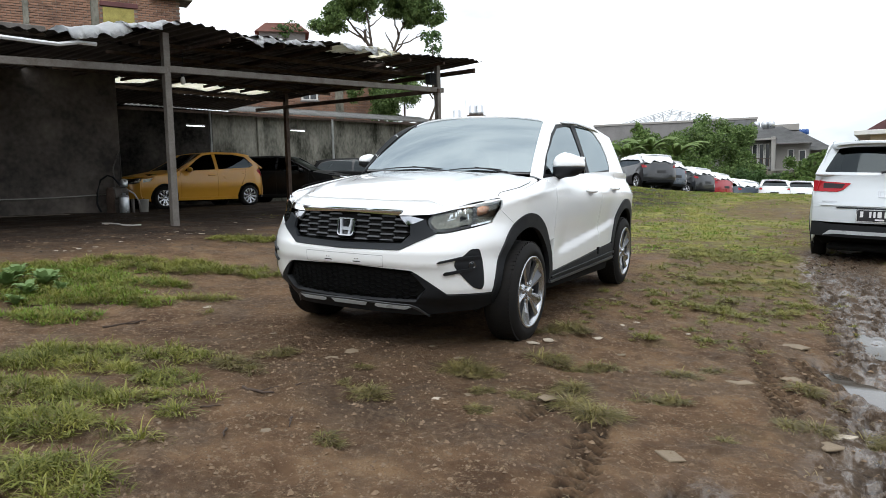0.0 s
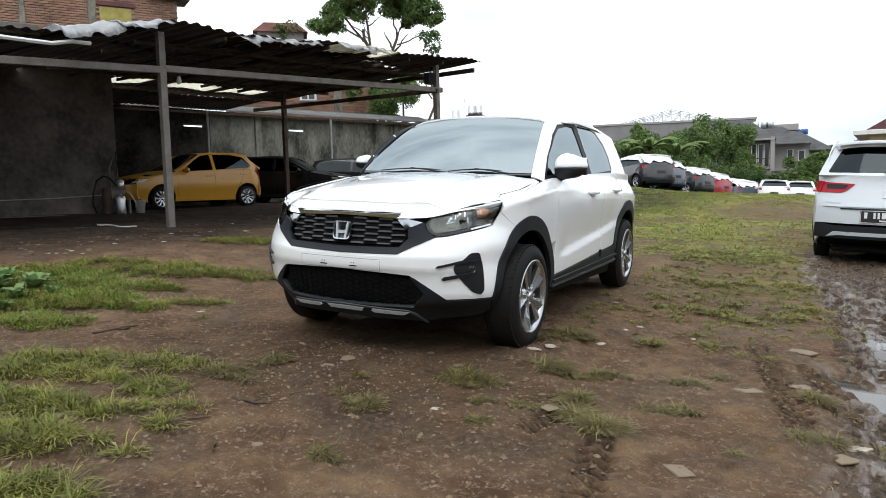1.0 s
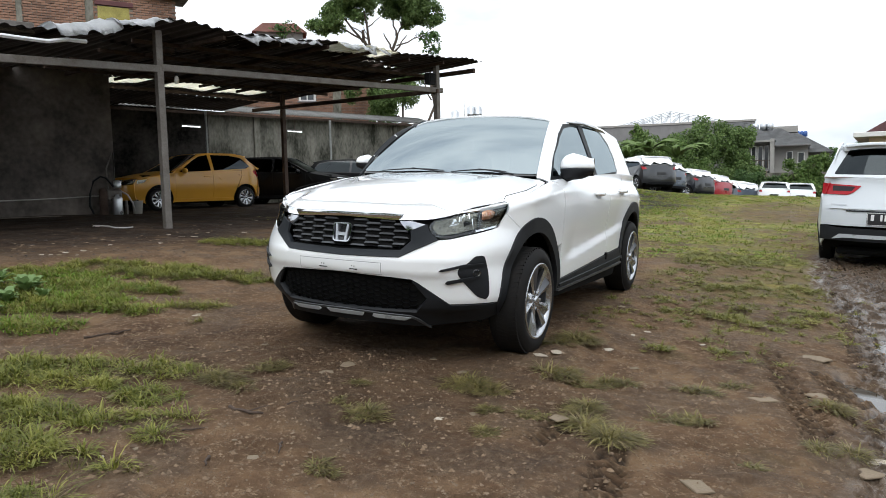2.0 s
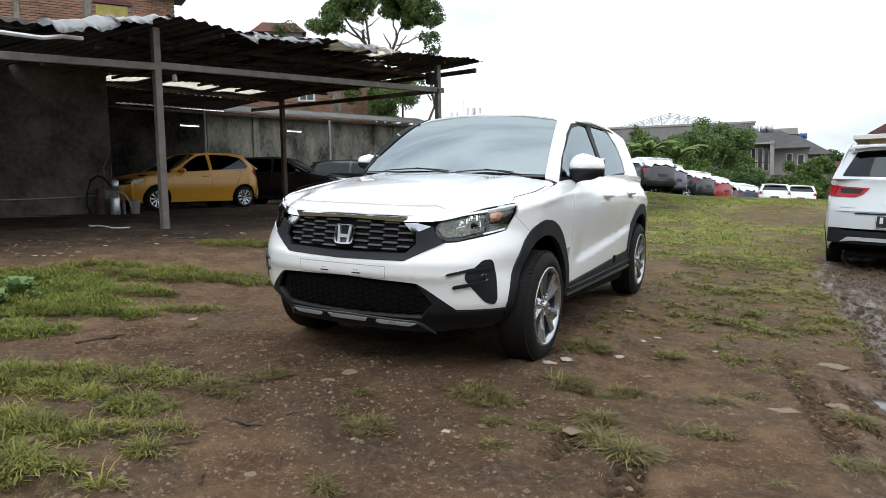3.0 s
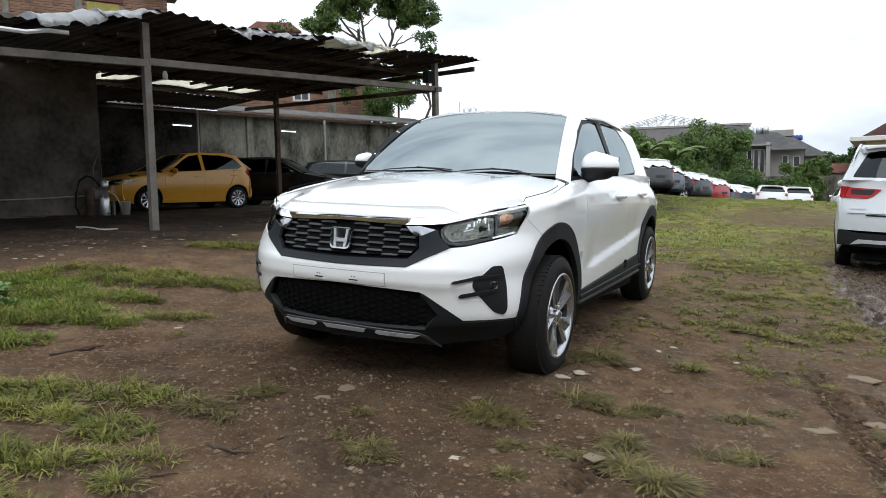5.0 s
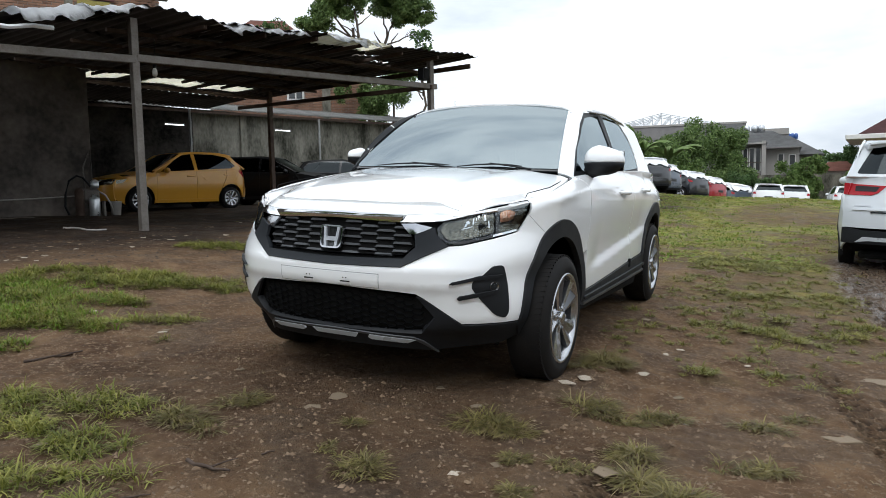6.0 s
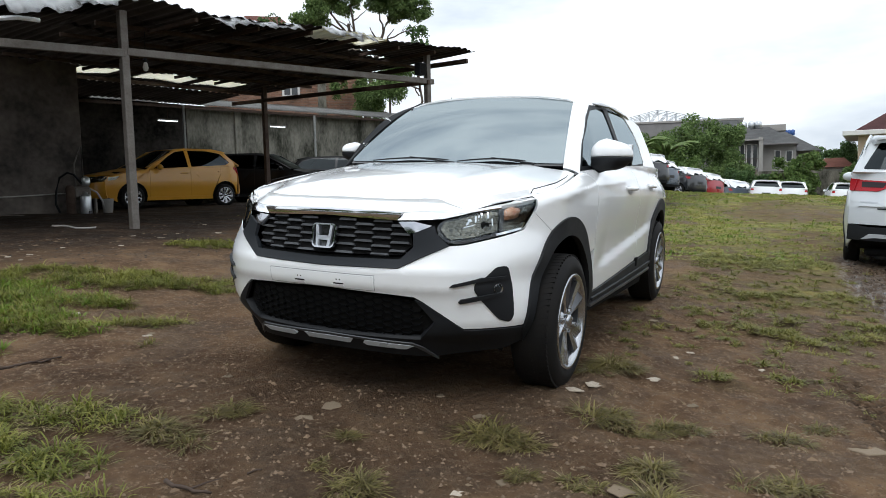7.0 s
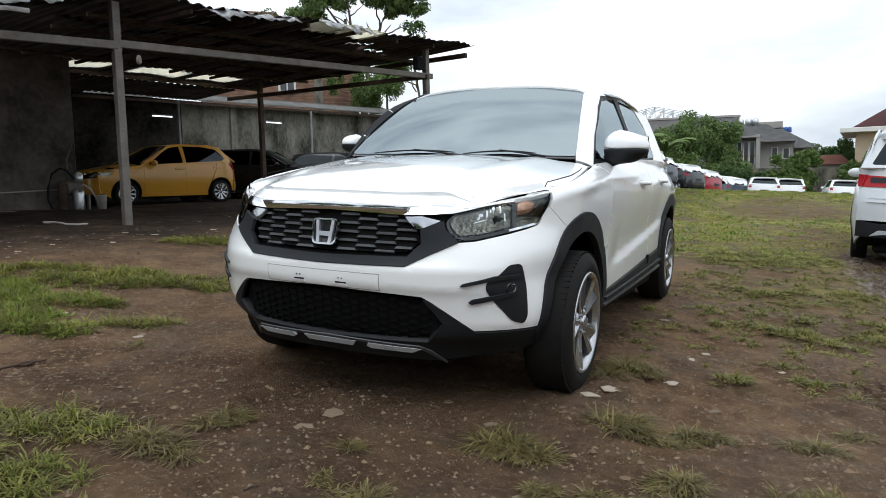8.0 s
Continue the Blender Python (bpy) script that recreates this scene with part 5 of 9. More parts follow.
        fender = [(1.183, 0.768), (1.043, 0.858), (1.07, 0.915)] + top + [(1.82, 0.9), (1.826, 0.66)] + [q for q in reversed(arch_f) if q[1] > 0.62 and (q[0] > 1.19 or q[1] > 0.775)]
        panel("front_wing", fender, body, paint, car, mirror=mir, depth=0.025, step=0.024)
        # doors
        belt = lambda a: top_z(plan_at(a)[1]) - 0.004
        fd = [(1.832, 0.432), (2.945, 0.512), (2.955, 0.8), (2.96, belt(2.96))] + [(a, belt(a)) for a in np.linspace(2.8, 1.9, 7)] + [(1.797, belt(1.797)), (1.826, 0.9)]
        d1 = panel("front_door", fd, body, paint, car, mirror=mir, depth=0.025, step=0.022)
        rear_arch = arch(AR, 0.462, 0.482, 0.46, (0.55, 0.44), z0=0.43)
        front_side = [q for q in rear_arch if q[0] < 3.62 and q[1] > 0.545]
        rd = [(2.952, 0.513), (3.35, 0.537)] + front_side + [(3.66, 0.95), (3.6, belt(3.6))] + [(a, belt(a)) for a in np.linspace(3.4, 3.0, 4)] + [(2.967, belt(2.967)), (2.962, 0.8)]
        d2 = panel("rear_door", rd, body, paint, car, mirror=mir, depth=0.025, step=0.022)
        qp = [q for q in rear_arch if q[0] > 3.6 and q[1] > 0.42] + [(4.55, 0.45), (4.62, 0.7), (4.6, 1.12)] + [(a, belt(a)) for a in np.linspace(4.4, 3.7, 6)] + [(3.607, belt(3.607)), (3.667, 0.95)]
        panel("rear_wing", qp, body, paint, car, mirror=mir, depth=0.025)
        for d, u0, zz in ((d1, 2.62, 0.975), (d2, 3.4, 1.0)):
            panel("handle_recess", arc_points(u0, zz - 0.005, 0.07, 0.028, 0, 340, 17), body, M_SEAMSHADE, d, mirror=mir, off=0.0015, depth=0.004)
            bm = bmesh.new()
            hp = [Vector(body(u0 + o, zz + 0.004, h)) for o, h in ((-0.11, 0.004), (-0.085, 0.022), (0, 0.034), (0.075, 0.026), (0.11, 0.004))]
            if mir:
                hp = [Vector((-p.x, p.y, p.z)) for p in hp]
            tube(bm, hp, [0.008, 0.013, 0.014, 0.014, 0.009], 10)
            part("handle", bm, paint, d, smooth=True)
        # black cladding
        ring_o, ring_i = arch(AF, 0.385, 0.486, 0.466, (0.36, 0.42)), arch(AF, 0.335, 0.4, 0.405, (0.3, 0.36))
        panel("wheel_arch_trim", ring_o + ring_i[::-1], body, M_BLACKPL, car, mirror=mir, off=0.011, depth=0.03)
        ring_o, ring_i = arch(AR, 0.468, 0.486, 0.47, (0.53, 0.42), z0=0.43), arch(AR, 0.405, 0.4, 0.405, (0.44, 0.38), z0=0.43)
        panel("wheel_arch_trim", ring_o + ring_i[::-1], body, M_BLACKPL, car, mirror=mir, off=0.011, depth=0.03)
        sill = [(1.79, 0.35), (3.44, 0.385), (3.42, 0.533), (2.95, 0.505), (1.8, 0.425)]
        panel("sill_trim", sill, body, M_BLACKPL, car, mirror=mir, off=0.008, depth=0.06)
        panel("sill_strip", [(1.79, 0.385), (3.43, 0.445), (3.43, 0.462), (1.79, 0.4)], body, M_BLACKPL, car, mirror=mir, off=0.022, depth=0.02)
        panel("sill_strip", [(1.79, 0.352), (3.43, 0.4), (3.43, 0.414), (1.79, 0.365)], body, M_BARS, car, mirror=mir, off=0.02, depth=0.02)
        panel("sill_clip", [(2.9, 0.47), (2.93, 0.47), (2.94, 0.525), (2.91, 0.523)], body, M_INNER, car, mirror=mir, off=0.016, depth=0.02)
        if not mir:
            panel("bonnet_lip", [(0.66, 0.868), (0.75, 0.873), (0.862, 0.884), (0.97, 0.899), (1.066, 0.918), (1.075, 0.957), (0.97, 0.944), (0.862, 0.93), (0.75, 0.914), (0.66, 0.9)], body, paint, car, mirror=mir, off=0.001, depth=0.01, step=0.02)
        panel("bumper_trim", [(0.0, 0.245), (0.5, 0.245), (0.708, 0.26), (0.93, 0.28), (1.02, 0.31), (1.0, 0.378), (0.806, 0.376), (0.66, 0.372), (0.565, 0.428), (0.475, 0.484), (0.44, 0.496), (0.525, 0.405), (0.46, 0.326), (0.0, 0.318)], body, M_BLACKPL, car, mirror=mir, off=0.004, depth=0.05, step=0.018)
        panel("skid_strip", [(0.18, 0.286), (0.192, 0.3), (0.43, 0.294), (0.4, 0.28), (0.385, 0.275), (0.2, 0.277)], body, M_SILVER, car, mirror=mir, off=0.014, depth=0.02, label="silver skid-plate strip")
        panel("skid_edge", [(0.0, 0.303), (0.0, 0.3135), (0.42, 0.306), (0.47, 0.289), (0.55, 0.236), (0.54, 0.234), (0.455, 0.28), (0.41, 0.297)], body, M_BARS, car, mirror=mir, off=0.012, depth=0.02)
        # cabin sides
        hole = [(0.475, 1.058), (0.615, 1.212), (0.845, 1.384), (1.06, 1.473), (1.59, 1.53), (1.89, 1.533), (2.14, 1.5), (2.27, 1.4), (2.29, 1.28), (2.26, 1.185), (2.2, 1.155), (1.4, 1.118), (0.75, 1.085)]
        frame_o = [(0.464, 1.048), (0.604, 1.216), (0.834, 1.389), (1.045, 1.48), (1.28, 1.532), (1.5, 1.552), (1.8, 1.562), (2.3, 1.545), (2.8, 1.49), (2.98, 1.45), (3.06, 1.33), (3.08, 1.17), (2.6, 1.155), (1.4, 1.1), (0.75, 1.078)]
        panel("cabin_frame", frame_o, cabin, paint, car, mirror=mir, hole=hole, depth=0.03, step=0.05)
        inner = [(0.54, 1.09), (0.67, 1.234), (0.875, 1.366), (1.065, 1.446), (1.3, 1.482), (1.485, 1.498), (1.465, 1.3), (1.43, 1.126)]
        inner2 = [(1.52, 1.125), (1.55, 1.3), (1.6, 1.508), (1.9, 1.517), (2.115, 1.488), (2.235, 1.39), (2.252, 1.28), (2.21, 1.175)]
        wf = panel("window_trim", hole, cabin, M_BLACKPL, car, mirror=mir, hole=inner, off=-0.006, depth=0.02, step=0.08)
        panel("window_glass", inner, cabin, M_GLASSW, wf, mirror=mir, off=-0.012, depth=0.0, step=0.06)
        panel("window_glass", inner2, cabin, M_GLASSW, wf, mirror=mir, off=-0.003, depth=0.003, step=0.06)
        # door mirror
        sgn = -1 if mir else 1
        base = Matrix.Translation((sgn * (0.87 if mir else 0.882), 0.66, 1.165 if mir else 1.15)) @ Matrix.Diagonal((0.92 if mir else 1.1, 1.0, 0.68 if mir else 1.06, 1)) @ Matrix.Rotation(radians(-sgn * 8), 4, "Z")
        for nm, z0, z1, mt in (("mirror_shell", -0.006, 0.08, paint), ("mirror_base", -0.074, -0.009, M_BLACKPL)):
            bm = bmesh.new()
            rows = []
            for i in range(9):
                zz = z0 + (z1 - z0) * i / 8
                q = math.sqrt(max(0.02, 1 - (abs(zz / 0.083)) ** 2.6))
                rows.append([bm.verts.new(base @ Vector((0.106 * q * math.copysign(abs(math.cos(t)) ** 0.7, math.cos(t)) - (0.01 if zz < -0.04 else 0), (0.085 if math.sin(t) < 0 else 0.035) * q * math.sin(t), zz * (1 + 0.12 * sgn * math.cos(t) * (-1))))) for t in (j * math.tau / 24 for j in range(24))])
            for r0, r1 in zip(rows, rows[1:]):
                for j in range(24):
                    bm.faces.new((r0[j], r0[(j + 1) % 24], r1[(j + 1) % 24], r1[j]))
            bm.faces.new(rows[0][::-1])
            bm.faces.new(rows[-1])
            ms = part(nm, bm, mt, car, smooth=True)
        bm = bmesh.new()
        tube(bm, [(sgn * 0.79, 0.66, 1.075), (sgn * 0.82, 0.655, 1.085), (sgn * 0.88, 0.65, 1.1)], [0.03, 0.028, 0.022], 10)
        part("mirror_arm", bm, M_BLACKPL, ms, smooth=True)
        part("mirror_glass", boxed(-0.09, 0.09, 0.036, 0.04, -0.05, 0.06, 0.004, base), M_CHROME, ms)
        # wheels
        om = OUT_R if mir else OUT_L
        for y, zc in ((0.0, 0.35), (2.485, 0.428)):
            wheel(car, Matrix.Translation((sgn * (0.89 if y == 0 else 0.876), y, zc)) @ om @ Matrix.Rotation(0.3, 4, "Z"), 0.312, 0.218, 0.205)
    # nose: white lip under the bonnet, chrome bar, grille
    panel("nose_panel", halved([(0.0, 0.854), (0.363, 0.848), (0.651, 0.866), (0.541, 0.889), (0.276, 0.889), (0.0, 0.89)]), body, paint, car, depth=0.02)
    panel("chrome_bar", fillet(halved([(0.0, 0.824), (0.343, 0.814), (0.366, 0.845), (0.0, 0.853)]), 0.004), rounded_bar, M_CHROME, car, off=0.004, depth=0.03, cell=(0.04, 0.005))
    gin = [(0.0, 0.655), (0.371, 0.665), (0.42, 0.71), (0.408, 0.756), (0.345, 0.812), (0.0, 0.822)]
    panel("grille_surround", [(0.0, 0.617), (0.368, 0.625), (0.461, 0.671), (0.577, 0.72), (0.522, 0.765), (0.512, 0.798), (0.42, 0.765), (0.425, 0.71), (0.374, 0.66), (0.0, 0.65)], body, M_GREYPL, car, off=0.008, depth=0.06, label="dark grey grille surround")
    panel("grille_surround", [(0.0, 0.617), (0.368, 0.625), (0.461, 0.671), (0.577, 0.72), (0.522, 0.765), (0.512, 0.798), (0.42, 0.765), (0.425, 0.71), (0.374, 0.66), (0.0, 0.65)], body, M_GREYPL, car, off=0.008, depth=0.06, mirror=True)
    gr = panel("grille", halved(gin), body, M_BLACKPL, car, off=-0.035, depth=-0.03, label="black grille with staggered bars")
    for s in (1, -1):
        for i in range(4):
            u = s * (0.1 + 0.086 * i)
            for j in range(5):
                z = 0.672 + 0.034 * j + (0.017 if i % 2 else 0)
                lim = float(np.interp(z, [0.655, 0.668, 0.71, 0.756, 0.812], [0.33, 0.38, 0.43, 0.42, 0.35]))
                a0, a1 = abs(u) - 0.046, min(abs(u) + 0.046, lim - 0.012)
                if a1 - a0 < 0.03 or z > 0.808 or a0 < 0.04:
                    continue
                panel("grille_bar", [(s * a0, z - 0.0035), (s * (a0 + 0.008), z + 0.006), (s * (a1 - 0.008), z + 0.006), (s * a1, z - 0.0035)], body, M_BARS, gr, off=-0.01, depth=0.024, step=0.2)
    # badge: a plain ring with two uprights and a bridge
    bd = panel("badge", fillet([(-0.052, 0.69), (0.052, 0.69), (0.058, 0.782), (-0.058, 0.782)], 0.02), body, M_BLACKGL, car, off=0.0, depth=0.03, label="chrome-framed badge")
    panel("badge_ring", fillet([(-0.056, 0.685), (0.056, 0.685), (0.063, 0.787), (-0.063, 0.787)], 0.024), body, M_CHROMEDK, bd, off=0.012, depth=0.016, hole=fillet([(-0.049, 0.692), (0.049, 0.692), (0.055, 0.78), (-0.055, 0.78)], 0.018))
    for s in (1, -1):
        panel("badge_bar", [(s * 0.02, 0.692), (s * 0.034, 0.692), (s * 0.044, 0.78), (s * 0.03, 0.78)], body, M_SATIN, bd, off=0.012, depth=0.012)
    panel("badge_bar", fillet([(-0.028, 0.718), (0.028, 0.718), (0.03, 0.736), (-0.03, 0.736)], 0.006), body, M_SATIN, bd, off=0.012, depth=0.012)
    # plate mount: a shallow raised tray with two bracket slots
    tray = panel("plate_mount", fillet([(-0.262, 0.526), (0.262, 0.526), (0.265, 0.584), (-0.265, 0.584)], 0.006), body, paint, car, off=0.0035, depth=0.006)
    panel("mount_groove", [(-0.269, 0.5225), (0.269, 0.5225), (0.269, 0.5885), (-0.269, 0.5885)], body, M_SEAMSHADE, tray, off=0.001, depth=0.0, step=0.02, hole=[(-0.2665, 0.5245), (0.2665, 0.5245), (0.2665, 0.5855), (-0.2665, 0.5855)])
    for s in (1, -1):
        panel("slot", [(s * 0.1 - 0.024, 0.54), (s * 0.1 + 0.026, 0.54), (s * 0.1 + 0.026, 0.546), (s * 0.1 - 0.024, 0.546)], body, M_INNER, tray, off=0.005, depth=0.002)
        panel("bracket", [(s * 0.1 - 0.04, 0.53), (s * 0.1 + 0.03, 0.53), (s * 0.1 + 0.024, 0.54), (s * 0.1 - 0.034, 0.54)], body, paint, tray, off=0.006, depth=0.003)
        for k in (-0.008, 0.008):
            panel("hole", arc_points(s * 0.1 + k, 0.56, 0.003, 0.003, 0, 330, 8), body, M_INNER, tray, off=0.0048, depth=0.001)
    # lower intake with a hexagon mesh
    lower = panel("lower_intake", halved([(0.0, 0.316), (0.46, 0.322), (0.53, 0.405), (0.44, 0.5), (0.333, 0.517), (0.0, 0.527)]), body, M_INNER, car, off=-0.04, depth=-0.03)
    for i in range(-11, 12):
        u = 0.044 * i
        for j in range(8):
            z = 0.332 + 0.0264 * j + (0.0132 if i % 2 else 0)
            lim = float(np.interp(z, [0.322, 0.405, 0.5, 0.53], [0.44, 0.5, 0.41, 0.33]))
            if abs(u) + 0.02 > lim or z > 0.505:
                continue
            panel("mesh_bar", [(u - 0.016, z - 0.0024), (u + 0.016, z - 0.0024), (u + 0.029, z + 0.0108), (u + 0.0256, z + 0.0132), (u + 0.0135, z + 0.0024), (u - 0.0135, z + 0.0024), (u - 0.0256, z + 0.0132), (u - 0.029, z + 0.0108)], body, M_MESH, lower, off=-0.02, depth=0.014, step=0.2)
    panel("skid_strip", [(-0.11, 0.278), (0.11, 0.278), (0.13, 0.3), (-0.13, 0.3)], body, M_SILVER, car, off=0.014, depth=0.02, label="silver skid-plate strip")
    # bonnet
    front = [body(a, z, 0.0) for a, z in ((0.0, 0.897), (0.14, 0.897), (0.276, 0.896), (0.42, 0.899), (0.541, 0.898), (0.653, 0.869), (0.75, 0.877), (0.862, 0.888), (0.97, 0.901), (1.07, 0.921))]
    side = []
    for a in np.linspace(1.13, 1.72, 9):
        y = plan_at(a)[1]
        p = body(a, top_z(y))
        side.append((p[0] - 0.012, p[1]))
    rightside = [(p[0], p[1]) for p in front] + side + [(0.7, 0.43), (0.55, 0.4), (0.3, 0.385), (0.0, 0.38)]
    panel("bonnet", halved(rightside), hood_surface, paint, car, step=0.05, depth=0.03)
    panel("cowl", halved([(0.0, 0.36), (0.5, 0.375), (0.72, 0.41), (0.74, 0.5), (0.45, 0.52), (0.0, 0.5)]), hood_surface, M_BLACKPL, car, off=-0.02, depth=0.02)
    for s in (1, -1):
        # Dark strip laid along the shut line to draw the gap's shade.
        gap_line = [body(a, z, 0.0015) for a, z in ((0.953, 0.904), (1.056, 0.921), (1.075, 0.935), (1.1, 0.958), (1.13, 0.963), (1.3, 0.99), (1.49, 1.02), (1.53, 1.03))]
        part("bonnet_seal", tube(bmesh.new(), [(s * x, y, z) for x, y, z in gap_line], 0.0022, 6), M_INNER, car, "dark strip drawing the shade of the bonnet's shut line", smooth=True)
    # glass, roof
    gl = panel("windscreen", fillet([(-1.015, 0.0), (0.965, 0.0), (0.945, 0.985), (-0.985, 0.985)], 0.04), screen, M_GLASSW, car, step=0.08, depth=0.004)
    panel("screen_seal", [(-1.035, -0.02), (1.0, -0.02), (0.985, 1.0), (-1.015, 1.0)], screen, M_BLACKGL, gl, off=-0.004, depth=0.01, step=0.1, hole=fillet([(-0.985, 0.05), (0.93, 0.05), (0.91, 0.96), (-0.955, 0.96)], 0.04))
    for mir in (False, True):
        panel("a_pillar", [(0.0, -0.04), (0.0, 1.0), (1.0, 1.0), (1.0, -0.02)], far_pillar if mir else pillar, M_BLACKPL if mir else paint, car, mirror=mir, off=0.008 if mir else 0.0, depth=0.015, cell=(0.2, 0.05))
    for x0, x1 in ((-0.72, 0.02), (0.1, 0.66)):
        pts = [screen(x0 + (x1 - x0) * t, -0.012 + 0.03 * math.sin(t * 2.7), 0.012) for t in np.linspace(0, 1, 9)]
        wo = part("wiper", tube(bmesh.new(), pts, [0.003, 0.004, 0.0045, 0.0045, 0.005, 0.0045, 0.0045, 0.004, 0.003], 6), M_BLACKPL, car)
        mid, end = pts[4], screen(x1 + 0.08, -0.04, 0.02)
        part("wiper_arm", tube(bmesh.new(), [(mid[0], mid[1], mid[2] + 0.006), ((mid[0] + end[0]) / 2, (mid[1] + end[1]) / 2, (mid[2] + end[2]) / 2 + 0.004), end], [0.004, 0.0045, 0.007], 6), M_BLACKPL, wo)
    edge = [(0.57, 1.03), (0.605, 1.2), (0.615, 1.6), (0.6, 2.2), (0.565, 2.75), (0.54, 3.02), (0.3, 3.06), (0.0, 3.07)]
    panel("roof", halved([(0.0, 1.096), (0.3, 1.088), (0.5, 1.07)] + edge), roof_at, paint, car, step=0.08, depth=0.03)
    fin = bmesh.new()
    tube(fin, [(0.0, 2.7, 1.54), (0, 2.78, 1.575), (0, 2.86, 1.545)], [0.03, 0.022, 0.03], 8)
    part("antenna_fin", fin, paint, car, smooth=True)
    for s in (1, -1):
        line = [roof_at(s * (x + 0.012), y, -0.008) for x, y in [(0.555, 1.0)] + edge[:6]]
        part("roof_moulding", tube(bmesh.new(), line, 0.008, 6), M_BLACKGL, car, smooth=True)

    def tail(s, t, off=0.0):
        return (0.62 * s * (1.06 - 0.1 * t), 3.22 - 0.19 * t + off - 0.1 * s * s, 1.12 + 0.36 * t)

    panel("rear_window", fillet([(-0.97, 0.02), (0.97, 0.02), (0.92, 0.97), (-0.92, 0.97)], 0.05), tail, M_GLASS, car, step=0.15, depth=0.004)
    tg = panel("tailgate", [(-5.268 + 4.68, 0.62), (0.588, 0.62), (0.588, 1.14), (-0.588, 1.14)], lambda u, v, o=0.0: (lambda p: (-p[0], p[1], p[2]))(body(ARC_END + u, v, o)) if u < 0 else body(ARC_END - u, v, o), paint, car, step=0.08, depth=0.02)
    both("rear_bumper", [(4.63, 0.4), (ARC_END, 0.38), (ARC_END, 0.61), (4.63, 0.64)], body, M_BLACKPL, car, step=0.1, depth=0.03)
    both("tail_light", fillet([(4.45, 0.93), (4.62, 0.9), (4.62, 1.05), (4.45, 1.03)], 0.02), body, M_REDLAMP, car, off=0.006, depth=0.02)
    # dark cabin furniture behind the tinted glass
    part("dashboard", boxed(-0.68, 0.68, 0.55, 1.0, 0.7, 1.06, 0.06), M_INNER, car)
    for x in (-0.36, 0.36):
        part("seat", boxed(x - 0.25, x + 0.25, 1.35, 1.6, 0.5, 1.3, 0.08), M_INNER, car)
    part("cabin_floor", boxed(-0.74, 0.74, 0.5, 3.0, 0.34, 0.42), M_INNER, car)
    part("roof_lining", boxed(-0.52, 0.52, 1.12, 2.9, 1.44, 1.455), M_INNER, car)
    # the off side stands slightly nearer to the middle line than the near side
    for ob in car.children_recursive:
        if ob.parent is car and ob.type == "EMPTY":
            if ob.location.x < 0:
                ob.location.x += 0.085
        elif ob.type == "MESH" and not ob.name.startswith(("tyre", "tread", "rim", "barrel", "spoke", "hub", "brake", "wheel_nut")):
            for v in ob.data.vertices:
                x, y, z = v.co
                if x < -0.3:
                    k = min(1.2, -x / 0.87) ** 4
                    v.co.x += k * (0.02 + 0.06 * ease(-0.5, 0.0, y)) + 0.03 * min(1.0, -x / 0.72) ** 2 * ease(0.46, 0.3, z) * ease(0.1, -0.3, y)
    return car


build_white_car(TILT)


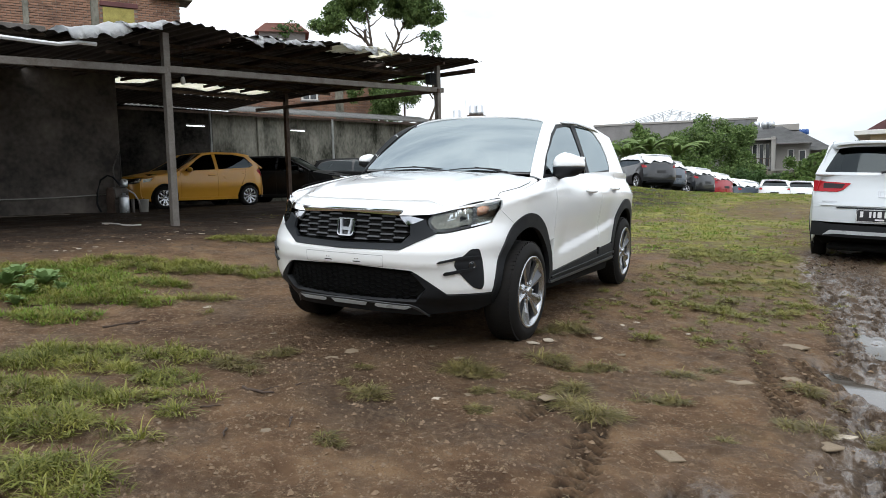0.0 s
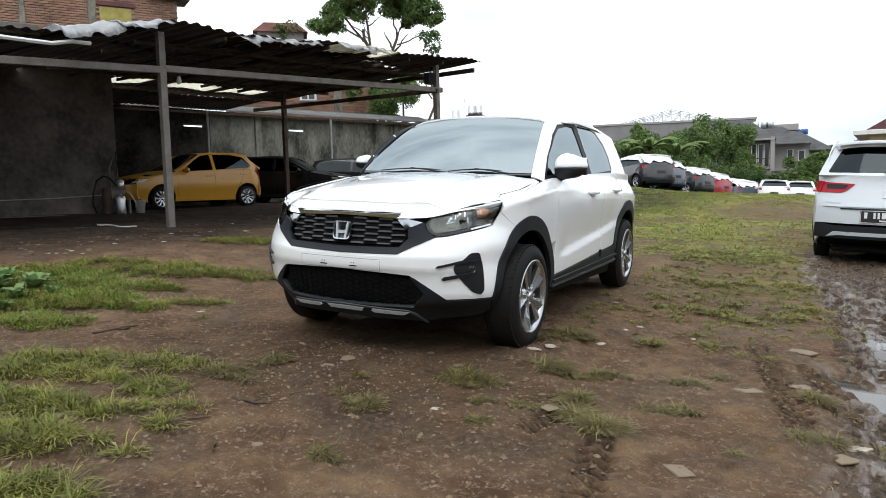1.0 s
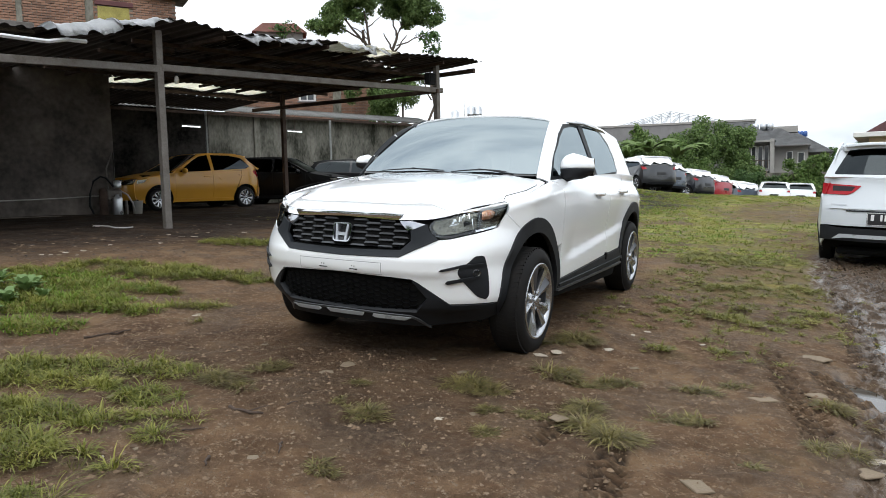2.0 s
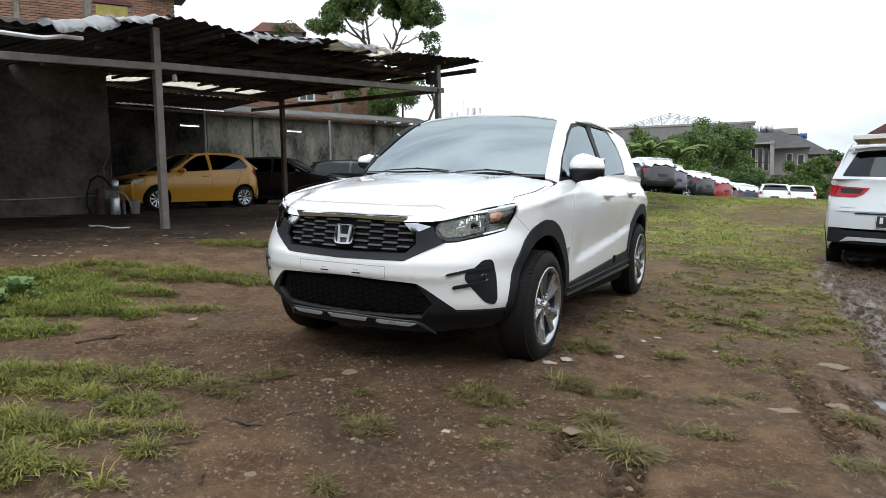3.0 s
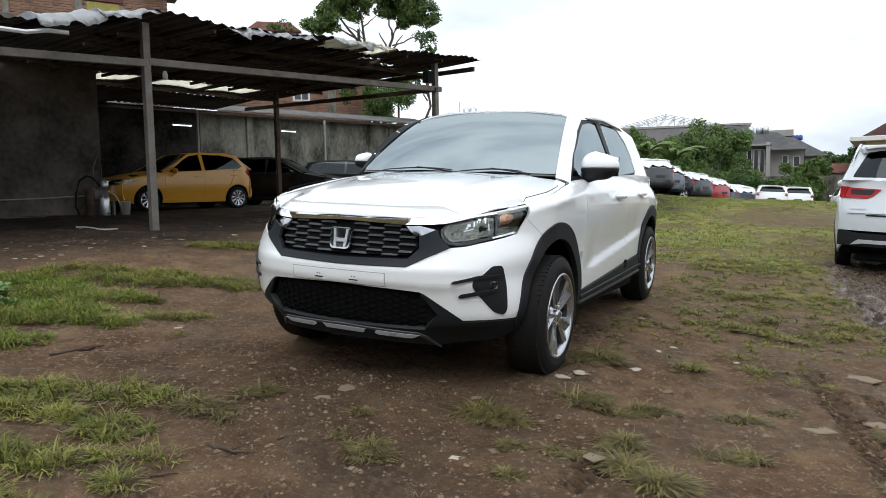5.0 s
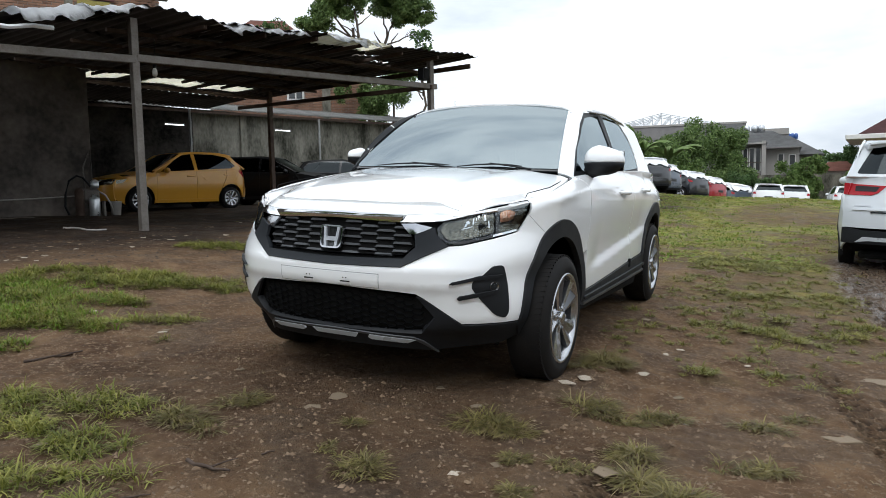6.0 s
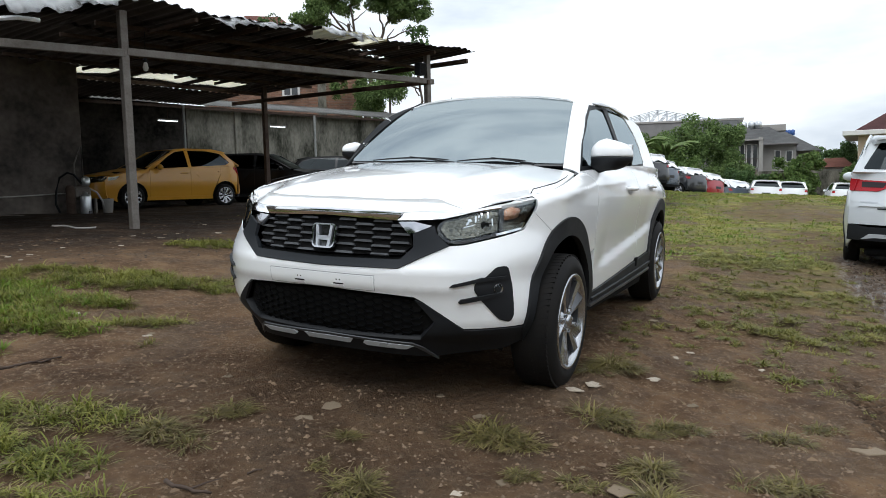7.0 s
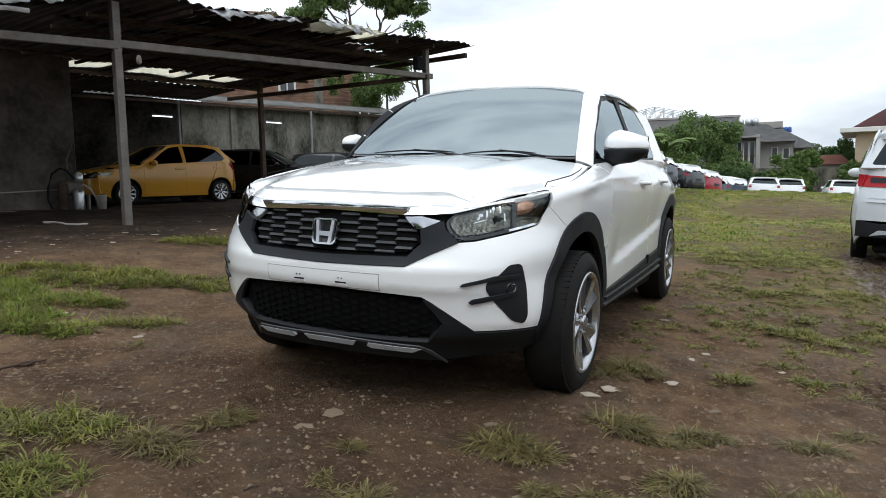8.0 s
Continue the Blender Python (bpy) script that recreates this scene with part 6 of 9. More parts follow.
# ---------------------------------------------------------------- the other parked cars
def parked_car(name, m, label, paint, L=3.81, W=1.68, H=1.485, wb=2.405, fo=0.8, rw=0.285, rim=0.195, tail="hatch", spokes=10, cover=False, detail=True, group="", trim=None):
    """A parked car built from curved panels; the front axle stands at y = 0 and the nose points to -y."""
    car = thing(name, m, label, "car", group)
    trim = trim or M_BLACKPL
    yf, yr, hw = -fo, L - fo, W / 2
    k = H / 1.485
    belt0, belt1 = 0.93 * k, 1.03 * k
    yc, yt = 0.32, 1.12
    ytop = yr - (0.55 if tail == "hatch" else 0.32)
    st = 0.09 if detail else 0.25

    def wx(y):
        return hw - 0.1 * ease(yf + 0.55, yf + 0.1, y) - 0.09 * ease(yr - 0.5, yr - 0.08, y)

    def belt(y):
        return belt0 + (belt1 - belt0) * (y - yc) / (yr - yc)

    def side(y, z, o=0.0):
        q = (z - 0.62) / 0.42
        return (wx(y) - 0.045 * q * q - 0.012 * ease(0.55, 0.4, z) + 0.014 * math.exp(-(((z - 0.82 * k) / 0.03) ** 2)) + o, y, z)

    def front(x, z, o=0.0):
        return (x, yf + 0.34 * (x / hw) ** 2 * (x / hw) ** 2 * 0.6 + 0.05 * (x / hw) ** 2 + 0.16 * ease(0.62, 0.95, z) + 0.06 * ease(0.4, 0.2, z) - o, z)

    def rear(x, z, o=0.0):
        return (x, yr - 0.2 * (x / hw) ** 4 - 0.04 * (x / hw) ** 2 - 0.1 * ease(0.68, 1.15, z) - 0.05 * ease(0.4, 0.2, z) + o, z)

    hoodz = lambda y: 0.74 * k + (0.98 * k - 0.74 * k) * ease(yf - 0.45, yc + 0.25, y)

    def hood(x, y, o=0.0):
        return (x, y, hoodz(y) + 0.03 - 0.09 * (x / hw) ** 2 + o)

    def cab_x(y, z):
        q = (z - belt(y)) / (H - belt(y))
        return wx(y) - 0.035 - 0.14 * q - 0.05 * q * q

    def cab(y, z, o=0.0):
        return (cab_x(y, z) + o, y, z)

    def screen_(s, t, o=0.0):
        z = 0.99 * k + (H - 0.06 - 0.99 * k) * t
        y = yc + (yt - yc) * t + 0.06 * s * s
        return ((cab_x(yc + 0.3, z) - 0.03) * s, y - o * 0.5, z + o * 0.8 - 0.015 * s * s)

    def roof(x, y, o=0.0):
        t = (y - yt) / (ytop - yt)
        return (x, y, H - 0.055 + 0.055 * 4 * max(0.0, t * (1 - t)) ** 1.0 * 0.9 - 0.02 * t - 0.05 * (x / (hw * 0.75)) ** 4 + o)

    def tailgate(s, t, o=0.0):
        z = (belt1 + 0.02) + (H - 0.1 - belt1) * t
        y0, y1 = rear(0, belt1)[1] - 0.01, ytop + 0.02
        return ((cab_x(yr - 0.6, z) - 0.03 * t - 0.02) * s, y0 + (y1 - y0) * t - 0.06 * s * s + o, z)

    zb = 0.26
    r = rw + 0.075
    af = arc_points(0, rw, r, r, 195, -15, 14)
    ar = arc_points(wb, rw, r, r, 195, -15, 14)
    y0, y1 = yf + 0.2, yr - 0.22
    # wings and doors
    door_f, door_m, door_r = 0.42, 0.42 + (wb - 0.42) * 0.52, wb - 0.28
    for mir in (False, True):
        kw = dict(mirror=mir, step=st * 1.3, depth=0.02)
        panel("front_wing", [(y0, zb + 0.08)] + [p for p in af] + [(door_f - 0.006, zb + 0.04), (door_f - 0.006, belt(door_f)), (yc - 0.1, belt(yc) - 0.01), (yc - 0.5, hoodz(yc - 0.5) - 0.055), (y0, hoodz(y0) - 0.05)], side, paint, car, **kw)
        d1 = panel("front_door", [(door_f, zb + 0.03), (door_m - 0.006, zb + 0.03), (door_m - 0.006, belt(door_m)), (door_f, belt(door_f))], side, paint, car, **kw)
        cut = [p for p in ar if p[0] < door_r and p[1] > zb + 0.05]
        d2 = panel("rear_door", [(door_m, zb + 0.03), (wb - r - 0.01, zb + 0.03)] + cut + [(door_r + 0.16, belt(door_r) * 0.86), (door_r + 0.18, belt(door_r)), (door_m, belt(door_m))], side, paint, car, **kw)
        keep = [p for p in ar if p[0] >= door_r and p[1] > 0.2]
        panel("rear_wing", keep + [(y1, zb + 0.1), (y1, belt1), (door_r + 0.19, belt(door_r)), (door_r + 0.165, belt(door_r) * 0.86)], side, paint, car, **kw)
        panel("sill", [(r - 0.01, zb - 0.05), (wb - r + 0.01, zb - 0.05), (wb - r, zb + 0.026), (r, zb + 0.026)], side, trim, car, mirror=mir, step=0.5, depth=0.03)
        if trim is M_BLACKPL and tail == "suv":
            for c in (0, wb):
                panel("wheel_arch_trim", arc_points(c, rw, r + 0.06, r + 0.06, 200, -20, 14) + arc_points(c, rw, r - 0.01, r - 0.01, -20, 200, 14), side, trim, car, mirror=mir, off=0.012, depth=0.03, step=0.3)
        if detail:
            for d, yy in ((d1, door_m - 0.17), (d2, wb - 0.1)):
                panel("handle", fillet([(yy - 0.1, belt(yy) - 0.13), (yy + 0.09, belt(yy) - 0.13), (yy + 0.09, belt(yy) - 0.1), (yy - 0.1, belt(yy) - 0.1)], 0.012), side, paint, d, mirror=mir, off=0.028, depth=0.026, step=0.3)
        # cabin
        win = [(yc + 0.22, belt(yc) + 0.02), (yt - 0.05, H - 0.14), (yt + 0.3, H - 0.085), (ytop - 0.45, H - 0.09), (ytop - 0.1, H - 0.15), (ytop + 0.12, belt(ytop) + 0.1), (ytop - 0.02, belt(ytop) + 0.035)]
        panel("cabin_frame", [(yc + 0.02, belt(yc) - 0.005), (yt, H - 0.07), (yt + 0.3, H - 0.035), (ytop - 0.3, H - 0.04), (ytop, H - 0.09), (yr - 0.27, belt1 + 0.06), (yr - 0.24, belt1 - 0.005)], cab, paint, car, mirror=mir, hole=win, depth=0.02, step=st * 1.6)
        tr = panel("window_trim", win, cab, M_BLACKGL, car, mirror=mir, off=-0.008, depth=0.0, step=0.3)
        mid = door_m
        panel("window_glass", [(yc + 0.3, belt(yc) + 0.04), (yt, H - 0.15), (yt + 0.3, H - 0.105), (mid - 0.06, H - 0.105), (mid - 0.03, belt(mid) + 0.035)], cab, M_GLASSDK, tr, mirror=mir, off=-0.003, depth=0.0, step=0.3)
        panel("window_glass", [(mid + 0.04, belt(mid) + 0.035), (mid + 0.03, H - 0.105), (ytop - 0.45, H - 0.11), (ytop - 0.14, H - 0.17), (ytop + 0.04, belt(ytop) + 0.11), (ytop - 0.06, belt(ytop) + 0.055)], cab, M_GLASSDK, tr, mirror=mir, off=-0.003, depth=0.0, step=0.3)
        if trim is not M_BLACKPL:
            panel("door_frame", [(mid - 0.04, belt(mid) + 0.02), (mid - 0.065, H - 0.095), (mid + 0.03, H - 0.095), (mid + 0.045, belt(mid) + 0.02)], cab, paint, tr, mirror=mir, off=0.002, depth=0.01, step=0.2)
        panel("a_pillar", [(0.94, 0.0), (0.94, 1.0), (1.1, 1.0), (1.1, 0.0)], screen_, paint, car, mirror=mir, off=0.004, depth=0.02, step=0.2)
        sgn = -1 if mir else 1
        mm = Matrix.Translation((sgn * (hw + 0.06), yc + 0.32, belt0 + 0.05))
        bm = bmesh.new()
        bmesh.ops.create_uvsphere(bm, u_segments=12, v_segments=8, radius=1.0)
        bmesh.ops.transform(bm, matrix=mm @ Matrix.Diagonal((0.105, 0.065, 0.07, 1)), verts=bm.verts)
        ms = part("mirror_shell", bm, paint, car, smooth=True)
        part("mirror_arm", tube(bmesh.new(), [(sgn * (hw - 0.06), yc + 0.34, belt0 + 0.0), (sgn * (hw + 0.02), yc + 0.33, belt0 + 0.02)], 0.025, 6), M_BLACKPL, ms)
        for y in (0.0, wb):
            wheel(car, Matrix.Translation((sgn * (hw - 0.015), y, rw)) @ (OUT_R if mir else OUT_L) @ Matrix.Rotation(0.2 + y, 4, "Z"), rw, rim, 0.18, spokes=spokes, detail=False, style="thin" if spokes > 6 else "star")
        # lamps
        hl = panel("headlight", fillet([(hw * 0.5, 0.64 * k), (hw * 0.9, 0.68 * k), (hw * 0.93, 0.76 * k), (hw * 0.62, 0.73 * k)], 0.02), front, M_REFLECTOR, car, mirror=mir, off=0.012, depth=0.03, step=0.1)
        panel("headlight", fillet([(yf + 0.27, 0.67 * k), (yf + 0.42, 0.7 * k), (yf + 0.5, 0.78 * k), (yf + 0.27, 0.75 * k)], 0.02), side, M_REFLECTOR, car, mirror=mir, off=0.008, depth=0.02, step=0.1)
        panel("lamp_trim", [(hw * 0.45, 0.735 * k), (hw * 0.93, 0.775 * k), (hw * 0.93, 0.79 * k), (hw * 0.45, 0.755 * k)], front, M_CHROME, hl, mirror=mir, off=0.016, depth=0.02, step=0.1)
        if tail == "hatch":
            tl = panel("tail_light", fillet([(hw * 0.62, 0.86 * k), (hw * 0.94, 0.82 * k), (hw * 0.94, 0.99 * k), (hw * 0.7, 1.0 * k)], 0.02) if detail else fillet([(hw * 0.76, 0.87 * k), (hw * 0.94, 0.86 * k), (hw * 0.94, 0.96 * k), (hw * 0.78, 0.96 * k)], 0.015), rear, M_REDLAMP, car, mirror=mir, off=0.012, depth=0.03, step=0.1)
            panel("tail_light", fillet([(yr - 0.34, 0.97 * k), (yr - 0.21, 0.84 * k), (yr - 0.21, 1.0 * k), (yr - 0.3, 1.01 * k)], 0.02), side, M_REDLAMP, tl, mirror=mir, off=0.008, depth=0.02, step=0.1)
        else:
            tl = panel("tail_light", fillet([(hw * 0.52, 0.985), (hw * 0.6, 0.955), (hw * 0.945, 0.955), (hw * 0.945, 1.1), (hw * 0.8, 1.085), (hw * 0.42, 1.07)], 0.012), rear, M_REDLAMP, car, mirror=mir, off=0.014, depth=0.03, step=0.1)
            panel("lamp_panel", fillet([(hw * 0.54, 1.0), (hw * 0.8, 1.0), (hw * 0.8, 1.066), (hw * 0.5, 1.058)], 0.01), rear, M_SMOKE, tl, mirror=mir, off=0.018, depth=0.004, step=0.1)
            panel("tail_light", fillet([(yr - 0.4, 1.03), (yr - 0.2, 0.96), (yr - 0.2, 1.1), (yr - 0.36, 1.085)], 0.015), side, M_REDLAMP, tl, mirror=mir, off=0.008, depth=0.02, step=0.1)
            panel("reflector", [(hw * 0.74, 0.475), (hw * 0.92, 0.475), (hw * 0.92, 0.505), (hw * 0.74, 0.505)], rear, M_REDLAMP, car, mirror=mir, off=0.02, depth=0.02, step=0.2)
    fx = hw * 0.93
    panel("front_bumper", [(-fx, 0.28), (fx, 0.28), (fx, 0.66 * k), (hw * 0.5, 0.63 * k), (-hw * 0.5, 0.63 * k), (-fx, 0.66 * k)], front, paint, car, step=st, depth=0.03)
    panel("grille", fillet([(-hw * 0.5, 0.635 * k), (hw * 0.5, 0.635 * k), (hw * 0.42, 0.73 * k), (-hw * 0.42, 0.73 * k)], 0.02), front, M_BLACKGL, car, off=0.008, depth=0.03, step=0.15)
    panel("lower_intake", fillet([(-hw * 0.5, 0.33), (hw * 0.5, 0.33), (hw * 0.4, 0.48), (-hw * 0.4, 0.48)], 0.02), front, M_INNER, car, off=0.008, depth=0.03, step=0.15)
    panel("chrome_bar", [(-hw * 0.5, 0.735 * k), (hw * 0.5, 0.735 * k), (hw * 0.5, 0.765 * k), (-hw * 0.5, 0.765 * k)], front, M_CHROME, car, off=0.016, depth=0.03, step=0.15)
    panel("bonnet", halved([(0, yf + 0.13), (hw * 0.5, yf + 0.17), (hw * 0.86, yf + 0.36), (hw * 0.94, yf + 0.6), (hw * 0.93, yc + 0.02), (0, yc - 0.02)]), hood, paint, car, step=st * 1.3, depth=0.05)
    panel("windscreen", [(-0.97, 0.0), (0.97, 0.0), (0.95, 1.0), (-0.95, 1.0)], screen_, M_GLASSDK, car, step=0.2, depth=0.01)
    rx = cab_x(yt, H - 0.05)
    panel("roof", halved([(0, yt - 0.02), (rx, yt + 0.02), (rx + 0.02, (yt + ytop) / 2), (rx - 0.02, ytop), (rx - 0.06, ytop + 0.08), (0, ytop + 0.12)]), roof, M_COVER if cover else paint, car, step=st * 1.6, depth=0.06)
    if tail == "hatch":
        panel("tailgate", [(-fx, 0.56), (fx, 0.56), (fx, belt1 + 0.01), (-fx, belt1 + 0.01)], rear, paint, car, step=st, depth=0.03)
        panel("rear_bumper", [(-fx, 0.3), (fx, 0.3), (fx, 0.553), (-fx, 0.553)], rear, paint, car, off=0.02, step=st, depth=0.05)
        panel("bumper_trim", [(-hw * 0.8, 0.24), (hw * 0.8, 0.24), (hw * 0.7, 0.34), (-hw * 0.7, 0.34)], rear, M_BLACKPL, car, off=0.03, step=0.2, depth=0.05)
        plate_z, plate_o = 0.7, 0.012
    else:
        panel("tailgate", [(-fx, 0.56), (fx, 0.56), (fx, belt1 + 0.01), (-fx, belt1 + 0.01)], rear, paint, car, step=st, depth=0.03)
        panel("gate_ledge", [(-hw * 0.82, 0.775), (hw * 0.82, 0.775), (hw * 0.82, 0.8), (-hw * 0.82, 0.8)], rear, paint, car, off=0.022, step=0.1, depth=0.02)
        panel("chrome_bar", [(-0.5, 0.745), (0.5, 0.745), (0.5, 0.76), (-0.5, 0.76)], rear, M_GREYPL, car, off=0.014, step=0.2, depth=0.012)
        panel("rear_bumper", [(-fx, 0.37), (fx, 0.37), (fx, 0.555), (hw * 0.7, 0.53), (-hw * 0.7, 0.53), (-fx, 0.555)], rear, M_BLACKPL, car, off=0.025, step=st, depth=0.06)
        panel("skid_plate", fillet([(-hw * 0.76, 0.385), (-hw * 0.66, 0.455), (hw * 0.66, 0.455), (hw * 0.76, 0.385), (hw * 0.6, 0.41), (-hw * 0.6, 0.41)], 0.01), rear, M_SILVER, car, off=0.04, step=0.1, depth=0.03, label="silver skid plate")
        plate_z, plate_o = 0.66, 0.014
        wpm = part("rear_wiper", tube(bmesh.new(), [tailgate(-0.42, 0.1, 0.02), tailgate(0.0, 0.1, 0.025), tailgate(0.05, 0.06, 0.02)], [0.006, 0.012, 0.02], 6), M_BLACKPL, car)
        panel("badge", fillet([(-0.05, 0.9), (0.05, 0.9), (0.055, 0.985), (-0.055, 0.985)], 0.015), rear, M_SATIN, car, off=0.012, depth=0.012, step=0.1, hole=fillet([(-0.035, 0.912), (0.035, 0.912), (0.04, 0.973), (-0.04, 0.973)], 0.01))
        for s in (1, -1):
            panel("badge_bar", [(s * 0.018, 0.912), (s * 0.03, 0.912), (s * 0.03, 0.973), (s * 0.018, 0.973)], rear, M_SATIN, car, off=0.012, depth=0.01, step=0.1)
        panel("lettering_bar", [(0.5, 0.82), (0.68, 0.82), (0.68, 0.835), (0.5, 0.835)], rear, M_SATIN, car, off=0.01, depth=0.008, step=0.1)
    ps = 1.25 if tail == "suv" else 1.0
    pl = panel("number_plate", fillet([(-0.215 * ps, plate_z - 0.065 * ps), (0.215 * ps, plate_z - 0.065 * ps), (0.215 * ps, plate_z + 0.065 * ps), (-0.215 * ps, plate_z + 0.065 * ps)], 0.012), rear, M_PLATE, car, off=plate_o, depth=0.01, step=0.2)
    if detail and tail == "suv":
        edge = lambda k, r: fillet([(-0.212 * ps + k, plate_z - 0.062 * ps + k), (0.212 * ps - k, plate_z - 0.062 * ps + k), (0.212 * ps - k, plate_z + 0.062 * ps - k), (-0.212 * ps + k, plate_z + 0.062 * ps - k)], r)
        panel("plate_edge", edge(0.0, 0.012), rear, M_WHITEBAR, pl, off=plate_o + 0.002, depth=0.001, step=0.2, hole=edge(0.006, 0.01))
        for a, b, c, d in ((0.19, 0.225, -0.02, 0.055), (0.1, 0.125, -0.02, 0.055), (0.055, 0.08, -0.02, 0.055), (-0.01, 0.035, -0.02, 0.055), (-0.085, -0.04, -0.02, 0.055), (-0.2, -0.15, -0.02, 0.055), (-0.04, 0.06, -0.058, -0.038)):
            panel("plate_bar", [(a, plate_z + c), (b, plate_z + c), (b, plate_z + d), (a, plate_z + d)], rear, M_WHITEBAR, pl, off=plate_o + 0.003, depth=0.002, step=0.3)
    panel("gate_frame", [(-1.0, -0.02), (1.0, -0.02), (1.0, 1.04), (-1.0, 1.04)], tailgate, paint, car, step=0.12, depth=0.04, hole=fillet([(-0.88, 0.06), (0.88, 0.06), (0.82, 0.88), (-0.82, 0.88)], 0.06))
    panel("rear_window", fillet([(-0.9, 0.04), (0.9, 0.04), (0.84, 0.9), (-0.84, 0.9)], 0.06), tailgate, M_GLASSDK, car, off=-0.006, step=0.2, depth=0.005)
    panel("spoiler", halved([(0, ytop + 0.06), (rx - 0.05, ytop + 0.02), (rx - 0.09, ytop + 0.14), (0, ytop + 0.2)]), roof, M_COVER if cover else paint, car, off=0.012, step=0.15, depth=0.03)
    part("inner_body", boxed(-hw + 0.12, hw - 0.12, yf + 0.45, yr - 0.35, 0.24, 0.88 * k, 0.06), M_INNER, car)
    part("underbody", boxed(-hw + 0.25, hw - 0.25, yf + 0.3, yr - 0.25, 0.17, 0.26, 0.03), M_INNER, car)
    if cover:
        def film(x, y, o=0.0):
            e = 0.05 * noise.noise(Vector((x * 3.5, y * 3.5, m.translation.y))) + 0.025 * noise.noise(Vector((x * 9, y * 9, 2.0)))
            return (x * 1.06, y, roof(x, min(y, ytop + 0.1))[2] + 0.03 + e - 0.9 * max(0.0, abs(x) - rx) - 0.9 * max(0.0, y - ytop - 0.06) + o)
        panel("film_cover", halved([(0, yt - 0.25), (rx + 0.08, yt - 0.15), (rx + 0.14, (yt + ytop) / 2), (rx + 0.12, ytop + 0.2), (0.5, ytop + 0.5), (0.25, ytop + 0.36), (0, ytop + 0.46)]), film, M_COVER, car, step=0.12, depth=0.02, label="crumpled white protective film over the roof")
        both("film_cover", [(yt + 0.2, H - 0.02), (ytop - 0.2, H - 0.02), (ytop + 0.1, H - 0.1), (ytop + 0.1, H - 0.34), (ytop - 0.15, H - 0.22), (yt + 0.5, H - 0.16)], lambda y, z, o=0.0: (cab_x(y, z) + 0.03 + 0.05 * noise.noise(Vector((y * 5, z * 5, 1.0))) + o, y, z), M_COVER, car, step=0.1, depth=0.01)
    return car


def on_ground(x, y, rz):
    e = 0.8
    dx = float(ground_base(x + e, y) - ground_base(x - e, y)) / (2 * e)
    dy = float(ground_base(x, y + e) - ground_base(x, y - e)) / (2 * e)
    up = Vector((-dx, -dy, 1)).normalized()
    tilt = Vector((0, 0, 1)).rotation_difference(up).to_matrix().to_4x4()
    return Matrix.Translation((x, y, float(ground_base(x, y)))) @ tilt @ pose(0, 0, 0, 0, 0, rz)


# yellow hatchback under the shelter: nose towards -x of the shelter, near flank at depth 6.6
p = SM @ Vector((3.22, 7.42, 0))
ang = math.degrees(math.atan2(SU.y, SU.x)) - 90
parked_car("hatchback_car", Matrix.Translation((p.x, p.y, 0.555)) @ pose(0, 0, 0, 0, 0, ang), "amber-yellow small hatchback car parked under the shelter", M_YELLOW, spokes=10, trim=M_YELLOW)
# white people carrier seen from behind
parked_car("people_carrier_car", on_ground(3.56, 9.96, 174) @ pose(0, 0, -0.05), "white seven-seat family car with black rear bumper and silver skid plate", M_PAINT2, L=4.49, W=1.7, H=1.68, wb=2.7, fo=0.86, rw=0.325, rim=0.22, tail="suv", spokes=5)
# two dark cars in the gloom by the back wall
for a, b, rz in ((9.0, 7.3, ang + 125), (12.4, 7.6, ang + 120)):
    p = SM @ Vector((a, b, 0))
    parked_car("hatchback_car", Matrix.Translation((p.x, p.y, 0.56)) @ pose(0, 0, 0, 0, 0, rz), "black car parked in the gloom by the wall", M_DUSTCAR, detail=False, L=4.1, W=1.7, H=1.5, spokes=5)


# ---------------------------------------------------------------- trees, bushes and houses round the lot
def leaf_cloud(blobs, n, size, seed, flat=0.5):
    """Leaves, each a folded blade, gathered in uneven clumps; blobs are (x, y, z, rx, ry, rz)."""
    rng = np.random.default_rng(seed)
    vol = np.array([b[3] * b[4] * b[5] for b in blobs]) ** 0.75
    pick = rng.choice(len(blobs), n, p=vol / vol.sum())
    B = np.array(blobs)[pick]
    # sub-clumps give gaps and an uneven outline
    sub = rng.normal(size=(len(blobs) * 14, 3))
    sub /= np.linalg.norm(sub, axis=1)[:, None]
    sub *= rng.uniform(0.45, 1.0, (len(sub), 1))
    which = rng.integers(0, 14, n) + pick * 14
    d = rng.normal(size=(n, 3))
    d /= np.linalg.norm(d, axis=1)[:, None]
    d *= rng.uniform(0.0, 1.0, (n, 1)) ** 0.5 * 0.42
    c = B[:, :3] + (sub[which] + d) * B[:, 3:]
    out = sub[which] + d * 1.5 + np.array([0, 0, 0.4])
    out /= np.linalg.norm(out, axis=1)[:, None] + 1e-9
    nrm = out * (1 - flat) + rng.normal(size=(n, 3)) * flat
    nrm /= np.linalg.norm(nrm, axis=1)[:, None]
    t = np.cross(nrm, rng.normal(size=(n, 3)))
    t /= np.linalg.norm(t, axis=1)[:, None] + 1e-9
    s = np.cross(nrm, t)
    L = (size * rng.uniform(0.6, 1.4, n))[:, None]
    w = L * 0.28
    v = np.stack((c - t * L * 0.5, c + s * w - nrm * L * 0.06, c + t * L * 0.5 - nrm * L * 0.12, c - s * w - nrm * L * 0.06), 1).reshape(-1, 3)
    f = np.arange(n * 4).reshape(n, 4)
    return v.tolist(), [], f.tolist()


